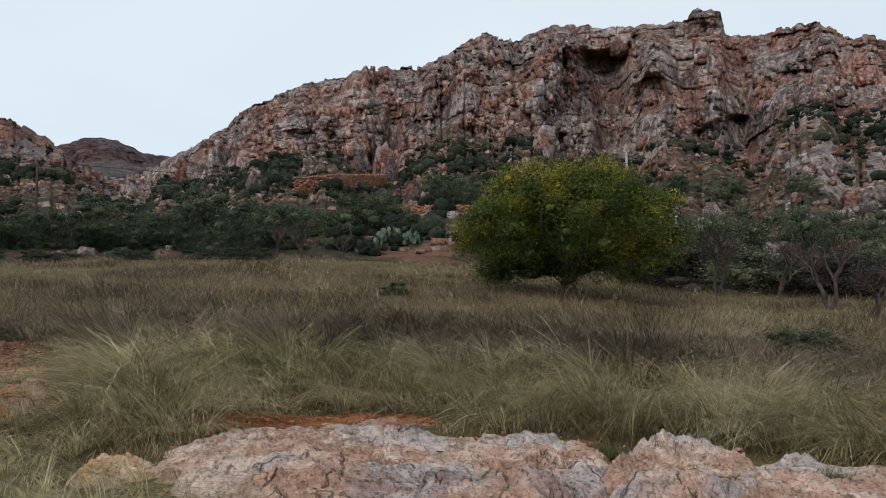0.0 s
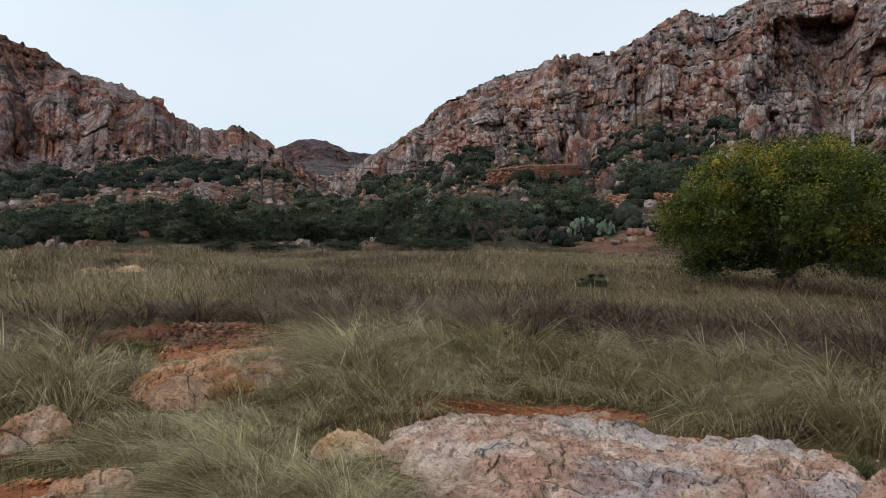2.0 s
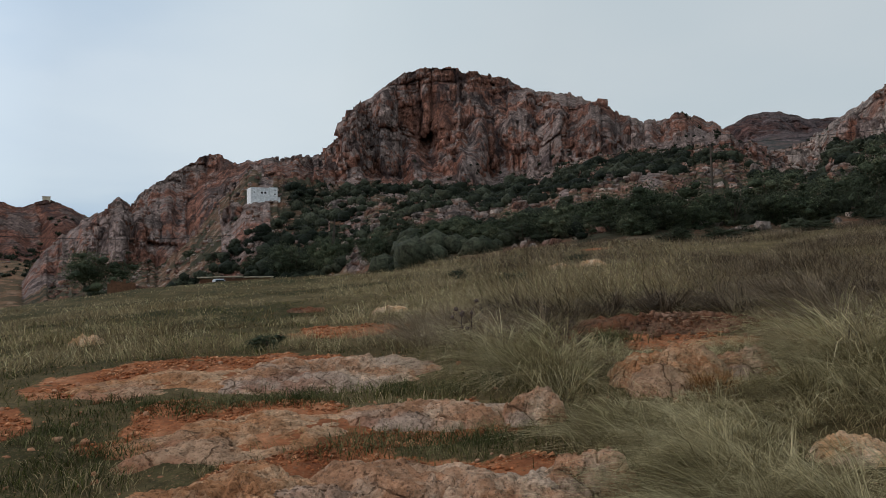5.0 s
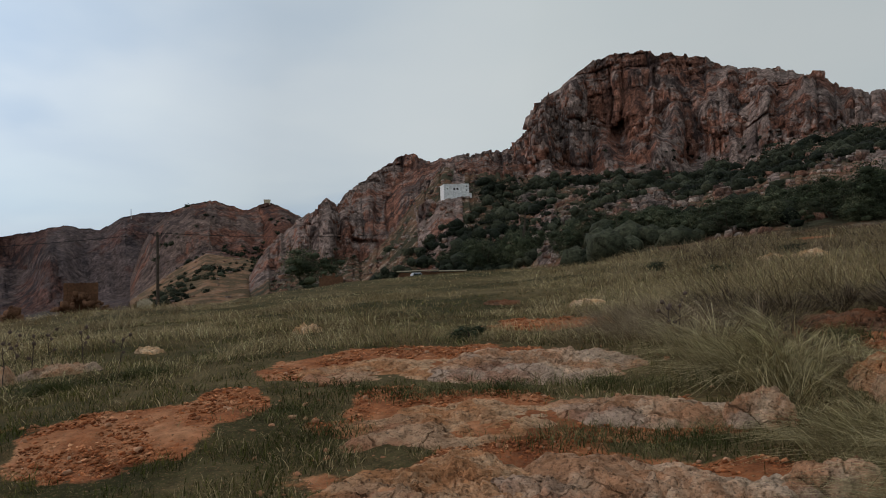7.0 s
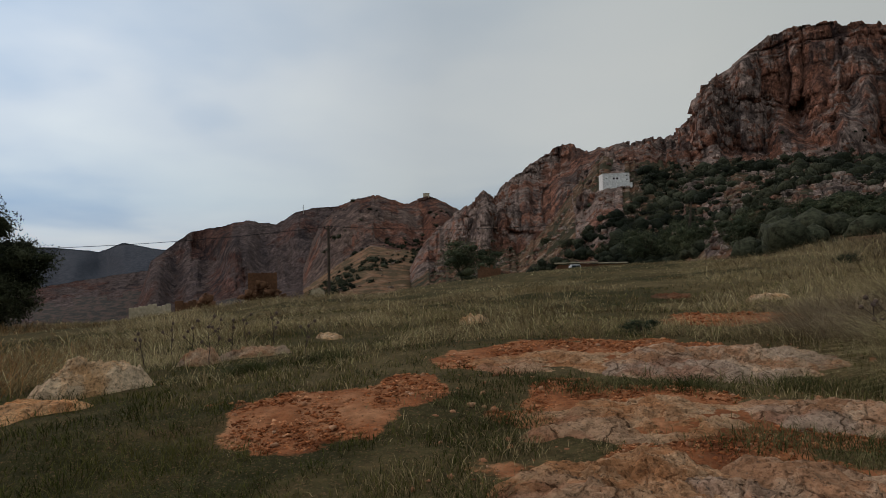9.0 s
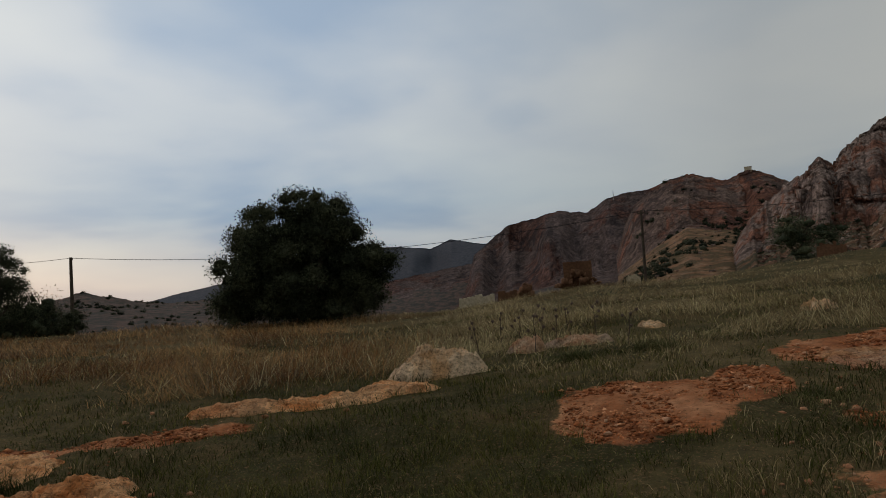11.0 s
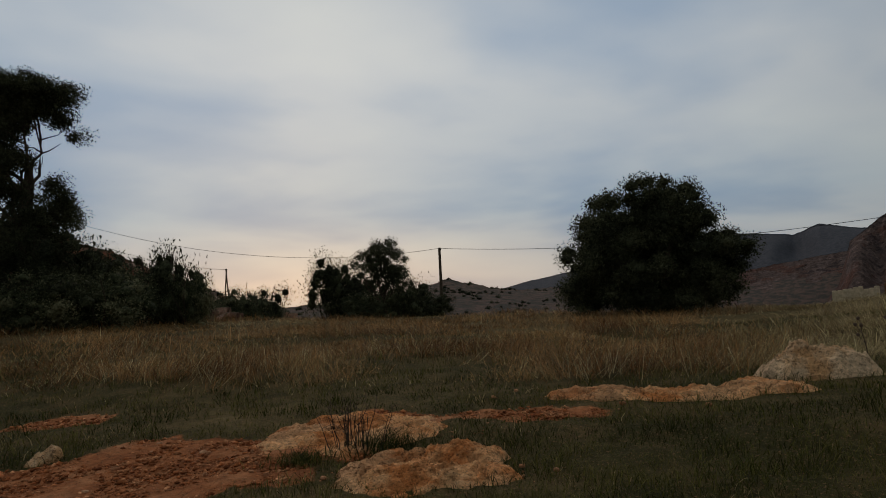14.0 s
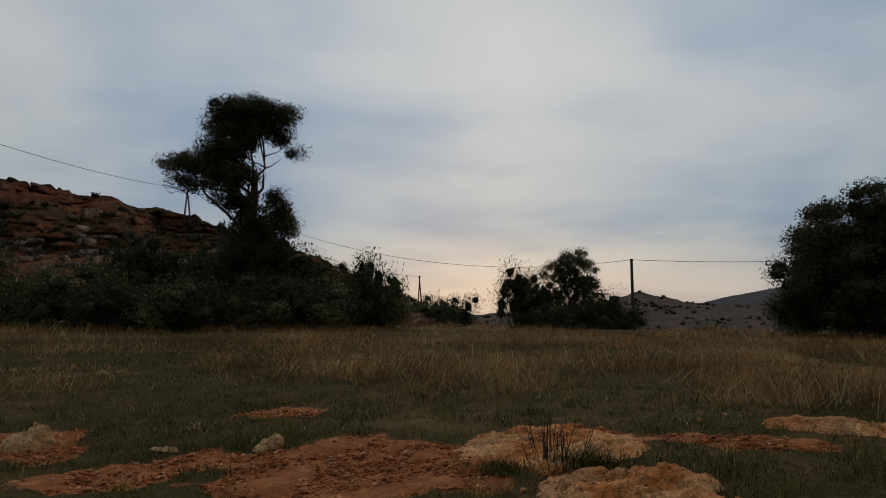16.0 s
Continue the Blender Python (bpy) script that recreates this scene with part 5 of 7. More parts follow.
    spin = rng.uniform(0, 6.28, m)
    out = 0.20 * np.sqrt(rng.random(m)) * (0.6 + rng.random(len(az))[own])
    wind = (rng.random(len(az)) * 2.2 - 0.5)[own]
    way = np.arctan2(np.sin(spin) + 0.8 * np.sin(np.radians(200) + wind), np.cos(spin) + 0.8 * np.cos(np.radians(200) + wind))
    bow, long_w, pale = 0.8 + 1.4 * rng.random(m), 0.7 + 0.6 * rng.random(m), rng.normal(0, 0.35, m)
    strand = np.repeat(np.arange(m), per)
    who = own[strand]
    n = len(who)
    X, Y = (x[own] + out * np.cos(spin))[strand] + rng.normal(0, 0.018, n), (y[own] + out * np.sin(spin))[strand] + rng.normal(0, 0.018, n)
    A, D = np.degrees(np.arctan2(-X, Y)), np.hypot(X, Y)
    ok = ~on_rock(A, D, 1.0)
    X, Y, A, D, strand, who = X[ok], Y[ok], A[ok], D[ok], strand[ok], who[ok]
    n = len(X)
    heading = way[strand] + rng.normal(0, 0.16, n)
    H = (0.7 + 0.25 * rng.random(n)) * long_w[strand] * (0.65 + 0.6 * rng.random(len(az)))[who] * np.where(D < 7, 0.58, 1.0)
    H = H * (1 - 0.65 * smooth(26, 29, A) * (1 - smooth(41, 44, A)) * smooth(5.5, 7, D) * (1 - smooth(11, 12.5, D)))
    lean = bow[strand] + 0.15 * rng.normal(0, 1, n)
    W = (0.0022 + 0.0005 * D) * (0.6 + 0.8 * rng.random(n))
    tone = (rng.random(len(az)) + 0.35 * fbm(x * 0.2, y * 0.2, 0 * x, 2, 91))[who] + pale[strand]
    dead = D + 1.6 * tone > 11.0
    tone = np.where(dead, -9, tone)
    for q, mat, name, label in ((dead, STRAW_BROWN, "fallen_stalks", "fallen brown dead stalks in the long grass"), ((tone > 0.3) & (D > 8.6), STRAW, "fallen_grass", "fallen tufts of dry grass"), (~dead & (D <= 8.6), PALE_GRASS, "pale_fallen_grass", "fallen tufts of pale dry grass round the slabs"), ((tone <= 0.3) & ~dead & (D > 8.6), LONG_GREEN, "drooping_grass", "drooping tufts of grey-green grass")):
        blades(rng, X[q], Y[q], land(A[q], D[q]) - 0.02, H[q], W[q], heading[q], lean[q], mat, name, label)
    # short turf between the stones
    n = 330000
    A, D = scatter_polar(rng, n, -37, 185, 2.8, 26)
    X, Y = -D * np.sin(np.radians(A)), D * np.cos(np.radians(A))
    thin = fbm(X * 0.8, Y * 0.8, 0 * X, 3, 61)
    clump = fbm(X * 3.2, Y * 3.2, 0 * X, 3, 67)
    lush = smooth(84, 108, A) * (1 - smooth(9.5, 12.5, D))
    keep = (bareness(A, D) < 0.35 + 0.4 * (thin > 0.25)) & ~on_rock(A, D, 0.78) & (clump + 0.5 * thin + 0.9 * lush + 0.7 * rng.random(n) > 0.15)
    A, D, X, Y, thin, clump, lush = A[keep], D[keep], X[keep], Y[keep], thin[keep], clump[keep], lush[keep]
    n = len(X)
    H = (0.04 + 0.085 * rng.random(n)) * (1 + 0.9 * np.maximum(clump, -0.3) + 0.3 * np.maximum(thin, -0.5)) * np.where(D < 4.2, 0.75, 1.0)
    heading = rng.uniform(0, 6.28, n)
    dry = rng.random(n) < 0.15 + 0.28 * (1 - smooth(60, 105, A)) + 0.3 * (1 - smooth(30, 52, A)) + 0.25 * thin - 0.2 * lush
    W = (0.0016 + 0.0006 * D) * (0.6 + 0.8 * rng.random(n))
    for q, mat, name, label in ((~dry, TURF, "turf", "short green winter turf between rocks"), (dry, STRAW, "dry_turf", "short dry grass between rocks")):
        blades(rng, X[q], Y[q], land(A[q], D[q]) - 0.01, H[q], W[q], heading[q], 0.3 + 0.8 * rng.random(q.sum()), mat, name, label)


make_grass()


# dark grass tufts that stand alone beside the rocks
TUFTS = [(19.6, 5.4, 0.30, 0.22), (57, 6.0, 0.7, 0.16), (50, 6.1, 0.5, 0.2), (66, 8.2, 0.5, 0.16), (73, 7.9, 0.5, 0.14), (67.5, 12.6, 0.35, 0.2), (53.5, 5.9, 0.55, 0.2), (60.5, 6.05, 0.5, 0.15), (63.5, 8.0, 0.5, 0.17), (70, 8.0, 0.45, 0.18), (57.5, 8.2, 0.5, 0.2), (52.5, 8.0, 0.5, 0.25), (78, 6.6, 0.45, 0.14), (76, 8.2, 0.4, 0.14), (81, 7.4, 0.5, 0.16), (138.2, 7.5, 0.35, 0.28), (144.5, 7.3, 0.25, 0.2),
         (33.0, 7.4, 0.18, 0.35), (40.0, 11.0, 0.4, 0.35), (48, 8.3, 0.5, 0.4), (97, 10.8, 0.3, 0.3), (91, 11.4, 0.3, 0.3), (-12.5, 6.2, 0.15, 0.3), (-29, 6.3, 0.2, 0.25)]


def make_tufts():
    rng = np.random.default_rng(21)
    for az, d, r, h in TUFTS:
        n = 520
        p = spot(az, d)
        h = h * 0.72
        gx, gy = rng.normal(0, r * 0.55, n) * (0.4 + rng.random(n)), rng.normal(0, r * 0.4, n)
        c, s = math.cos(radians(az)), math.sin(radians(az))
        X, Y = p.x + gx * c - gy * s, p.y + gx * s + gy * c
        A, D = np.degrees(np.arctan2(-X, Y)), np.hypot(X, Y)
        ob = blades(rng, X, Y, land(A, D) - 0.01, h * (0.5 + 0.8 * rng.random(n)), 0.0022 + 0.0006 * D, rng.uniform(0, 6.28, n), 0.3 + 1.0 * rng.random(n), (TURF if d > 7 and az > 100 else TUFT) if az != 33.0 else RUSSET,
                    "grass_tuft", "dark green grass tuft beside bedrock" if az != 33.0 else "dead brown weed beside a rock")
        ob["group"] = "grass tufts among the rocks"


make_tufts()


# ---- trees and bushes ----
def crown_mesh(name, rng, lobes, blobs, per, leaf, mat, blob_r=(0.5, 0.9), core=0.5, inside=0.25):
    """lobes: centre x y z and radii; clumps sit mostly near the lobes' skin."""
    centres, radii = [], []
    weight = np.array([(l[3] * l[4] + l[3] * l[5] + l[4] * l[5]) for l in lobes])
    for l, m in zip(lobes, np.maximum(1, (blobs * weight / weight.sum()).astype(int))):
        v = rng.normal(size=(m, 3))
        v /= np.linalg.norm(v, axis=1)[:, None]
        v *= np.where(rng.random(m) < inside, rng.random(m) ** 0.5 * 0.8, 0.86 + 0.14 * rng.random(m))[:, None]
        centres.append(np.array(l[:3]) + v * np.array(l[3:6]))
        radii.append(rng.uniform(*blob_r, m))
    centres, radii = np.concatenate(centres), np.concatenate(radii)
    V, F = leaves(rng, centres, radii, per, leaf, core=core)
    return mesh_of(name, V, F, [mat], True), centres


def tree(name, label, category, place, turn, lobes, blobs, per, leaf, mat, trunk_r, fork, blob_r, limbs=10, seed=1, inside=0.25, top=None, core=0.5, group=""):
    """A tree of trunk, limbs and a leafy crown; turn brings its x axis across the view."""
    rng, ran = np.random.default_rng(seed), random.Random(seed)
    root = base_at(name, place, label, category, group, turn)
    me, centres = crown_mesh("crown", rng, lobes, blobs, per, leaf, mat, blob_r, core, inside)
    part_np("crown", me, root)
    if top:
        tmat, share_t, tlobes = top
        me2, _ = crown_mesh("young_leaves", rng, tlobes, int(blobs * share_t), per, leaf, tmat, blob_r, core, 0.05)
        part_np("young_leaves", me2, root, "yellow-green young leaves")
    bm = bmesh.new()
    f = Vector(fork)
    tube(bm, [(0, 0, -0.3), (0.03, 0, 0.1)] + [tuple(p) for p in bent((0.03, 0, 0.15), f, ran, 0.06, 4)], [trunk_r * k for k in (1.5, 1.2, 1.05, 1.0, 0.95, 0.9, 0.85)], 10)
    part("trunk", bm, BARK, root)
    pick = sorted(range(len(centres)), key=lambda i: -np.linalg.norm(centres[i] - np.array(f)))
    pick = pick[:: max(1, len(pick) // limbs)][:limbs]
    for i in pick:
        bm = bmesh.new()
        base = Vector((0.03, 0, 0.15)).lerp(f, ran.uniform(0.5, 1.0))
        pts = bent(base, centres[i], ran, 0.10, 5)
        tube(bm, [tuple(p) for p in pts], [trunk_r * k for k in (0.6, 0.5, 0.4, 0.28, 0.18, 0.07)], 6)
        for _ in range(3):
            s = pts[ran.randint(2, 4)]
            e = s + Vector((ran.uniform(-1, 1), ran.uniform(-1, 1), ran.uniform(-0.2, 1))) * 0.22 * (pts[-1] - pts[0]).length
            tube(bm, [tuple(p) for p in bent(s, e, ran, 0.1, 3)], [trunk_r * k for k in (0.22, 0.16, 0.1, 0.04)], 5)
        part("limb", bm, BARK, root)
    return root


def deg(d):
    return d * math.pi / 180


# the broad yellow-green tree at the foot of the slope
D1 = 27.0
tree("carob_tree", "broad rounded green tree with yellow young leaves", "tree", spot(-10.3, D1), -10.3,
     [(0, 0, 2.6, 4.0, 3.6, 1.9), (-2.2, 0, 2.0, 2.0, 2.2, 1.4), (2.2, 0, 2.1, 2.0, 2.2, 1.45), (0.3, 0, 3.4, 2.6, 2.6, 1.4)], 230, 560, 0.045, LEAF_CAROB, 0.24, (0.0, 0.0, 1.0), (0.45, 0.8), 14, 7, core=0.35,
     top=(LEAF_GOLD, 0.5, [(-0.3, -0.1, 3.45, 3.0, 3.0, 1.55), (-2.2, -0.3, 2.6, 1.9, 2.2, 1.3), (2.2, -0.3, 2.7, 1.9, 2.2, 1.2), (0.2, -0.2, 3.8, 2.2, 2.4, 1.15)]))

# the great dark evergreen at the field's edge
D2 = 40.0
tree("evergreen_tree", "large dense dark evergreen tree with domed crown", "tree", spot(116.6, D2), 116.6,
     [(0.3, 0, 5.4, 2.1, 2.3, 1.9), (-1.7, 0, 4.6, 2.2, 2.4, 1.9), (-3.2, 0, 3.2, 1.6, 2.2, 1.9), (1.5, 0, 4.6, 1.5, 2.2, 2.0), (3.7, 0, 3.1, 1.2, 1.7, 1.0), (2.8, 0, 2.0, 1.6, 2.0, 1.5), (0, 0, 2.4, 3.4, 3.2, 2.2), (-3.5, 0, 1.5, 1.4, 1.8, 1.4), (0, 0, 1.0, 3.6, 2.8, 1.0)], 420, 460, 0.065, LEAF_DARK, 0.35, (0, 0, 1.6), (0.5, 0.9), 12, 13, inside=0.45)

# the tall open tree that stands above the thicket
D3 = 36.5


def lobe(az, el, wa, we, az0, d, base_z, deep=1.0):
    """A crown lobe from its direction: offsets from a tree at azimuth az0 and distance d."""
    k = deg(d)
    el = el - 0.05 * max(0.0, el - 5.0)
    return (-(az - az0) * k, 0.0, 1.6 + d * math.tan(radians(el)) - base_z, wa * k, wa * k * deep, we * k)


P3 = spot(163.8, D3)
tree("tall_tree", "tall open-crowned dark tree leaning above a thicket", "tree", P3, 163.8,
     [lobe(164.4, 15.0, 2.6, 1.3, 164.3, D3, P3.z), lobe(163.2, 15.6, 1.6, 0.8, 164.3, D3, P3.z), lobe(165.7, 15.5, 1.5, 0.9, 164.3, D3, P3.z), lobe(166.8, 12.4, 1.4, 0.9, 164.3, D3, P3.z), lobe(162.4, 14.2, 1.6, 0.9, 164.3, D3, P3.z), lobe(166.4, 14.3, 1.2, 1.0, 164.3, D3, P3.z), lobe(168.6, 11.1, 2.1, 0.8, 164.3, D3, P3.z), lobe(166.4, 10.3, 2.0, 1.1, 164.3, D3, P3.z),
      lobe(168.8, 9.6, 1.0, 0.7, 164.3, D3, P3.z), lobe(160.7, 12.4, 0.7, 0.25, 164.3, D3, P3.z), lobe(165.3, 8.3, 1.6, 0.8, 164.3, D3, P3.z), lobe(162.4, 8.4, 1.0, 0.7, 164.3, D3, P3.z), lobe(163.2, 6.2, 2.7, 1.5, 164.3, D3, P3.z), lobe(164.0, 3.5, 3.0, 2.0, 164.3, D3, P3.z),
      lobe(161.6, 15.3, 1.3, 0.9, 164.3, D3, P3.z), lobe(162.0, 13.3, 1.0, 0.5, 164.3, D3, P3.z), lobe(161.8, 7.2, 1.2, 1.0, 164.3, D3, P3.z),
      lobe(165.5, 12.3, 1.6, 0.8, 164.3, D3, P3.z), lobe(165.0, 13.9, 1.6, 0.9, 164.3, D3, P3.z), lobe(164.7, 12.8, 1.2, 0.9, 164.3, D3, P3.z), lobe(166.2, 11.4, 1.5, 0.8, 164.3, D3, P3.z), lobe(164.6, 10.4, 1.3, 0.9, 164.3, D3, P3.z)],
     640, 240, 0.05, LEAF_DARK, 0.19, (0.35, 0, 7.4), (0.24, 0.6), 26, 19, inside=0.55, core=0.0)


def bush_mesh(seed, per=270, leaf=0.017, blobs=42, mat=None):
    rng = np.random.default_rng(seed)
    lobes = [(0, 0, 0.42, 0.5, 0.5, 0.5)] + [(rng.uniform(-0.45, 0.45), rng.uniform(-0.4, 0.4), rng.uniform(0.2, 0.55), rng.uniform(0.25, 0.4), 0.35, rng.uniform(0.2, 0.38)) for _ in range(6)]
    return crown_mesh("foliage", rng, lobes, blobs, per, leaf, mat or LEAF_BUSH, (0.17, 0.34), 0.4, 0.5)[0]


BUSH_MESHES = [bush_mesh(100 + k) for k in range(4)] + [bush_mesh(110 + k, mat=LEAF_OLIVE) for k in range(2)] + [bush_mesh(120 + k, mat=LEAF_DARK) for k in range(3)]
BUSH_MESHES_BROWN = [bush_mesh(140 + k, mat=LEAF_BROWN) for k in range(2)]
BUSH_MESHES += [bush_mesh(130 + k, 220, 0.018, 36, m) for k, m in enumerate((LEAF_DARK, LEAF_BUSH, LEAF_OLIVE, LEAF_DARK))]
BUSH_MESHES += BUSH_MESHES_BROWN


def bush(place, width, height, kind, seed, label, group=""):
    ran = random.Random(seed)
    root = base_at("bush", place - Vector((0, 0, 0.08 * height)), label, "bush", group, ran.uniform(0, 360))
    root.scale = (width, width, height)
    part_np("foliage", BUSH_MESHES[kind], root)
    bm = bmesh.new()
    for _ in range(5):
        a = ran.uniform(0, 6.28)
        e = Vector((0.35 * math.cos(a), 0.35 * math.sin(a), ran.uniform(0.4, 0.8)))
        tube(bm, [tuple(p) for p in bent((0.03 * math.cos(a), 0.03 * math.sin(a), 0), e, ran, 0.08, 3)], [0.02, 0.016, 0.012, 0.005], 5)
    part("stem", bm, BARK, root)
    return root


def bush_seen(az, low, high, half, d, kind, seed, label, group=""):
    """A bush at a distance, between two elevations."""
    z0 = 1.6 + d * math.tan(radians(low))
    z1 = 1.6 + d * math.tan(radians(high))
    gz = float(land(np.array([az]), np.array([d]))[0])
    z0 = min(z0, gz + 0.1) if d < 50 else z0
    return bush(Vector((-d * math.sin(radians(az)), d * math.cos(radians(az)), z0)), half * 2.1 * deg(d), (z1 - z0) * 1.3, kind, seed, label, group)


# thicket under the tall tree
for n, (az, high, half, d, kind) in enumerate([(179.5, 3.2, 3.2, 33, 4), (175.5, 3.0, 3.0, 31, 5), (171.5, 4.6, 3.0, 33, 7), (167.5, 5.6, 3.2, 34, 6), (163.0, 5.4, 3.0, 34, 8), (159.3, 3.4, 2.2, 33, 7), (155.0, 5.4, 2.1, 33, 6),
                                               (153.2, 2.0, 1.5, 32, 4), (169.5, 2.2, 2.6, 29, 5), (164.5, 2.0, 2.6, 28.5, 4), (158.6, 2.2, 2.6, 29.5, 5), (184, 4, 3.5, 34, 4), (161.5, 1.8, 2.2, 29, 7), (173, 1.6, 2.4, 29, 7)]):
    bush_seen(az, -1.8, high, half, 1.15 * d, kind, 200 + n, "dense dark thicket bush at the field's edge" if kind > 5 else "grey-green thicket bush with pale leaves", "thicket bushes")
# small trees and bushes along the far edge of the field
for n, (az, high, half, d, kind) in enumerate([(147.8, 1.4, 1.5, 50, 6), (150.6, 0.3, 1.4, 48, 8), (142.4, 2.3, 1.6, 47, 7), (135.7, 0.9, 1.5, 46, 8), (137.6, 1.4, 1.9, 46, 6), (134.0, -0.4, 1.0, 45, 8), (140.4, 1.2, 1.6, 47, 7), (139.2, -0.2, 1.6, 44, 5), (136.6, 0.1, 1.3, 44, 4), (149.2, 0.4, 1.6, 46, 4)]):
    bush_seen(az, -2.3, high, half * 1.1, 1.08 * d, kind, 230 + n, "dark rounded bush at the far field edge", "bushes along the field edge")
P4 = spot(138.0, 47)
tree("olive_tree", "small open dark tree beside a power pole", "tree", P4, 138.0, [lobe(138.0, 3.3, 1.2, 0.7, 138, 47, P4.z), lobe(137.2, 2.4, 1.0, 0.8, 138, 47, P4.z), lobe(139.2, 2.2, 1.3, 0.8, 138, 47, P4.z), lobe(137.6, 1.0, 1.6, 1.0, 138, 47, P4.z)],
     110, 190, 0.055, LEAF_DARK, 0.12, (0, 0, 1.4), (0.25, 0.5), 10, 31, core=0.0)
# bushes and small trees on the slope's foot
SLOPE_BUSHES = [(18.3, 5.0, 8.7, 2.6), (34.6, 4.3, 7.5, 2.6), (6.4, 5.4, 8.9, 2.5), (26.4, 4.9, 7.5, 2.3), (11.1, 5.2, 7.8, 1.9), (-2.0, 7.6, 10.1, 1.6), (22.2, 4.9, 7.0, 1.6), (30.4, 4.4, 6.6, 1.5), (38.4, 4.3, 6.8, 1.8),
                (14.6, 4.8, 7.2, 1.5), (2.6, 5.2, 7.2, 1.4), (42, 4.2, 6.2, 1.5), (45.5, 4.0, 5.8, 1.5), (49, 3.4, 5.4, 1.6), (52.5, 2.8, 5.0, 1.5), (56.5, 2.2, 4.6, 1.6), (60.5, 1.8, 4.4, 1.6), (64, 1.4, 3.6, 1.4), (0.5, 8.4, 10.6, 1.5),
                (-5.5, 8.0, 10.2, 1.4)]
SLOPE_BUSHES += [(-24, 2.4, 6.8, 2.6), (-28.5, 2.2, 6.6, 2.4), (-32, 1.4, 5.8, 2.2), (-20.0, 3.0, 6.6, 1.8), (17.6, 3.8, 5.0, 0.9), (26.7, 3.8, 4.9, 0.9), (29.5, 3.8, 5.0, 0.9), (78.5, 0.6, 3.0, 1.9), (-18, 7.6, 9.8, 1.5),
                (-22, 7.5, 9.4, 1.4), (-27, 7.6, 9.2, 1.2), (-14, 8.6, 10.6, 1.4), (33.2, 3.6, 4.6, 1.0), (36.5, 3.5, 4.6, 1.0), (23.5, 3.8, 4.8, 0.9)]
for n, (az, low, high, half) in enumerate(SLOPE_BUSHES):
    p, d = on_hill(DOME_GRID if az > 26 else RIDGE_GRID, az, max(low, 3.2 if az < 48 else low))
    d = min(d, 130)
    bush_seen(az, low, high, half, d, (4, 5)[n % 2] if -33 < az < -19 else (11, 10, 10, 11, 2, 5)[n % 6], 300 + n, "rounded green bush at the foot of the slope" if az > -15 else "grey-green bush among bare branches", "bushes at the slope's foot")

# broad dark bushes in a row along the edge of the field
edge_row = random.Random(17)
for n in range(11):
    az = 13.5 + 2.3 * n + edge_row.uniform(-0.6, 0.6)
    low = 3.9 - 0.02 * n
    bush_seen(az, low, low + edge_row.uniform(1.7, 2.9), edge_row.uniform(1.1, 1.7), on_hill(DOME_GRID if az > 26 else RIDGE_GRID, az, low)[1], (9, 12, 10)[n % 3], 340 + n, "broad dark bush at the edge of the field", "bushes at the slope's foot")

# a dense belt of dark scrub bushes between the field and the cliffs
belt = random.Random(8)
for n in range(30):
    az = 33 + 44 * (n + belt.random()) / 30
    low = float(np.interp(az, (33, 46, 55, 65, 77), (3.6, 3.0, 1.9, 1.1, 0.8))) + belt.uniform(0, 2.2)
    p, d = on_hill(DOME_GRID, az, low)
    k = belt.uniform(0.55, 1.7)
    bush(p, 2.6 * k, 1.9 * k, belt.choice((9, 11, 12, 11, 9)), 360 + n, "dark scrub bush in the belt below the cliffs", "scrub belt bushes")
# small bushes that stand in the field
for n, (az, d, w, h, kind) in enumerate([(46.5, 24.5, 1.1, 0.5, 8), (50.6, 30, 0.9, 0.45, 7), (41.3, 34, 1.0, 0.6, 6), (66.5, 12.6, 0.55, 0.3, 0), (-27.5, 13.5, 1.1, 0.75, 0), (3.5, 23, 0.9, 0.5, 1), (15.5, 47, 2.2, 1.2, 8),
                                         (18.2, 47, 2.6, 1.2, 8), (24, 48, 2.0, 0.9, 8), (29.5, 48, 2.4, 1.1, 8), (33.5, 46, 2.0, 1.0, 7)]):
    bush(spot(az, d), w, h, kind, 420 + n, "small low bush standing in dry grass", "field bushes")

# dull brown thickets among the leafless trees
brush = random.Random(14)
for n in range(18):
    az = -34.5 + 19 * (n + brush.random()) / 18
    k = brush.uniform(0.8, 1.3)
    bush(spot(az, brush.uniform(36, 48)), 4.2 * k, 2.3 * k, brush.choice((13, 13, 4, 14)), 460 + n, "dull grey-brown thicket bush at the slope's foot", "brown thicket bushes")


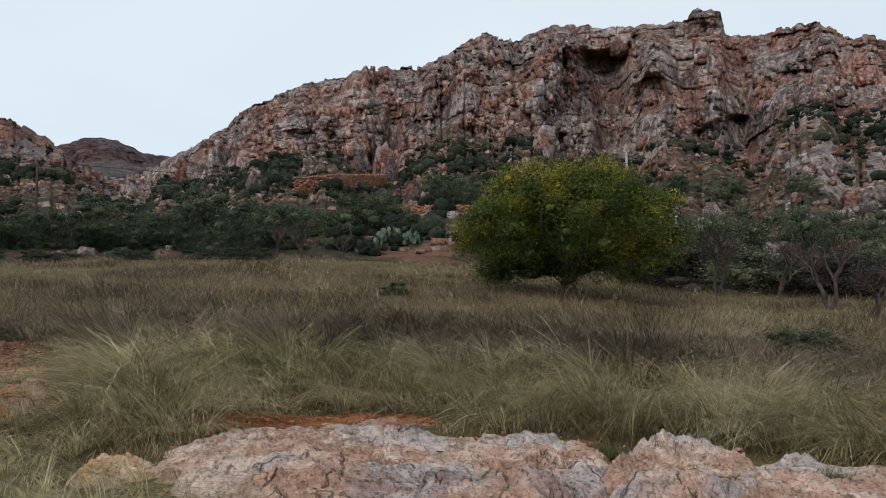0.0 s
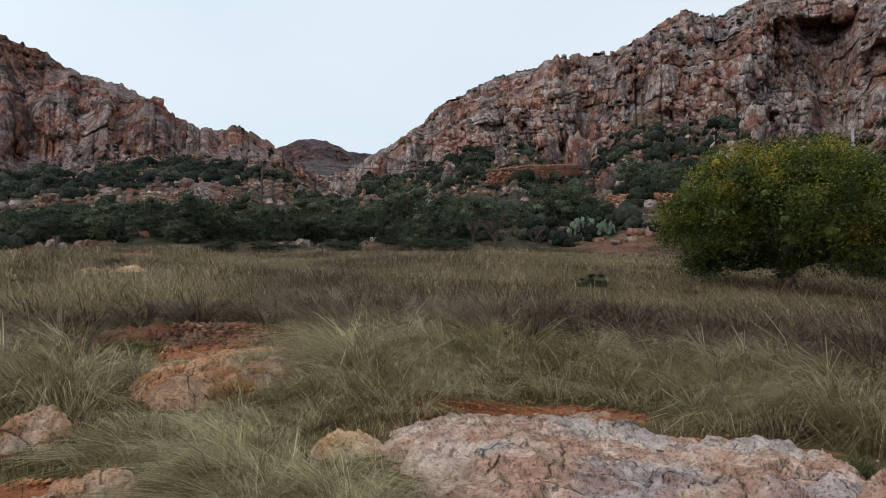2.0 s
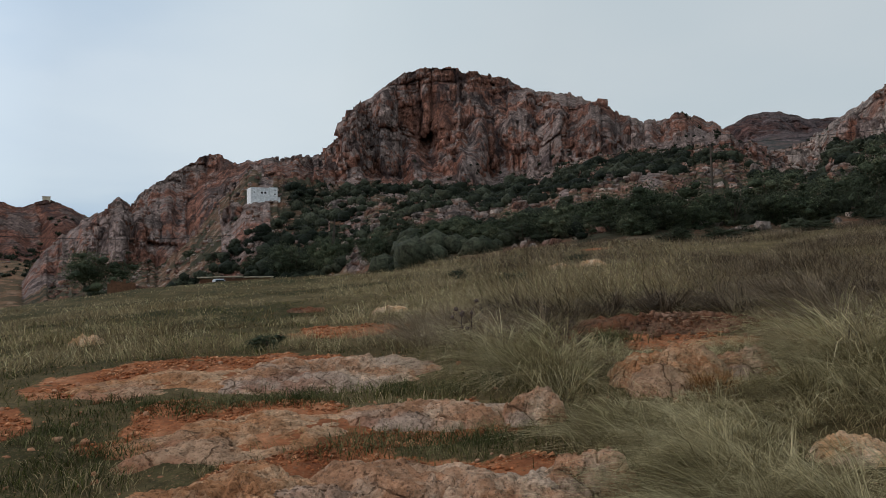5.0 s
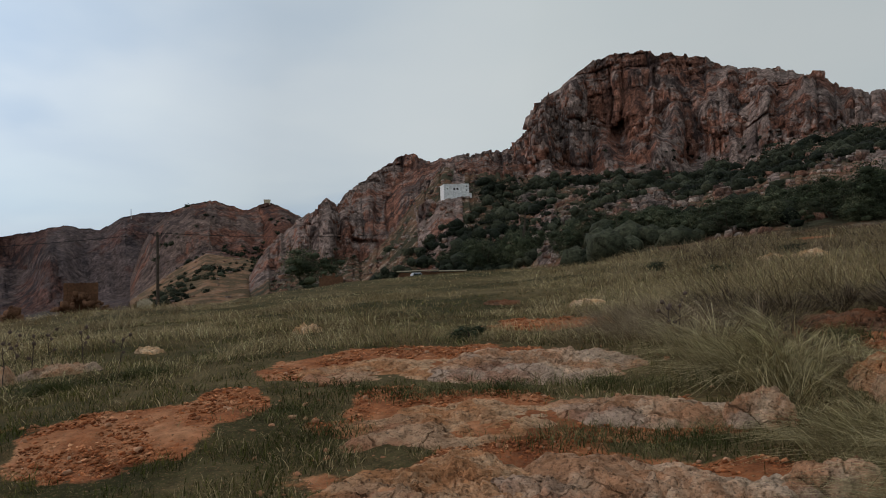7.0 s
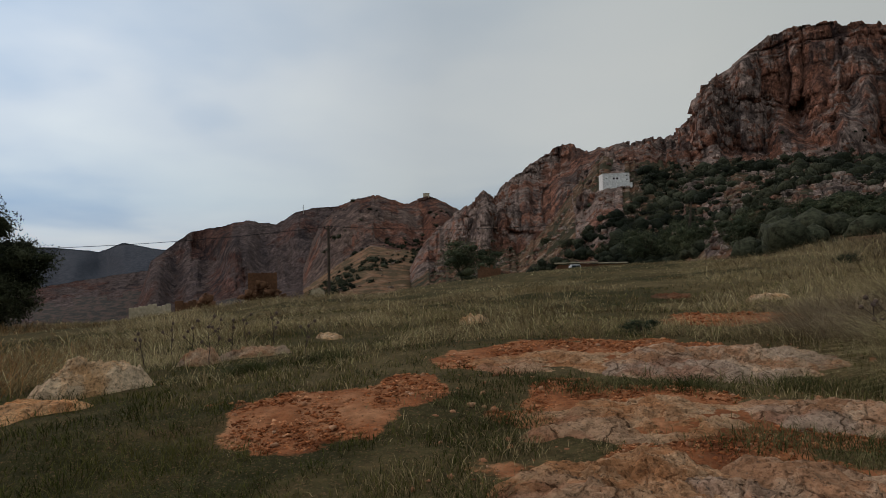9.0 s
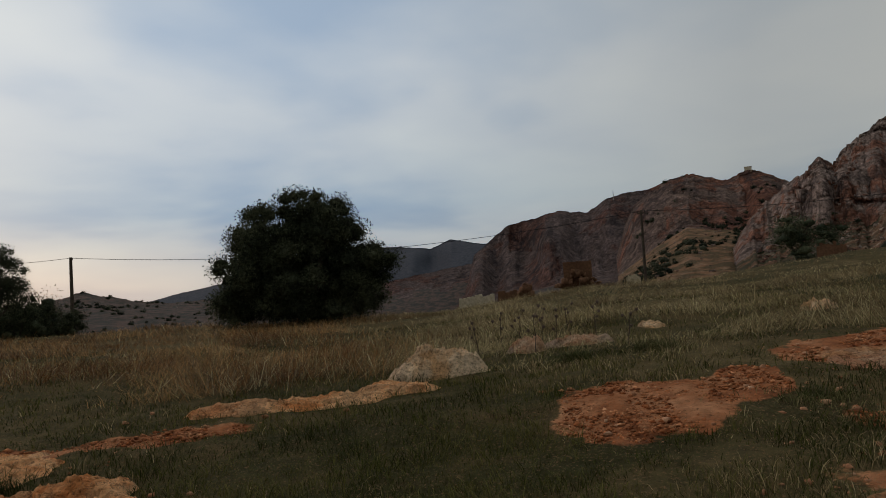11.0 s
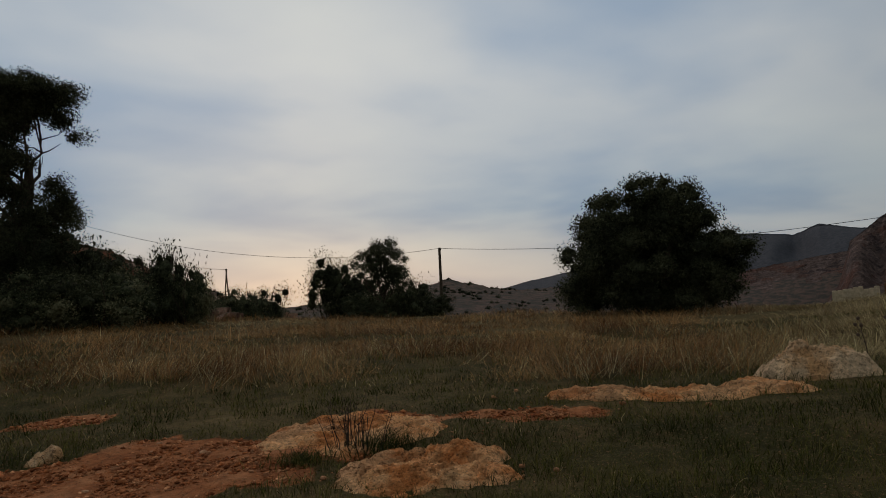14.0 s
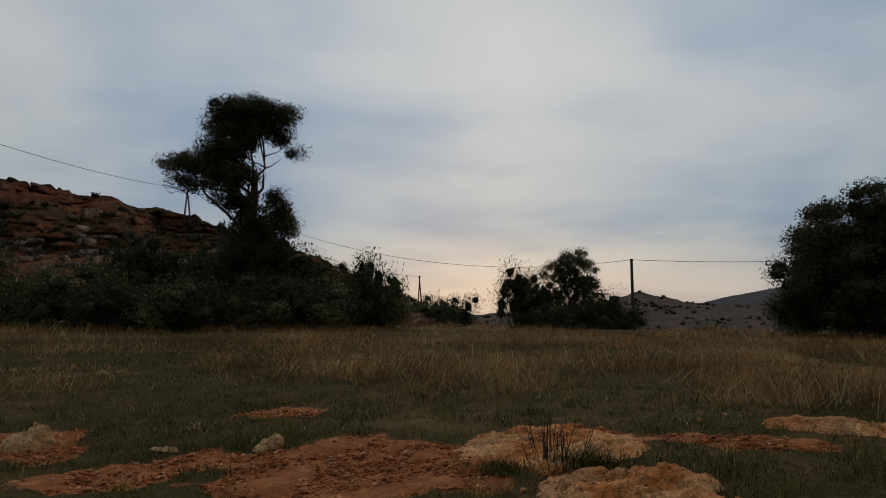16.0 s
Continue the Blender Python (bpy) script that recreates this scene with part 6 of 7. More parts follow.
def bare_tree(place, turn, width, height, seed, label):
    """Leafless: dark crooked stems that fork into fine twigs."""
    ran = random.Random(seed)
    root = base_at("bare_tree", place, label, "tree", "leafless trees", turn)
    bm, fine = bmesh.new(), bmesh.new()

    def grow(a, way, size, r, depth):
        b = a + way * size
        pts = bent(a, b, ran, 0.12, 3)
        tube(bm if depth < 2 else fine, [tuple(p) for p in pts], [r, r * 0.9, r * 0.78, r * 0.65], 6 if depth < 2 else 3)
        if depth < 5:
            for _ in range(3 if depth < 3 else 2):
                turn_to = Vector((ran.uniform(-1, 1) * width / height, ran.uniform(-1, 1), ran.uniform(0.0, 0.9)))
                grow(pts[-1 if ran.random() < 0.7 else -2], (way * 0.7 + turn_to * 0.75).normalized(), size * ran.uniform(0.55, 0.8), r * 0.62, depth + 1)
    for _ in range(2):
        grow(Vector((ran.uniform(-0.1, 0.1), 0, -0.1)), Vector((ran.uniform(-0.4, 0.4), 0, 1)).normalized(), height * 0.33, 0.028 * height, 0)
    part("trunk", bm, BARK, root)
    part("twig_spray", fine, TWIG, root, "fine grey leafless twigs")


bare_tree(spot(-21.5, 33), -21.5, 4.2, 3.6, 3, "dark crooked leafless tree behind the broad tree")
bare_tree(spot(-29.0, 30), -29, 3.2, 3.4, 4, "twisted leafless tree among grey scrub")
bare_tree(spot(-25.5, 34), -25.5, 4.0, 3.0, 6, "grey leafless scrub tree")
bare_tree(spot(-31.5, 26), -31.5, 3.0, 2.2, 8, "grey leafless scrub tree")
bare_tree(spot(13.6, 52), 13.6, 2.6, 3.0, 5, "dark leaning leafless tree at the field's edge")
bare_tree(spot(11.4, 50), 11.4, 3.4, 3.2, 9, "dark leafless tree at the field's edge")
bare_tree(spot(8.4, 54), 8.4, 2.8, 2.4, 10, "dark leafless tree at the field's edge")


# ---- scrub and loose rocks over the hillsides ----
def hillside_cover(grid, a0, a1, count, rocks, seed, low=0.05, size=(0.5, 1.5), ledges=0.12):
    rng = np.random.default_rng(seed)
    D, Z, az, n0 = grid
    cols = np.where((az >= a0) & (az <= a1))[0]

    def pick(n):
        i = np.where(rng.random(n) < ledges, (n0 + rng.random(n) ** 1.8 * (D.shape[0] - n0 - 8)).astype(int), (rng.uniform(low, 1, n) * n0).astype(int))
        j = rng.choice(cols, n)
        return np.stack([-D[i, j] * np.sin(np.radians(az[j])), D[i, j] * np.cos(np.radians(az[j])), Z[i, j]], -1)
    p = pick(count * 3)
    # the house stands clear of the scrub
    pa, pe = np.degrees(np.arctan2(-p[:, 0], p[:, 1])), np.degrees(np.arctan2(p[:, 2] - 1.6, np.hypot(p[:, 0], p[:, 1])))
    p = p[~((np.abs(pa - 66.1) < 1.9) & (pe > 5.6) & (pe < 8.3))]
    clump = fbm(p[:, 0] * 0.035, p[:, 1] * 0.035, p[:, 2] * 0.035, 3, seed)
    p = p[np.argsort(-clump - 0.55 * rng.random(len(p)))][:count]
    r = rng.uniform(*size, count) * (0.4 + 1.1 * rng.random(count) ** 1.6)
    r = np.where(np.hypot(p[:, 0], p[:, 1]) > 215, 0.55 * r, r)
    c = p + np.stack([0 * r, 0 * r, 0.25 * r], -1)
    twin = rng.random(count) < 0.6
    centres = np.concatenate([c, (c + rng.normal(0, 0.7, (count, 3)) * r[:, None] * np.array([1, 1, 0.2]))[twin]])
    radii = np.concatenate([r, (r * 0.7)[twin]])
    far = np.linalg.norm(centres[:, :2], axis=1)
    V, F = leaves(rng, centres, radii, 34, np.repeat(0.055 + 0.0009 * far, 34), flat=0.8, core=0.72, reach=(0.55, 1.12))
    tagged(new("scrub", mesh_of("scrub", V, F, [LEAF_SCRUB], True)), "dark green scrub scattered over the rocky slope", "scrub", kind="stuff")
    q = pick(rocks)
    s = rng.uniform(0.25, 1.1, rocks) * (0.5 + rng.random(rocks))
    V, F = chunks(rng, q[:, 0], q[:, 1], q[:, 2] + 0.1 * s, s, 0.55)
    me = stone_tones(mesh_of("loose_rocks", V, F, [CLIFF_GREY]), np.repeat(0.15 + 0.5 * rng.random(rocks), 8))
    tagged(new("loose_rocks", me), "loose grey rocks strewn over the slope", "rocks", kind="stuff")


def cliff_blocks(grid, a0, a1, count, seed, mat, size, tall, label):
    """Angular blocks that stand half out of a cliff's face and along its crest."""
    rng = np.random.default_rng(seed)
    D, Z, az, n0 = grid
    cols = np.where((az >= a0) & (az <= a1))[0]
    # they gather where the rock is most broken
    i = n0 - 6 + (rng.random(count * 3) * (D.shape[0] - n0 - 3)).astype(int)
    j = rng.choice(cols, count * 3)
    where = fbm(az[j] * 0.55, Z[i, j] * 0.06, 0 * Z[i, j], 3, seed)
    best = np.argsort(-where - 0.25 * rng.random(count * 3))[:count]
    i, j = i[best], j[best]
    s = rng.uniform(*size, count) * (0.5 + 0.9 * rng.random(count) ** 2)
    s = np.where(i >= D.shape[0] - 16, 0.5 * s, s)
    x, y = -D[i, j] * np.sin(np.radians(az[j])), D[i, j] * np.cos(np.radians(az[j]))
    z = Z[i, j] - 0.3 * s * tall
    V, F = chunks(rng, x, y, z, s, tall)
    me = stone_tones(mesh_of("cliff_blocks", V, F, [mat]), np.repeat(0.25 + 0.5 * rng.random(count), 8))
    tagged(new("cliff_blocks", me), label, "rocks", kind="stuff")


cliff_blocks(RIDGE_GRID, -40, 26, 2400, 411, CLIFF_GREY, (1.0, 3.0), 0.8, "broken grey and red blocks over the cliff ridge")
cliff_blocks(DOME_GRID, 26.5, 81, 900, 412, CLIFF, (0.8, 2.2), 1.3, "upright red blocks over the rock dome")
hillside_cover(RIDGE_GRID, -36, 26, 1700, 2600, 401, size=(0.7, 1.8), ledges=0.28)
hillside_cover(RIDGE_GRID, 12, 26, 350, 200, 404, size=(0.8, 2.0), ledges=0.2)
hillside_cover(DOME_GRID, 26, 81, 1700, 2600, 402, size=(0.6, 2.0), ledges=0.13)
hillside_cover(DOME_GRID, 44, 66, 420, 60, 406, size=(1.2, 2.6), ledges=0.0)
hillside_cover(BANK_GRID, 150, 186, 480, 420, 403, size=(0.3, 0.8), ledges=0.3)

hillside_cover(VALLEY_GRID, 120, 150, 260, 60, 407, size=(1.5, 4.5), ledges=0.5)
hillside_cover(GORGE_GRID, 78, 91, 330, 120, 405, size=(1.6, 4.0), ledges=0.15)


# ---- power poles and lines ----
def pole(name, label, foot_at, high, turn, mat, r=0.12, lean=0.0, double=False, arm=0.0, spread=0.4):
    root = base_at(name, foot_at, label, "pole", "power poles", turn)
    legs = ((-spread, 0.05), (spread, -0.05)) if double else ((0.0, 0.0),)
    for x0, x1 in legs:
        bm = bmesh.new()
        tube(bm, [(x0, 0, -0.5), (x0 * 0.5 + x1 * 0.5 + lean * 0.5, 0, high * 0.5), (x1 + lean, 0, high)], [r * 1.15, r, r * 0.8], 10)
        part("shaft", bm, mat, root)
    if arm:
        bm = bmesh.new()
        block(bm, -arm + lean, -0.06, high - 0.35, arm + lean, 0.06, high - 0.22, 0.01)
        part("crossarm", bm, mat, root)
    for k in ((-arm, arm) if arm else (0.14,)):
        bm = bmesh.new()
        tube(bm, [(k + lean, 0, high - 0.3), (k + lean, 0, high - 0.12), (k + lean, 0, high - 0.05)], [0.03, 0.06, 0.025], 8)
        part("insulator", bm, DARK, root)
    return root.matrix_world @ Vector((lean, 0, high - 0.08))


def up_to(az, d, el):
    return 1.6 + d * math.tan(radians(el))


def hill_pole(name, label, grid, az, low, high, mat, **more):
    p, d = on_hill(grid, az, low)
    return pole(name, label, p, up_to(az, d, high) - p.z, az, mat, **more)


def field_pole(name, label, az, d, high, mat, **more):
    p = spot(az, d)
    return pole(name, label, p, up_to(az, d, high) - p.z, az, mat, **more)


TOP1 = hill_pole("power_pole", "thin wooden power pole among slope bushes", DOME_GRID, 30.45, 4.6, 10.2, POLE_WOOD, r=0.11)
TOP0 = hill_pole("power_pole", "pale concrete pole on the slope", RIDGE_GRID, -15.0, 8.4, 11.8, CONCRETE, r=0.22)
TOP6 = hill_pole("power_pole", "leaning pair of wooden power poles", DOME_GRID, 60.8, 1.8, 5.6, POLE_WOOD, r=0.13, lean=0.8, double=True)
TOP2 = field_pole("power_pole", "dark wooden power pole with two lines", 89.55, 68, 4.55, POLE_WOOD, r=0.13, arm=0.35)
TOP3 = field_pole("power_pole", "dark wooden power pole beside bushes", 133.4, 78, 3.2, POLE_WOOD, r=0.17)
TOP4 = field_pole("power_pole", "far double-legged power pole", 150.35, 120, 2.2, POLE_WOOD, r=0.13, double=True, spread=0.8)
TOP5 = hill_pole("power_pole", "double wooden pole on the red bank", BANK_GRID, 168.5, 6.6, 9.05, POLE_WOOD, r=0.1, double=True)


def cable(a, b, sag, r, label):
    bm = bmesh.new()
    pts = []
    for i in range(31):
        t = i / 30
        pts.append(tuple(a.lerp(b, t) + Vector((0, 0, -4 * sag * t * (1 - t)))))
    tube(bm, pts, [r] * 31, 5)
    me = bpy.data.meshes.new("power_line")
    bm.to_mesh(me)
    bm.free()
    me.materials.append(WIRE)
    tagged(new("power_line", me), label, "cable", "overhead power lines")


NEAR_END = direction(195, 0) * 40
NEAR_END.z = up_to(195, 40, 15)
cable(TOP3, TOP5, 4.1, 0.022, "black power line sagging behind the thicket")
cable(TOP5, NEAR_END, 1.0, 0.022, "black power line above the red bank")
cable(TOP2, TOP3, 1.6, 0.025, "black power line sagging behind the big tree")
cable(TOP2, TOP6, 1.8, 0.025, "black power line in front of the spur")
cable(TOP1, TOP6, 1.5, 0.022, "thin black power line along the slope")
cable(TOP1, TOP0, 3.0, 0.022, "thin black power line along the slope")
cable(TOP4, TOP5, 2.5, 0.03, "thin far power line")


# ---- buildings ----
def white_house():
    p, d = on_hill(DOME_GRID, 66.1, 7.1)
    w = 2.2 * deg(d)
    root = base_at("house", p + Vector((0, 0, -0.2)), "small white flat-roofed house on the scrubby hillside", "house", turn=80)
    h = w * 0.44
    bm = bmesh.new()
    block(bm, -w / 2, -w * 0.3, -1.5, w * 0.16, w * 0.3, h * 0.93, 0.05)
    part("wall", bm, PLASTER, root)
    bm = bmesh.new()
    block(bm, w * 0.162, -w * 0.33, -1.5, w * 0.46, w * 0.3, h * 1.03, 0.05)
    part("wing", bm, PLASTER, root)
    bm = bmesh.new()
    block(bm, -w / 2 - 0.04, -w * 0.31, h * 0.93 + 0.004, w * 0.155, w * 0.31, h * 0.93 + 0.2, 0.03)
    part("parapet", bm, PLASTER, root)
    bm = bmesh.new()
    block(bm, w * 0.464, -w * 0.33, -1.5, w * 0.56, w * 0.1, h * 0.22, 0.04)
    part("terrace", bm, PLASTER, root)
    for x, z, s, y in ((-0.10, 0.50, 0.075, -0.3), (0.02, 0.50, 0.075, -0.3), (0.36, 0.76, 0.045, -0.33), (0.36, 0.42, 0.045, -0.33), (-0.36, 0.55, 0.04, -0.3)):
        bm = bmesh.new()
        block(bm, w * (x - s / 2), w * y - 0.02, h * z, w * (x + s / 2), w * y + 0.08, h * z + w * s * 0.9, 0.01)
        win = part("window", bm, DARK, root)
        bm = bmesh.new()
        block(bm, w * (x - s / 2) - 0.03, w * y - 0.05, h * z - 0.07, w * (x + s / 2) + 0.03, w * y - 0.021, h * z - 0.004)
        part("sill", bm, PLASTER, win)


white_house()


def ragged_wall(name, label, category, az0, az1, low, high, d, mat, thick=0.5, seed=1, holes=0, ragged=0.10):
    """A ruined wall with a broken top, across the view between two azimuths."""
    ran = random.Random(seed)
    mid, w = (az0 + az1) / 2, (az1 - az0) * deg(d)
    ground_z = float(land(np.array([mid]), np.array([d]))[0])
    z1 = up_to(mid, d, high)
    root = base_at(name, Vector((-d * math.sin(radians(mid)), d * math.cos(radians(mid)), ground_z)), label, category, turn=mid)
    n = 9
    for i in range(n):
        bm = bmesh.new()
        x0, x1 = -w / 2 + w * i / n, -w / 2 + w * (i + 1) / n
        block(bm, x0, -thick / 2 + ran.uniform(-0.03, 0.03), -0.6, x1 - 0.004, thick / 2, (z1 - ground_z) * (1 - ran.random() * ragged - 2.2 * ragged * abs(i - 4.4) / 9 * ran.random()), 0.05)
        sec = part("wall_section", bm, mat, root)
        if holes and i % 2 == 1:
            bm = bmesh.new()
            zt = (z1 - ground_z)
            block(bm, x0 + 0.12 * w / n, -thick / 2 - 0.08, zt * 0.62, x1 - 0.2 * w / n, -thick / 2 + 0.15, zt * 0.86)
            part("opening", bm, DARK, sec)
    return root


ragged_wall("ruined_tower", "ruined ochre mud-walled tower with flat top", "ruin", 93.6, 95.8, -1, 0.9, 86, MUDBRICK, 3.5, 3, ragged=0.02)
ragged_wall("ruined_wall", "low broken ochre mud wall", "wall", 98.4, 101.2, -2, -1.1, 78, MUDBRICK, 1.2, 4)
ragged_wall("ruined_wall", "low pale rendered wall", "wall", 101.5, 104.4, -2, -1.35, 76, PALE_WALL, 0.8, 5)
ragged_wall("ruined_wall", "small pale wall stump beside a power pole", "wall", 89.9, 91.0, -1, -0.35, 74, PALE_WALL, 0.8, 6)
ragged_wall("stone_shed", "long low stone shed with dark openings", "shed", 65.6, 70.9, 0.5, 1.05, 110, MUDBRICK, 3.5, 7, holes=1, ragged=0.03)
ragged_wall("ruined_wall", "low orange wall above the field", "wall", 75.5, 77.4, 0.5, 1.15, 100, MUDBRICK, 0.6, 8)


def parked_car(az, d, roof):
    """Seen from behind, half hidden by the brow of the field."""
    z = up_to(az, d, roof) - 1.45
    root = base_at("car", Vector((-d * math.sin(radians(az)), d * math.cos(radians(az)), z)), "small white car parked beside a stone shed", "car", turn=az + 8)
    bm = bmesh.new()
    block(bm, -0.82, -2.0, 0.28, 0.82, 2.0, 0.88, 0.12)
    part("body", bm, CAR_PAINT, root)
    bm = bmesh.new()
    block(bm, -0.7, -1.85, 0.885, 0.7, 0.7, 1.45, 0.16)
    cabin = part("cabin", bm, CAR_PAINT, root)
    bm = bmesh.new()
    block(bm, -0.58, -1.9, 1.0, 0.58, -1.84, 1.32, 0.02)
    part("rear_window", bm, GLASS, cabin)
    for x in (-0.74, 0.74):
        for y in (-1.25, 1.25):
            bm = bmesh.new()
            bmesh.ops.create_cone(bm, cap_ends=True, segments=20, radius1=0.3, radius2=0.3, depth=0.18, matrix=Matrix.Translation((x, y, 0.3)) @ Matrix.Rotation(radians(90), 4, "Y"))
            part("wheel", bm, WIRE, root)


def shed_roof(az0, az1, d, el, label):
    """A thin uneven slab roof of pale poles and mud, in lengths."""
    mid, w = (az0 + az1) / 2, (az1 - az0) * deg(d)
    root = base_at("shed_roof", Vector((-d * math.sin(radians(mid)), d * math.cos(radians(mid)), up_to(mid, d, el))), label, "roof", turn=mid)
    ran = random.Random(12)
    for k in range(5):
        bm = bmesh.new()
        z = ran.uniform(-0.12, 0.12)
        block(bm, -w / 2 + w * k / 5, -2.3, z, -w / 2 + w * (k + 0.97) / 5, 2.0, z + 0.16, 0.03)
        part("roof_slab", bm, PALE_WALL, root)


shed_roof(65.4, 71.1, 110, 1.07, "thin uneven pale roof over a stone shed")
parked_car(69.6, 102, 0.98)


def rubble(name, label, az, d, w, high, mat, seed):
    rng = np.random.default_rng(seed)
    n = 240
    p = spot(az, d)
    x, y = rng.uniform(-w, w, n), rng.normal(0, w * 0.12, n)
    z = np.maximum(0, high * (1 - np.abs(x) / w) ** 0.8) * rng.random(n)
    s = 0.18 + 0.4 * rng.random(n) ** 2
    V, F = chunks(rng, x, y, z, s, 0.8)
    ob = new(name, mesh_of(name, V, F, [mat]))
    ob.matrix_world = Matrix.Translation(p) @ Matrix.Rotation(radians(az), 4, "Z")
    tagged(ob, label, "rubble", kind="stuff")


rubble("rubble", "heap of fallen ochre mud and stone", 94.6, 83.5, 4.6, 4.6, MUDBRICK, 3)
rubble("rubble", "heap of pale stones on a wall", 99.0, 76, 1.5, 2.8, MUDBRICK, 4)


def dry_wall(points, high, seed, label, grid):
    """Stacked red stones along a line on the slope."""
    rng = np.random.default_rng(seed)
    ends = [on_hill(grid, az, el)[0] for az, el in points]
    X = []
    for a, b in zip(ends, ends[1:]):
        n = int((b - a).length / 0.32)
        for i in range(n):
            for k in range(int(high / 0.26)):
                q = a.lerp(b, (i + 0.5 * (k % 2)) / n)
                X.append((q.x, q.y, q.z + 0.1 + 0.26 * k))
    X = np.array(X) + rng.normal(0, 0.05, (len(X), 3))
    V, F = chunks(rng, X[:, 0], X[:, 1], X[:, 2], 0.24 + 0.10 * rng.random(len(X)), 0.7)
    root = base_at("dry_stone_wall", ends[0], label, "wall", "dry stone terraces")
    ob = part_np("stones", mesh_of("stones", V - np.array(ends[0]), F, [WALLSTONE]), root)
    ob["kind"] = "stuff"


dry_wall([(12.1, 8.6), (9.0, 9.1), (4.6, 9.5)], 2.4, 3, "long red dry-stone terrace wall on the slope", RIDGE_GRID)
dry_wall([(2.4, 6.9), (-3.4, 6.6)], 1.8, 4, "red dry-stone terrace wall behind the broad tree", RIDGE_GRID)
dry_wall([(-17.5, 9.4), (-24, 10.2)], 1.6, 5, "low red stone terrace below the cliff", RIDGE_GRID)


# ---- big boulders on the slope ----
def slope_boulder(az, el, wide, tall, seed, mat, label):
    p, d = on_hill(RIDGE_GRID if az < 26 else DOME_GRID, az, el)
    w, h = wide * deg(d), tall * deg(d)
    n, m = 36, 20
    th, ph = np.meshgrid(np.linspace(0, 2 * math.pi, n, endpoint=False), np.linspace(-0.5, 1, m) * math.pi / 2)
    x, y, z = np.cos(th) * np.cos(ph) ** 0.7, np.sin(th) * np.cos(ph) ** 0.7, np.sin(ph)
    edge, cell = cells(x * 1.6 + seed, y * 1.6, z * 1.3, seed)
    r = 0.85 + 0.32 * (cell - 0.5) - 0.12 * (1 - smooth(0, 0.12, edge)) + 0.10 * fbm(x * 3, y * 3, z * 3, 4, seed)
    V = np.stack([x * r * w / 2, y * r * w / 2, z * r * h], -1).reshape(-1, 3)
    i, j = np.meshgrid(np.arange(m - 1), np.arange(n), indexing="ij")
    k = (j + 1) % n
    F = np.stack([i * n + j, i * n + k, (i + 1) * n + k, (i + 1) * n + j], -1).reshape(-1, 4)
    ob = new("boulder", stone_tones(mesh_of("boulder", V, F, [mat]), (0.3 + 0.6 * cell).ravel()))
    ob.location = p
    tagged(ob, label, "rock", "boulders on the slope")


BOULDERS = [(4.6, 9.7, 2.3, 3.4), (2.3, 8.3, 2.0, 1.9), (20.2, 9.4, 3.6, 1.8), (10.8, 10.9, 1.4, 1.0), (7.0, 10.8, 2.2, 2.2), (-8.6, 11.0, 2.6, 3.2), (-22.0, 11.0, 1.0, 1.6), (31.6, 7.2, 1.2, 0.35), (27.2, 7.6, 1.1, 0.9),
            (45, 6.3, 1.0, 0.45), (43.6, 5.6, 0.9, 0.4), (48, 5.4, 0.7, 0.4), (53.5, 5.6, 1.6, 0.4), (60, 6.6, 2.0, 0.6), (57, 4.8, 1.4, 0.5), (68.4, 5.6, 2.0, 1.4), (50.4, 3.4, 0.6, 0.6), (39.8, 7.6, 0.9, 0.5), (-26.5, 10.0, 2.0, 0.8), (-30, 8.8, 3.6, 0.9),
            (-31.5, 6.2, 4.0, 1.6), (15.2, 9.2, 1.6, 1.2), (17.8, 11.2, 1.6, 1.6)]
for n, (az, el, w, h) in enumerate(BOULDERS):
    slope_boulder(az, el, w, h, 500 + n, CLIFF if n in (0, 1, 2, 15) else CLIFF_GREY, "large red-grey boulder standing on the slope" if h > 1.2 else "low pale boulder on the scrubby slope")


# ---- small plants ----
def dead_weed(az, d, high, count, seed, label):
    ran = random.Random(seed)
    p = spot(az, d)
    root = base_at("dead_weed", p, label, "weed")
    for _ in range(count):
        bm = bmesh.new()
        a, r = ran.uniform(0, 6.28), ran.uniform(0, 0.16)
        top = Vector((r * math.cos(a) * 2, r * math.sin(a) * 2, high * ran.uniform(0.6, 1.0)))
        pts = bent((r * math.cos(a), r * math.sin(a), -0.02), top, ran, 0.06, 4)
        tube(bm, [tuple(q) for q in pts], [0.005, 0.0045, 0.004, 0.003, 0.002], 4)
        for q in pts[2:]:
            e = q + Vector((ran.uniform(-1, 1), ran.uniform(-1, 1), ran.uniform(0.2, 1))) * 0.10
            tube(bm, [tuple(q), tuple(e)], [0.003, 0.0015], 3)
        part("stem", bm, TWIG, root)


dead_weed(141.2, 7.55, 0.52, 16, 3, "dry brown branching weed beside a cream rock")
dead_weed(139.8, 7.5, 0.46, 10, 4, "dry brown branching weed beside a cream rock")
dead_weed(-7.8, 6.9, 0.4, 6, 5, "thin dry weed at the slab's edge")


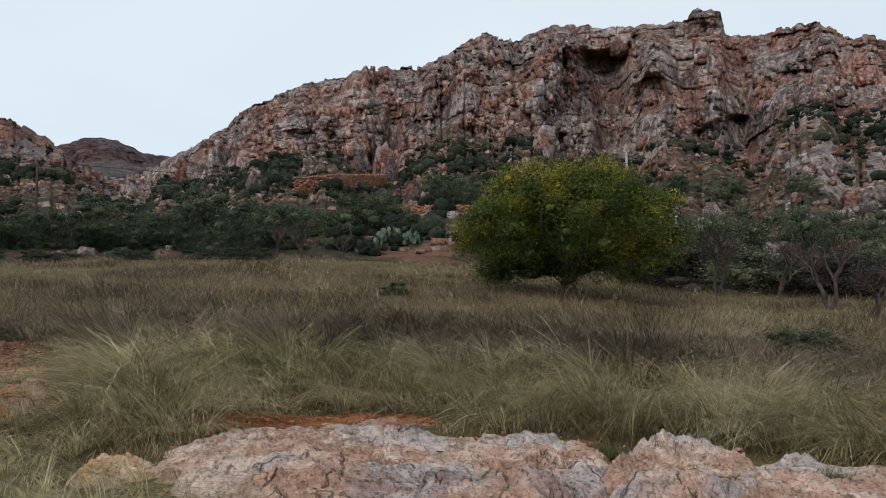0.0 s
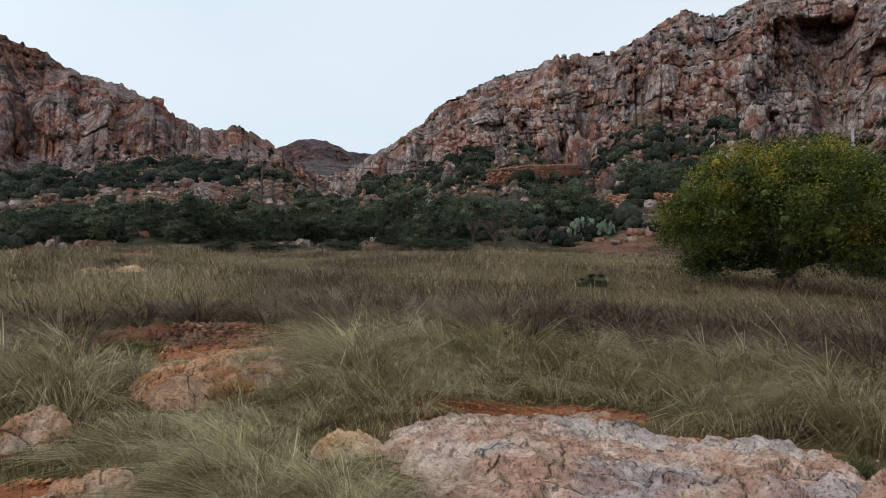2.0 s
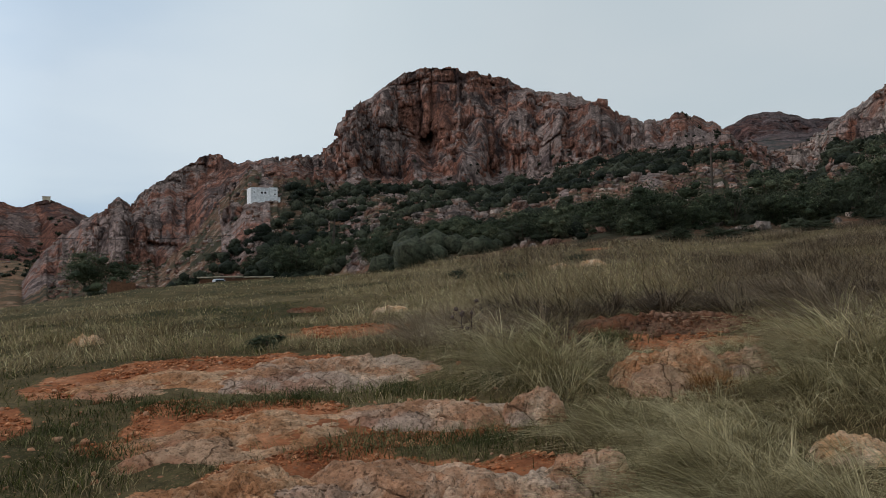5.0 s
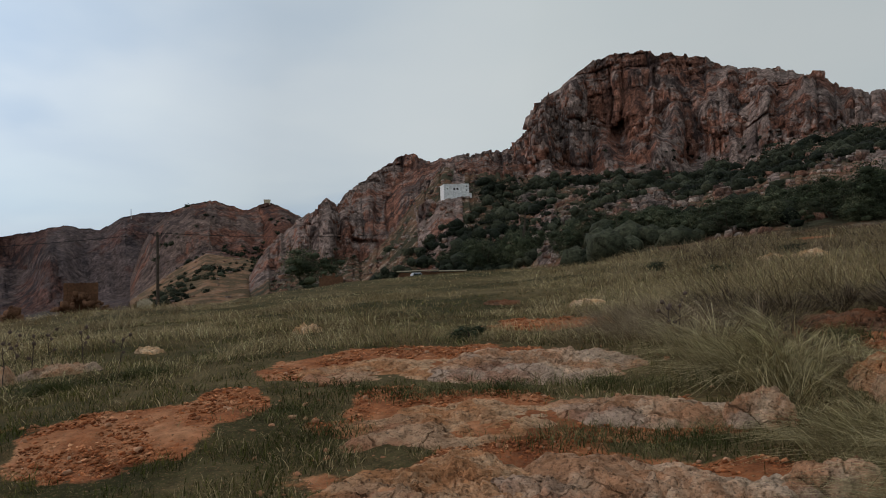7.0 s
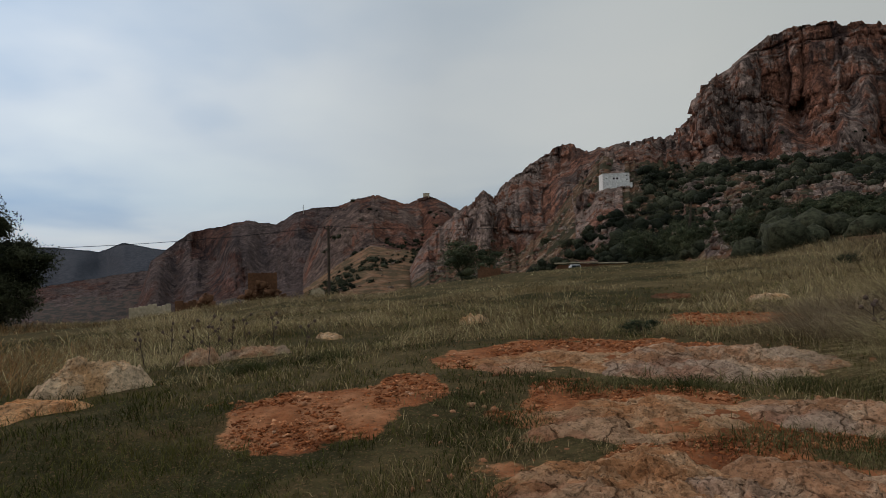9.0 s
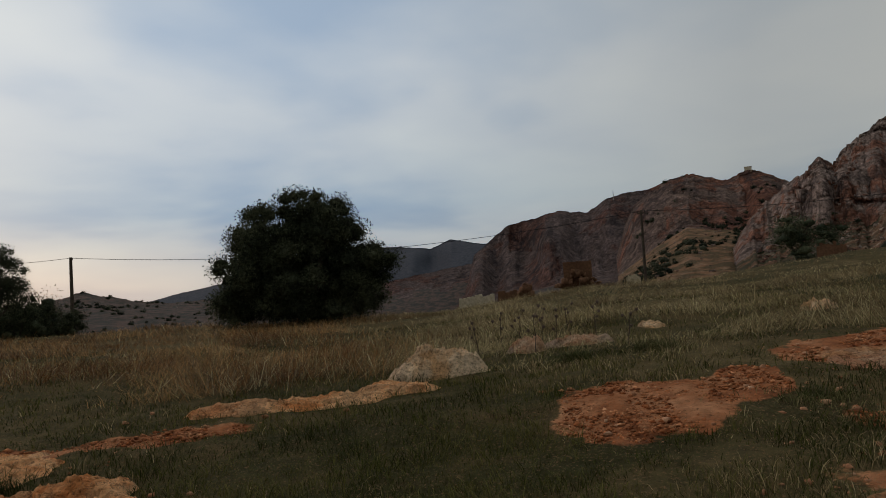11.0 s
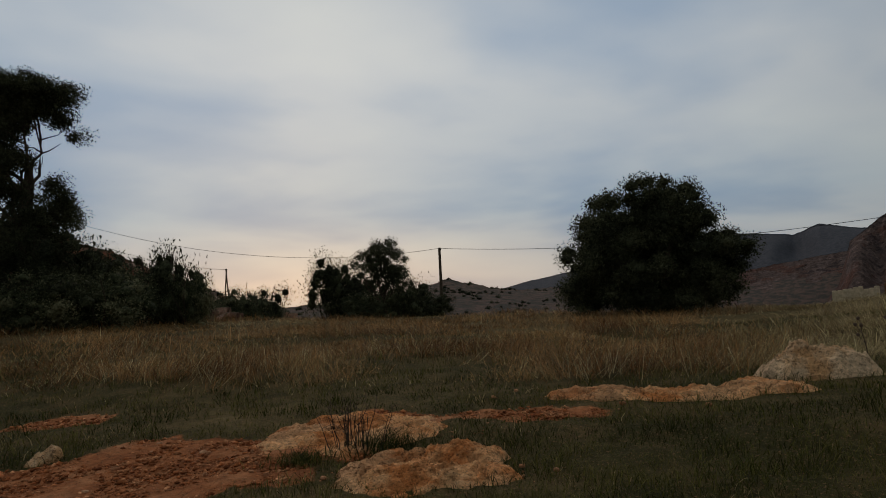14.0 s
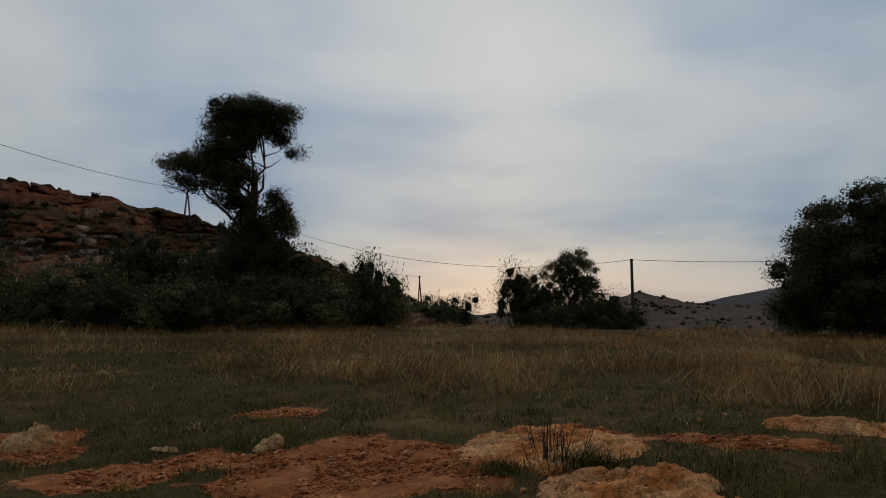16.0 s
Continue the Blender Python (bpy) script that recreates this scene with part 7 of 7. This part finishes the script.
def thistle(az, d, high, seed):
    ran = random.Random(seed)
    root = base_at("thistle", spot(az, d), "dead dark thistle standing above the grass", "thistle", "dead thistles in the field")
    bm = bmesh.new()
    top = Vector((ran.uniform(-0.08, 0.08), ran.uniform(-0.08, 0.08), high))
    pts = bent((0, 0, -0.02), top, ran, 0.04, 4)
    tube(bm, [tuple(q) for q in pts], [0.009, 0.008, 0.007, 0.006, 0.005], 5)
    heads = [top]
    for q in pts[2:]:
        e = q + Vector((ran.uniform(-1, 1), ran.uniform(-1, 1), ran.uniform(0.5, 1.2))) * 0.14
        tube(bm, [tuple(q), tuple(e)], [0.006, 0.004], 4)
        heads.append(e)
    part("stem", bm, TWIG, root)
    for q in heads:
        bm = bmesh.new()
        bmesh.ops.create_icosphere(bm, subdivisions=1, radius=0.032)
        for v in bm.verts:
            v.co = v.co * ran.uniform(0.7, 1.3) + q
        part("flower_head", bm, TWIG, root)


for n in range(9):
    thistle(92.5 + 1.5 * n + 1.1 * math.sin(7 * n), 12.6 + 2.4 * ((n * 7) % 5) / 5, 0.5 + 0.16 * ((n * 3) % 4) / 4, 40 + n)
thistle(50.6, 10.2, 0.62, 71)
thistle(51.2, 10.6, 0.55, 72)


def prickly_pear(az, el, w, h, seed):
    ran = random.Random(seed)
    p, d = on_hill(RIDGE_GRID, az, el)
    root = base_at("prickly_pear", p, "pale green prickly pear clump at the slope's foot", "cactus")
    bm = bmesh.new()
    bmesh.ops.create_icosphere(bm, subdivisions=1, radius=0.26)
    for v in bm.verts:
        v.co = Vector((v.co.x * 0.85, v.co.y * 0.22, v.co.z * 1.2))
    me = bpy.data.meshes.new("pad")
    bm.to_mesh(me)
    bm.free()
    me.materials.append(CACTUS)
    for _ in range(46):
        ob = part_np("pad", me, root)
        x = ran.uniform(-w / 2, w / 2)
        top = h * (1 - (2 * x / w) ** 2 * 0.6)
        ob.matrix_local = pose(x, ran.uniform(-0.7, 0.7), ran.uniform(0.15, top), ran.uniform(-30, 30), ran.uniform(-35, 35), ran.uniform(0, 360))


prickly_pear(4.2, 4.3, 3.2, 1.8, 3)
prickly_pear(2.6, 4.4, 1.6, 1.3, 4)


# ---- marks on the far crests ----
def mast(grid_az, d, low, high, w, label, name, mat):
    root = base_at(name, Vector((-d * math.sin(radians(grid_az)), d * math.cos(radians(grid_az)), up_to(grid_az, d, low))), label, "mast", turn=grid_az)
    bm = bmesh.new()
    tube(bm, [(0, 0, -6), (0, 0, (high - low) * deg(d))], [w, w * 0.6], 6)
    part("shaft", bm, mat, root)


mast(91.3, 800, 5.6, 6.3, 0.5, "thin radio mast on a distant ridge", "radio_mast", CONCRETE)


def crest_hut(az, d, low, w, h, label):
    root = base_at("hut", Vector((-d * math.sin(radians(az)), d * math.cos(radians(az)), up_to(az, d, low))), label, "house", turn=az)
    bm = bmesh.new()
    block(bm, -w / 2, -w / 2, -3, w / 2, w / 2, h, 0.05)
    part("wall", bm, PALE_WALL, root)
    bm = bmesh.new()
    block(bm, -w / 2 - 0.2, -w / 2 - 0.2, h + 0.004, w / 2 + 0.2, w / 2 + 0.2, h + 0.3, 0.05)
    part("roof", bm, PALE_WALL, root)


crest_hut(81.3, 515, 6.75, 4.5, 3.0, "tiny pale hut on the crest of a distant cliff")
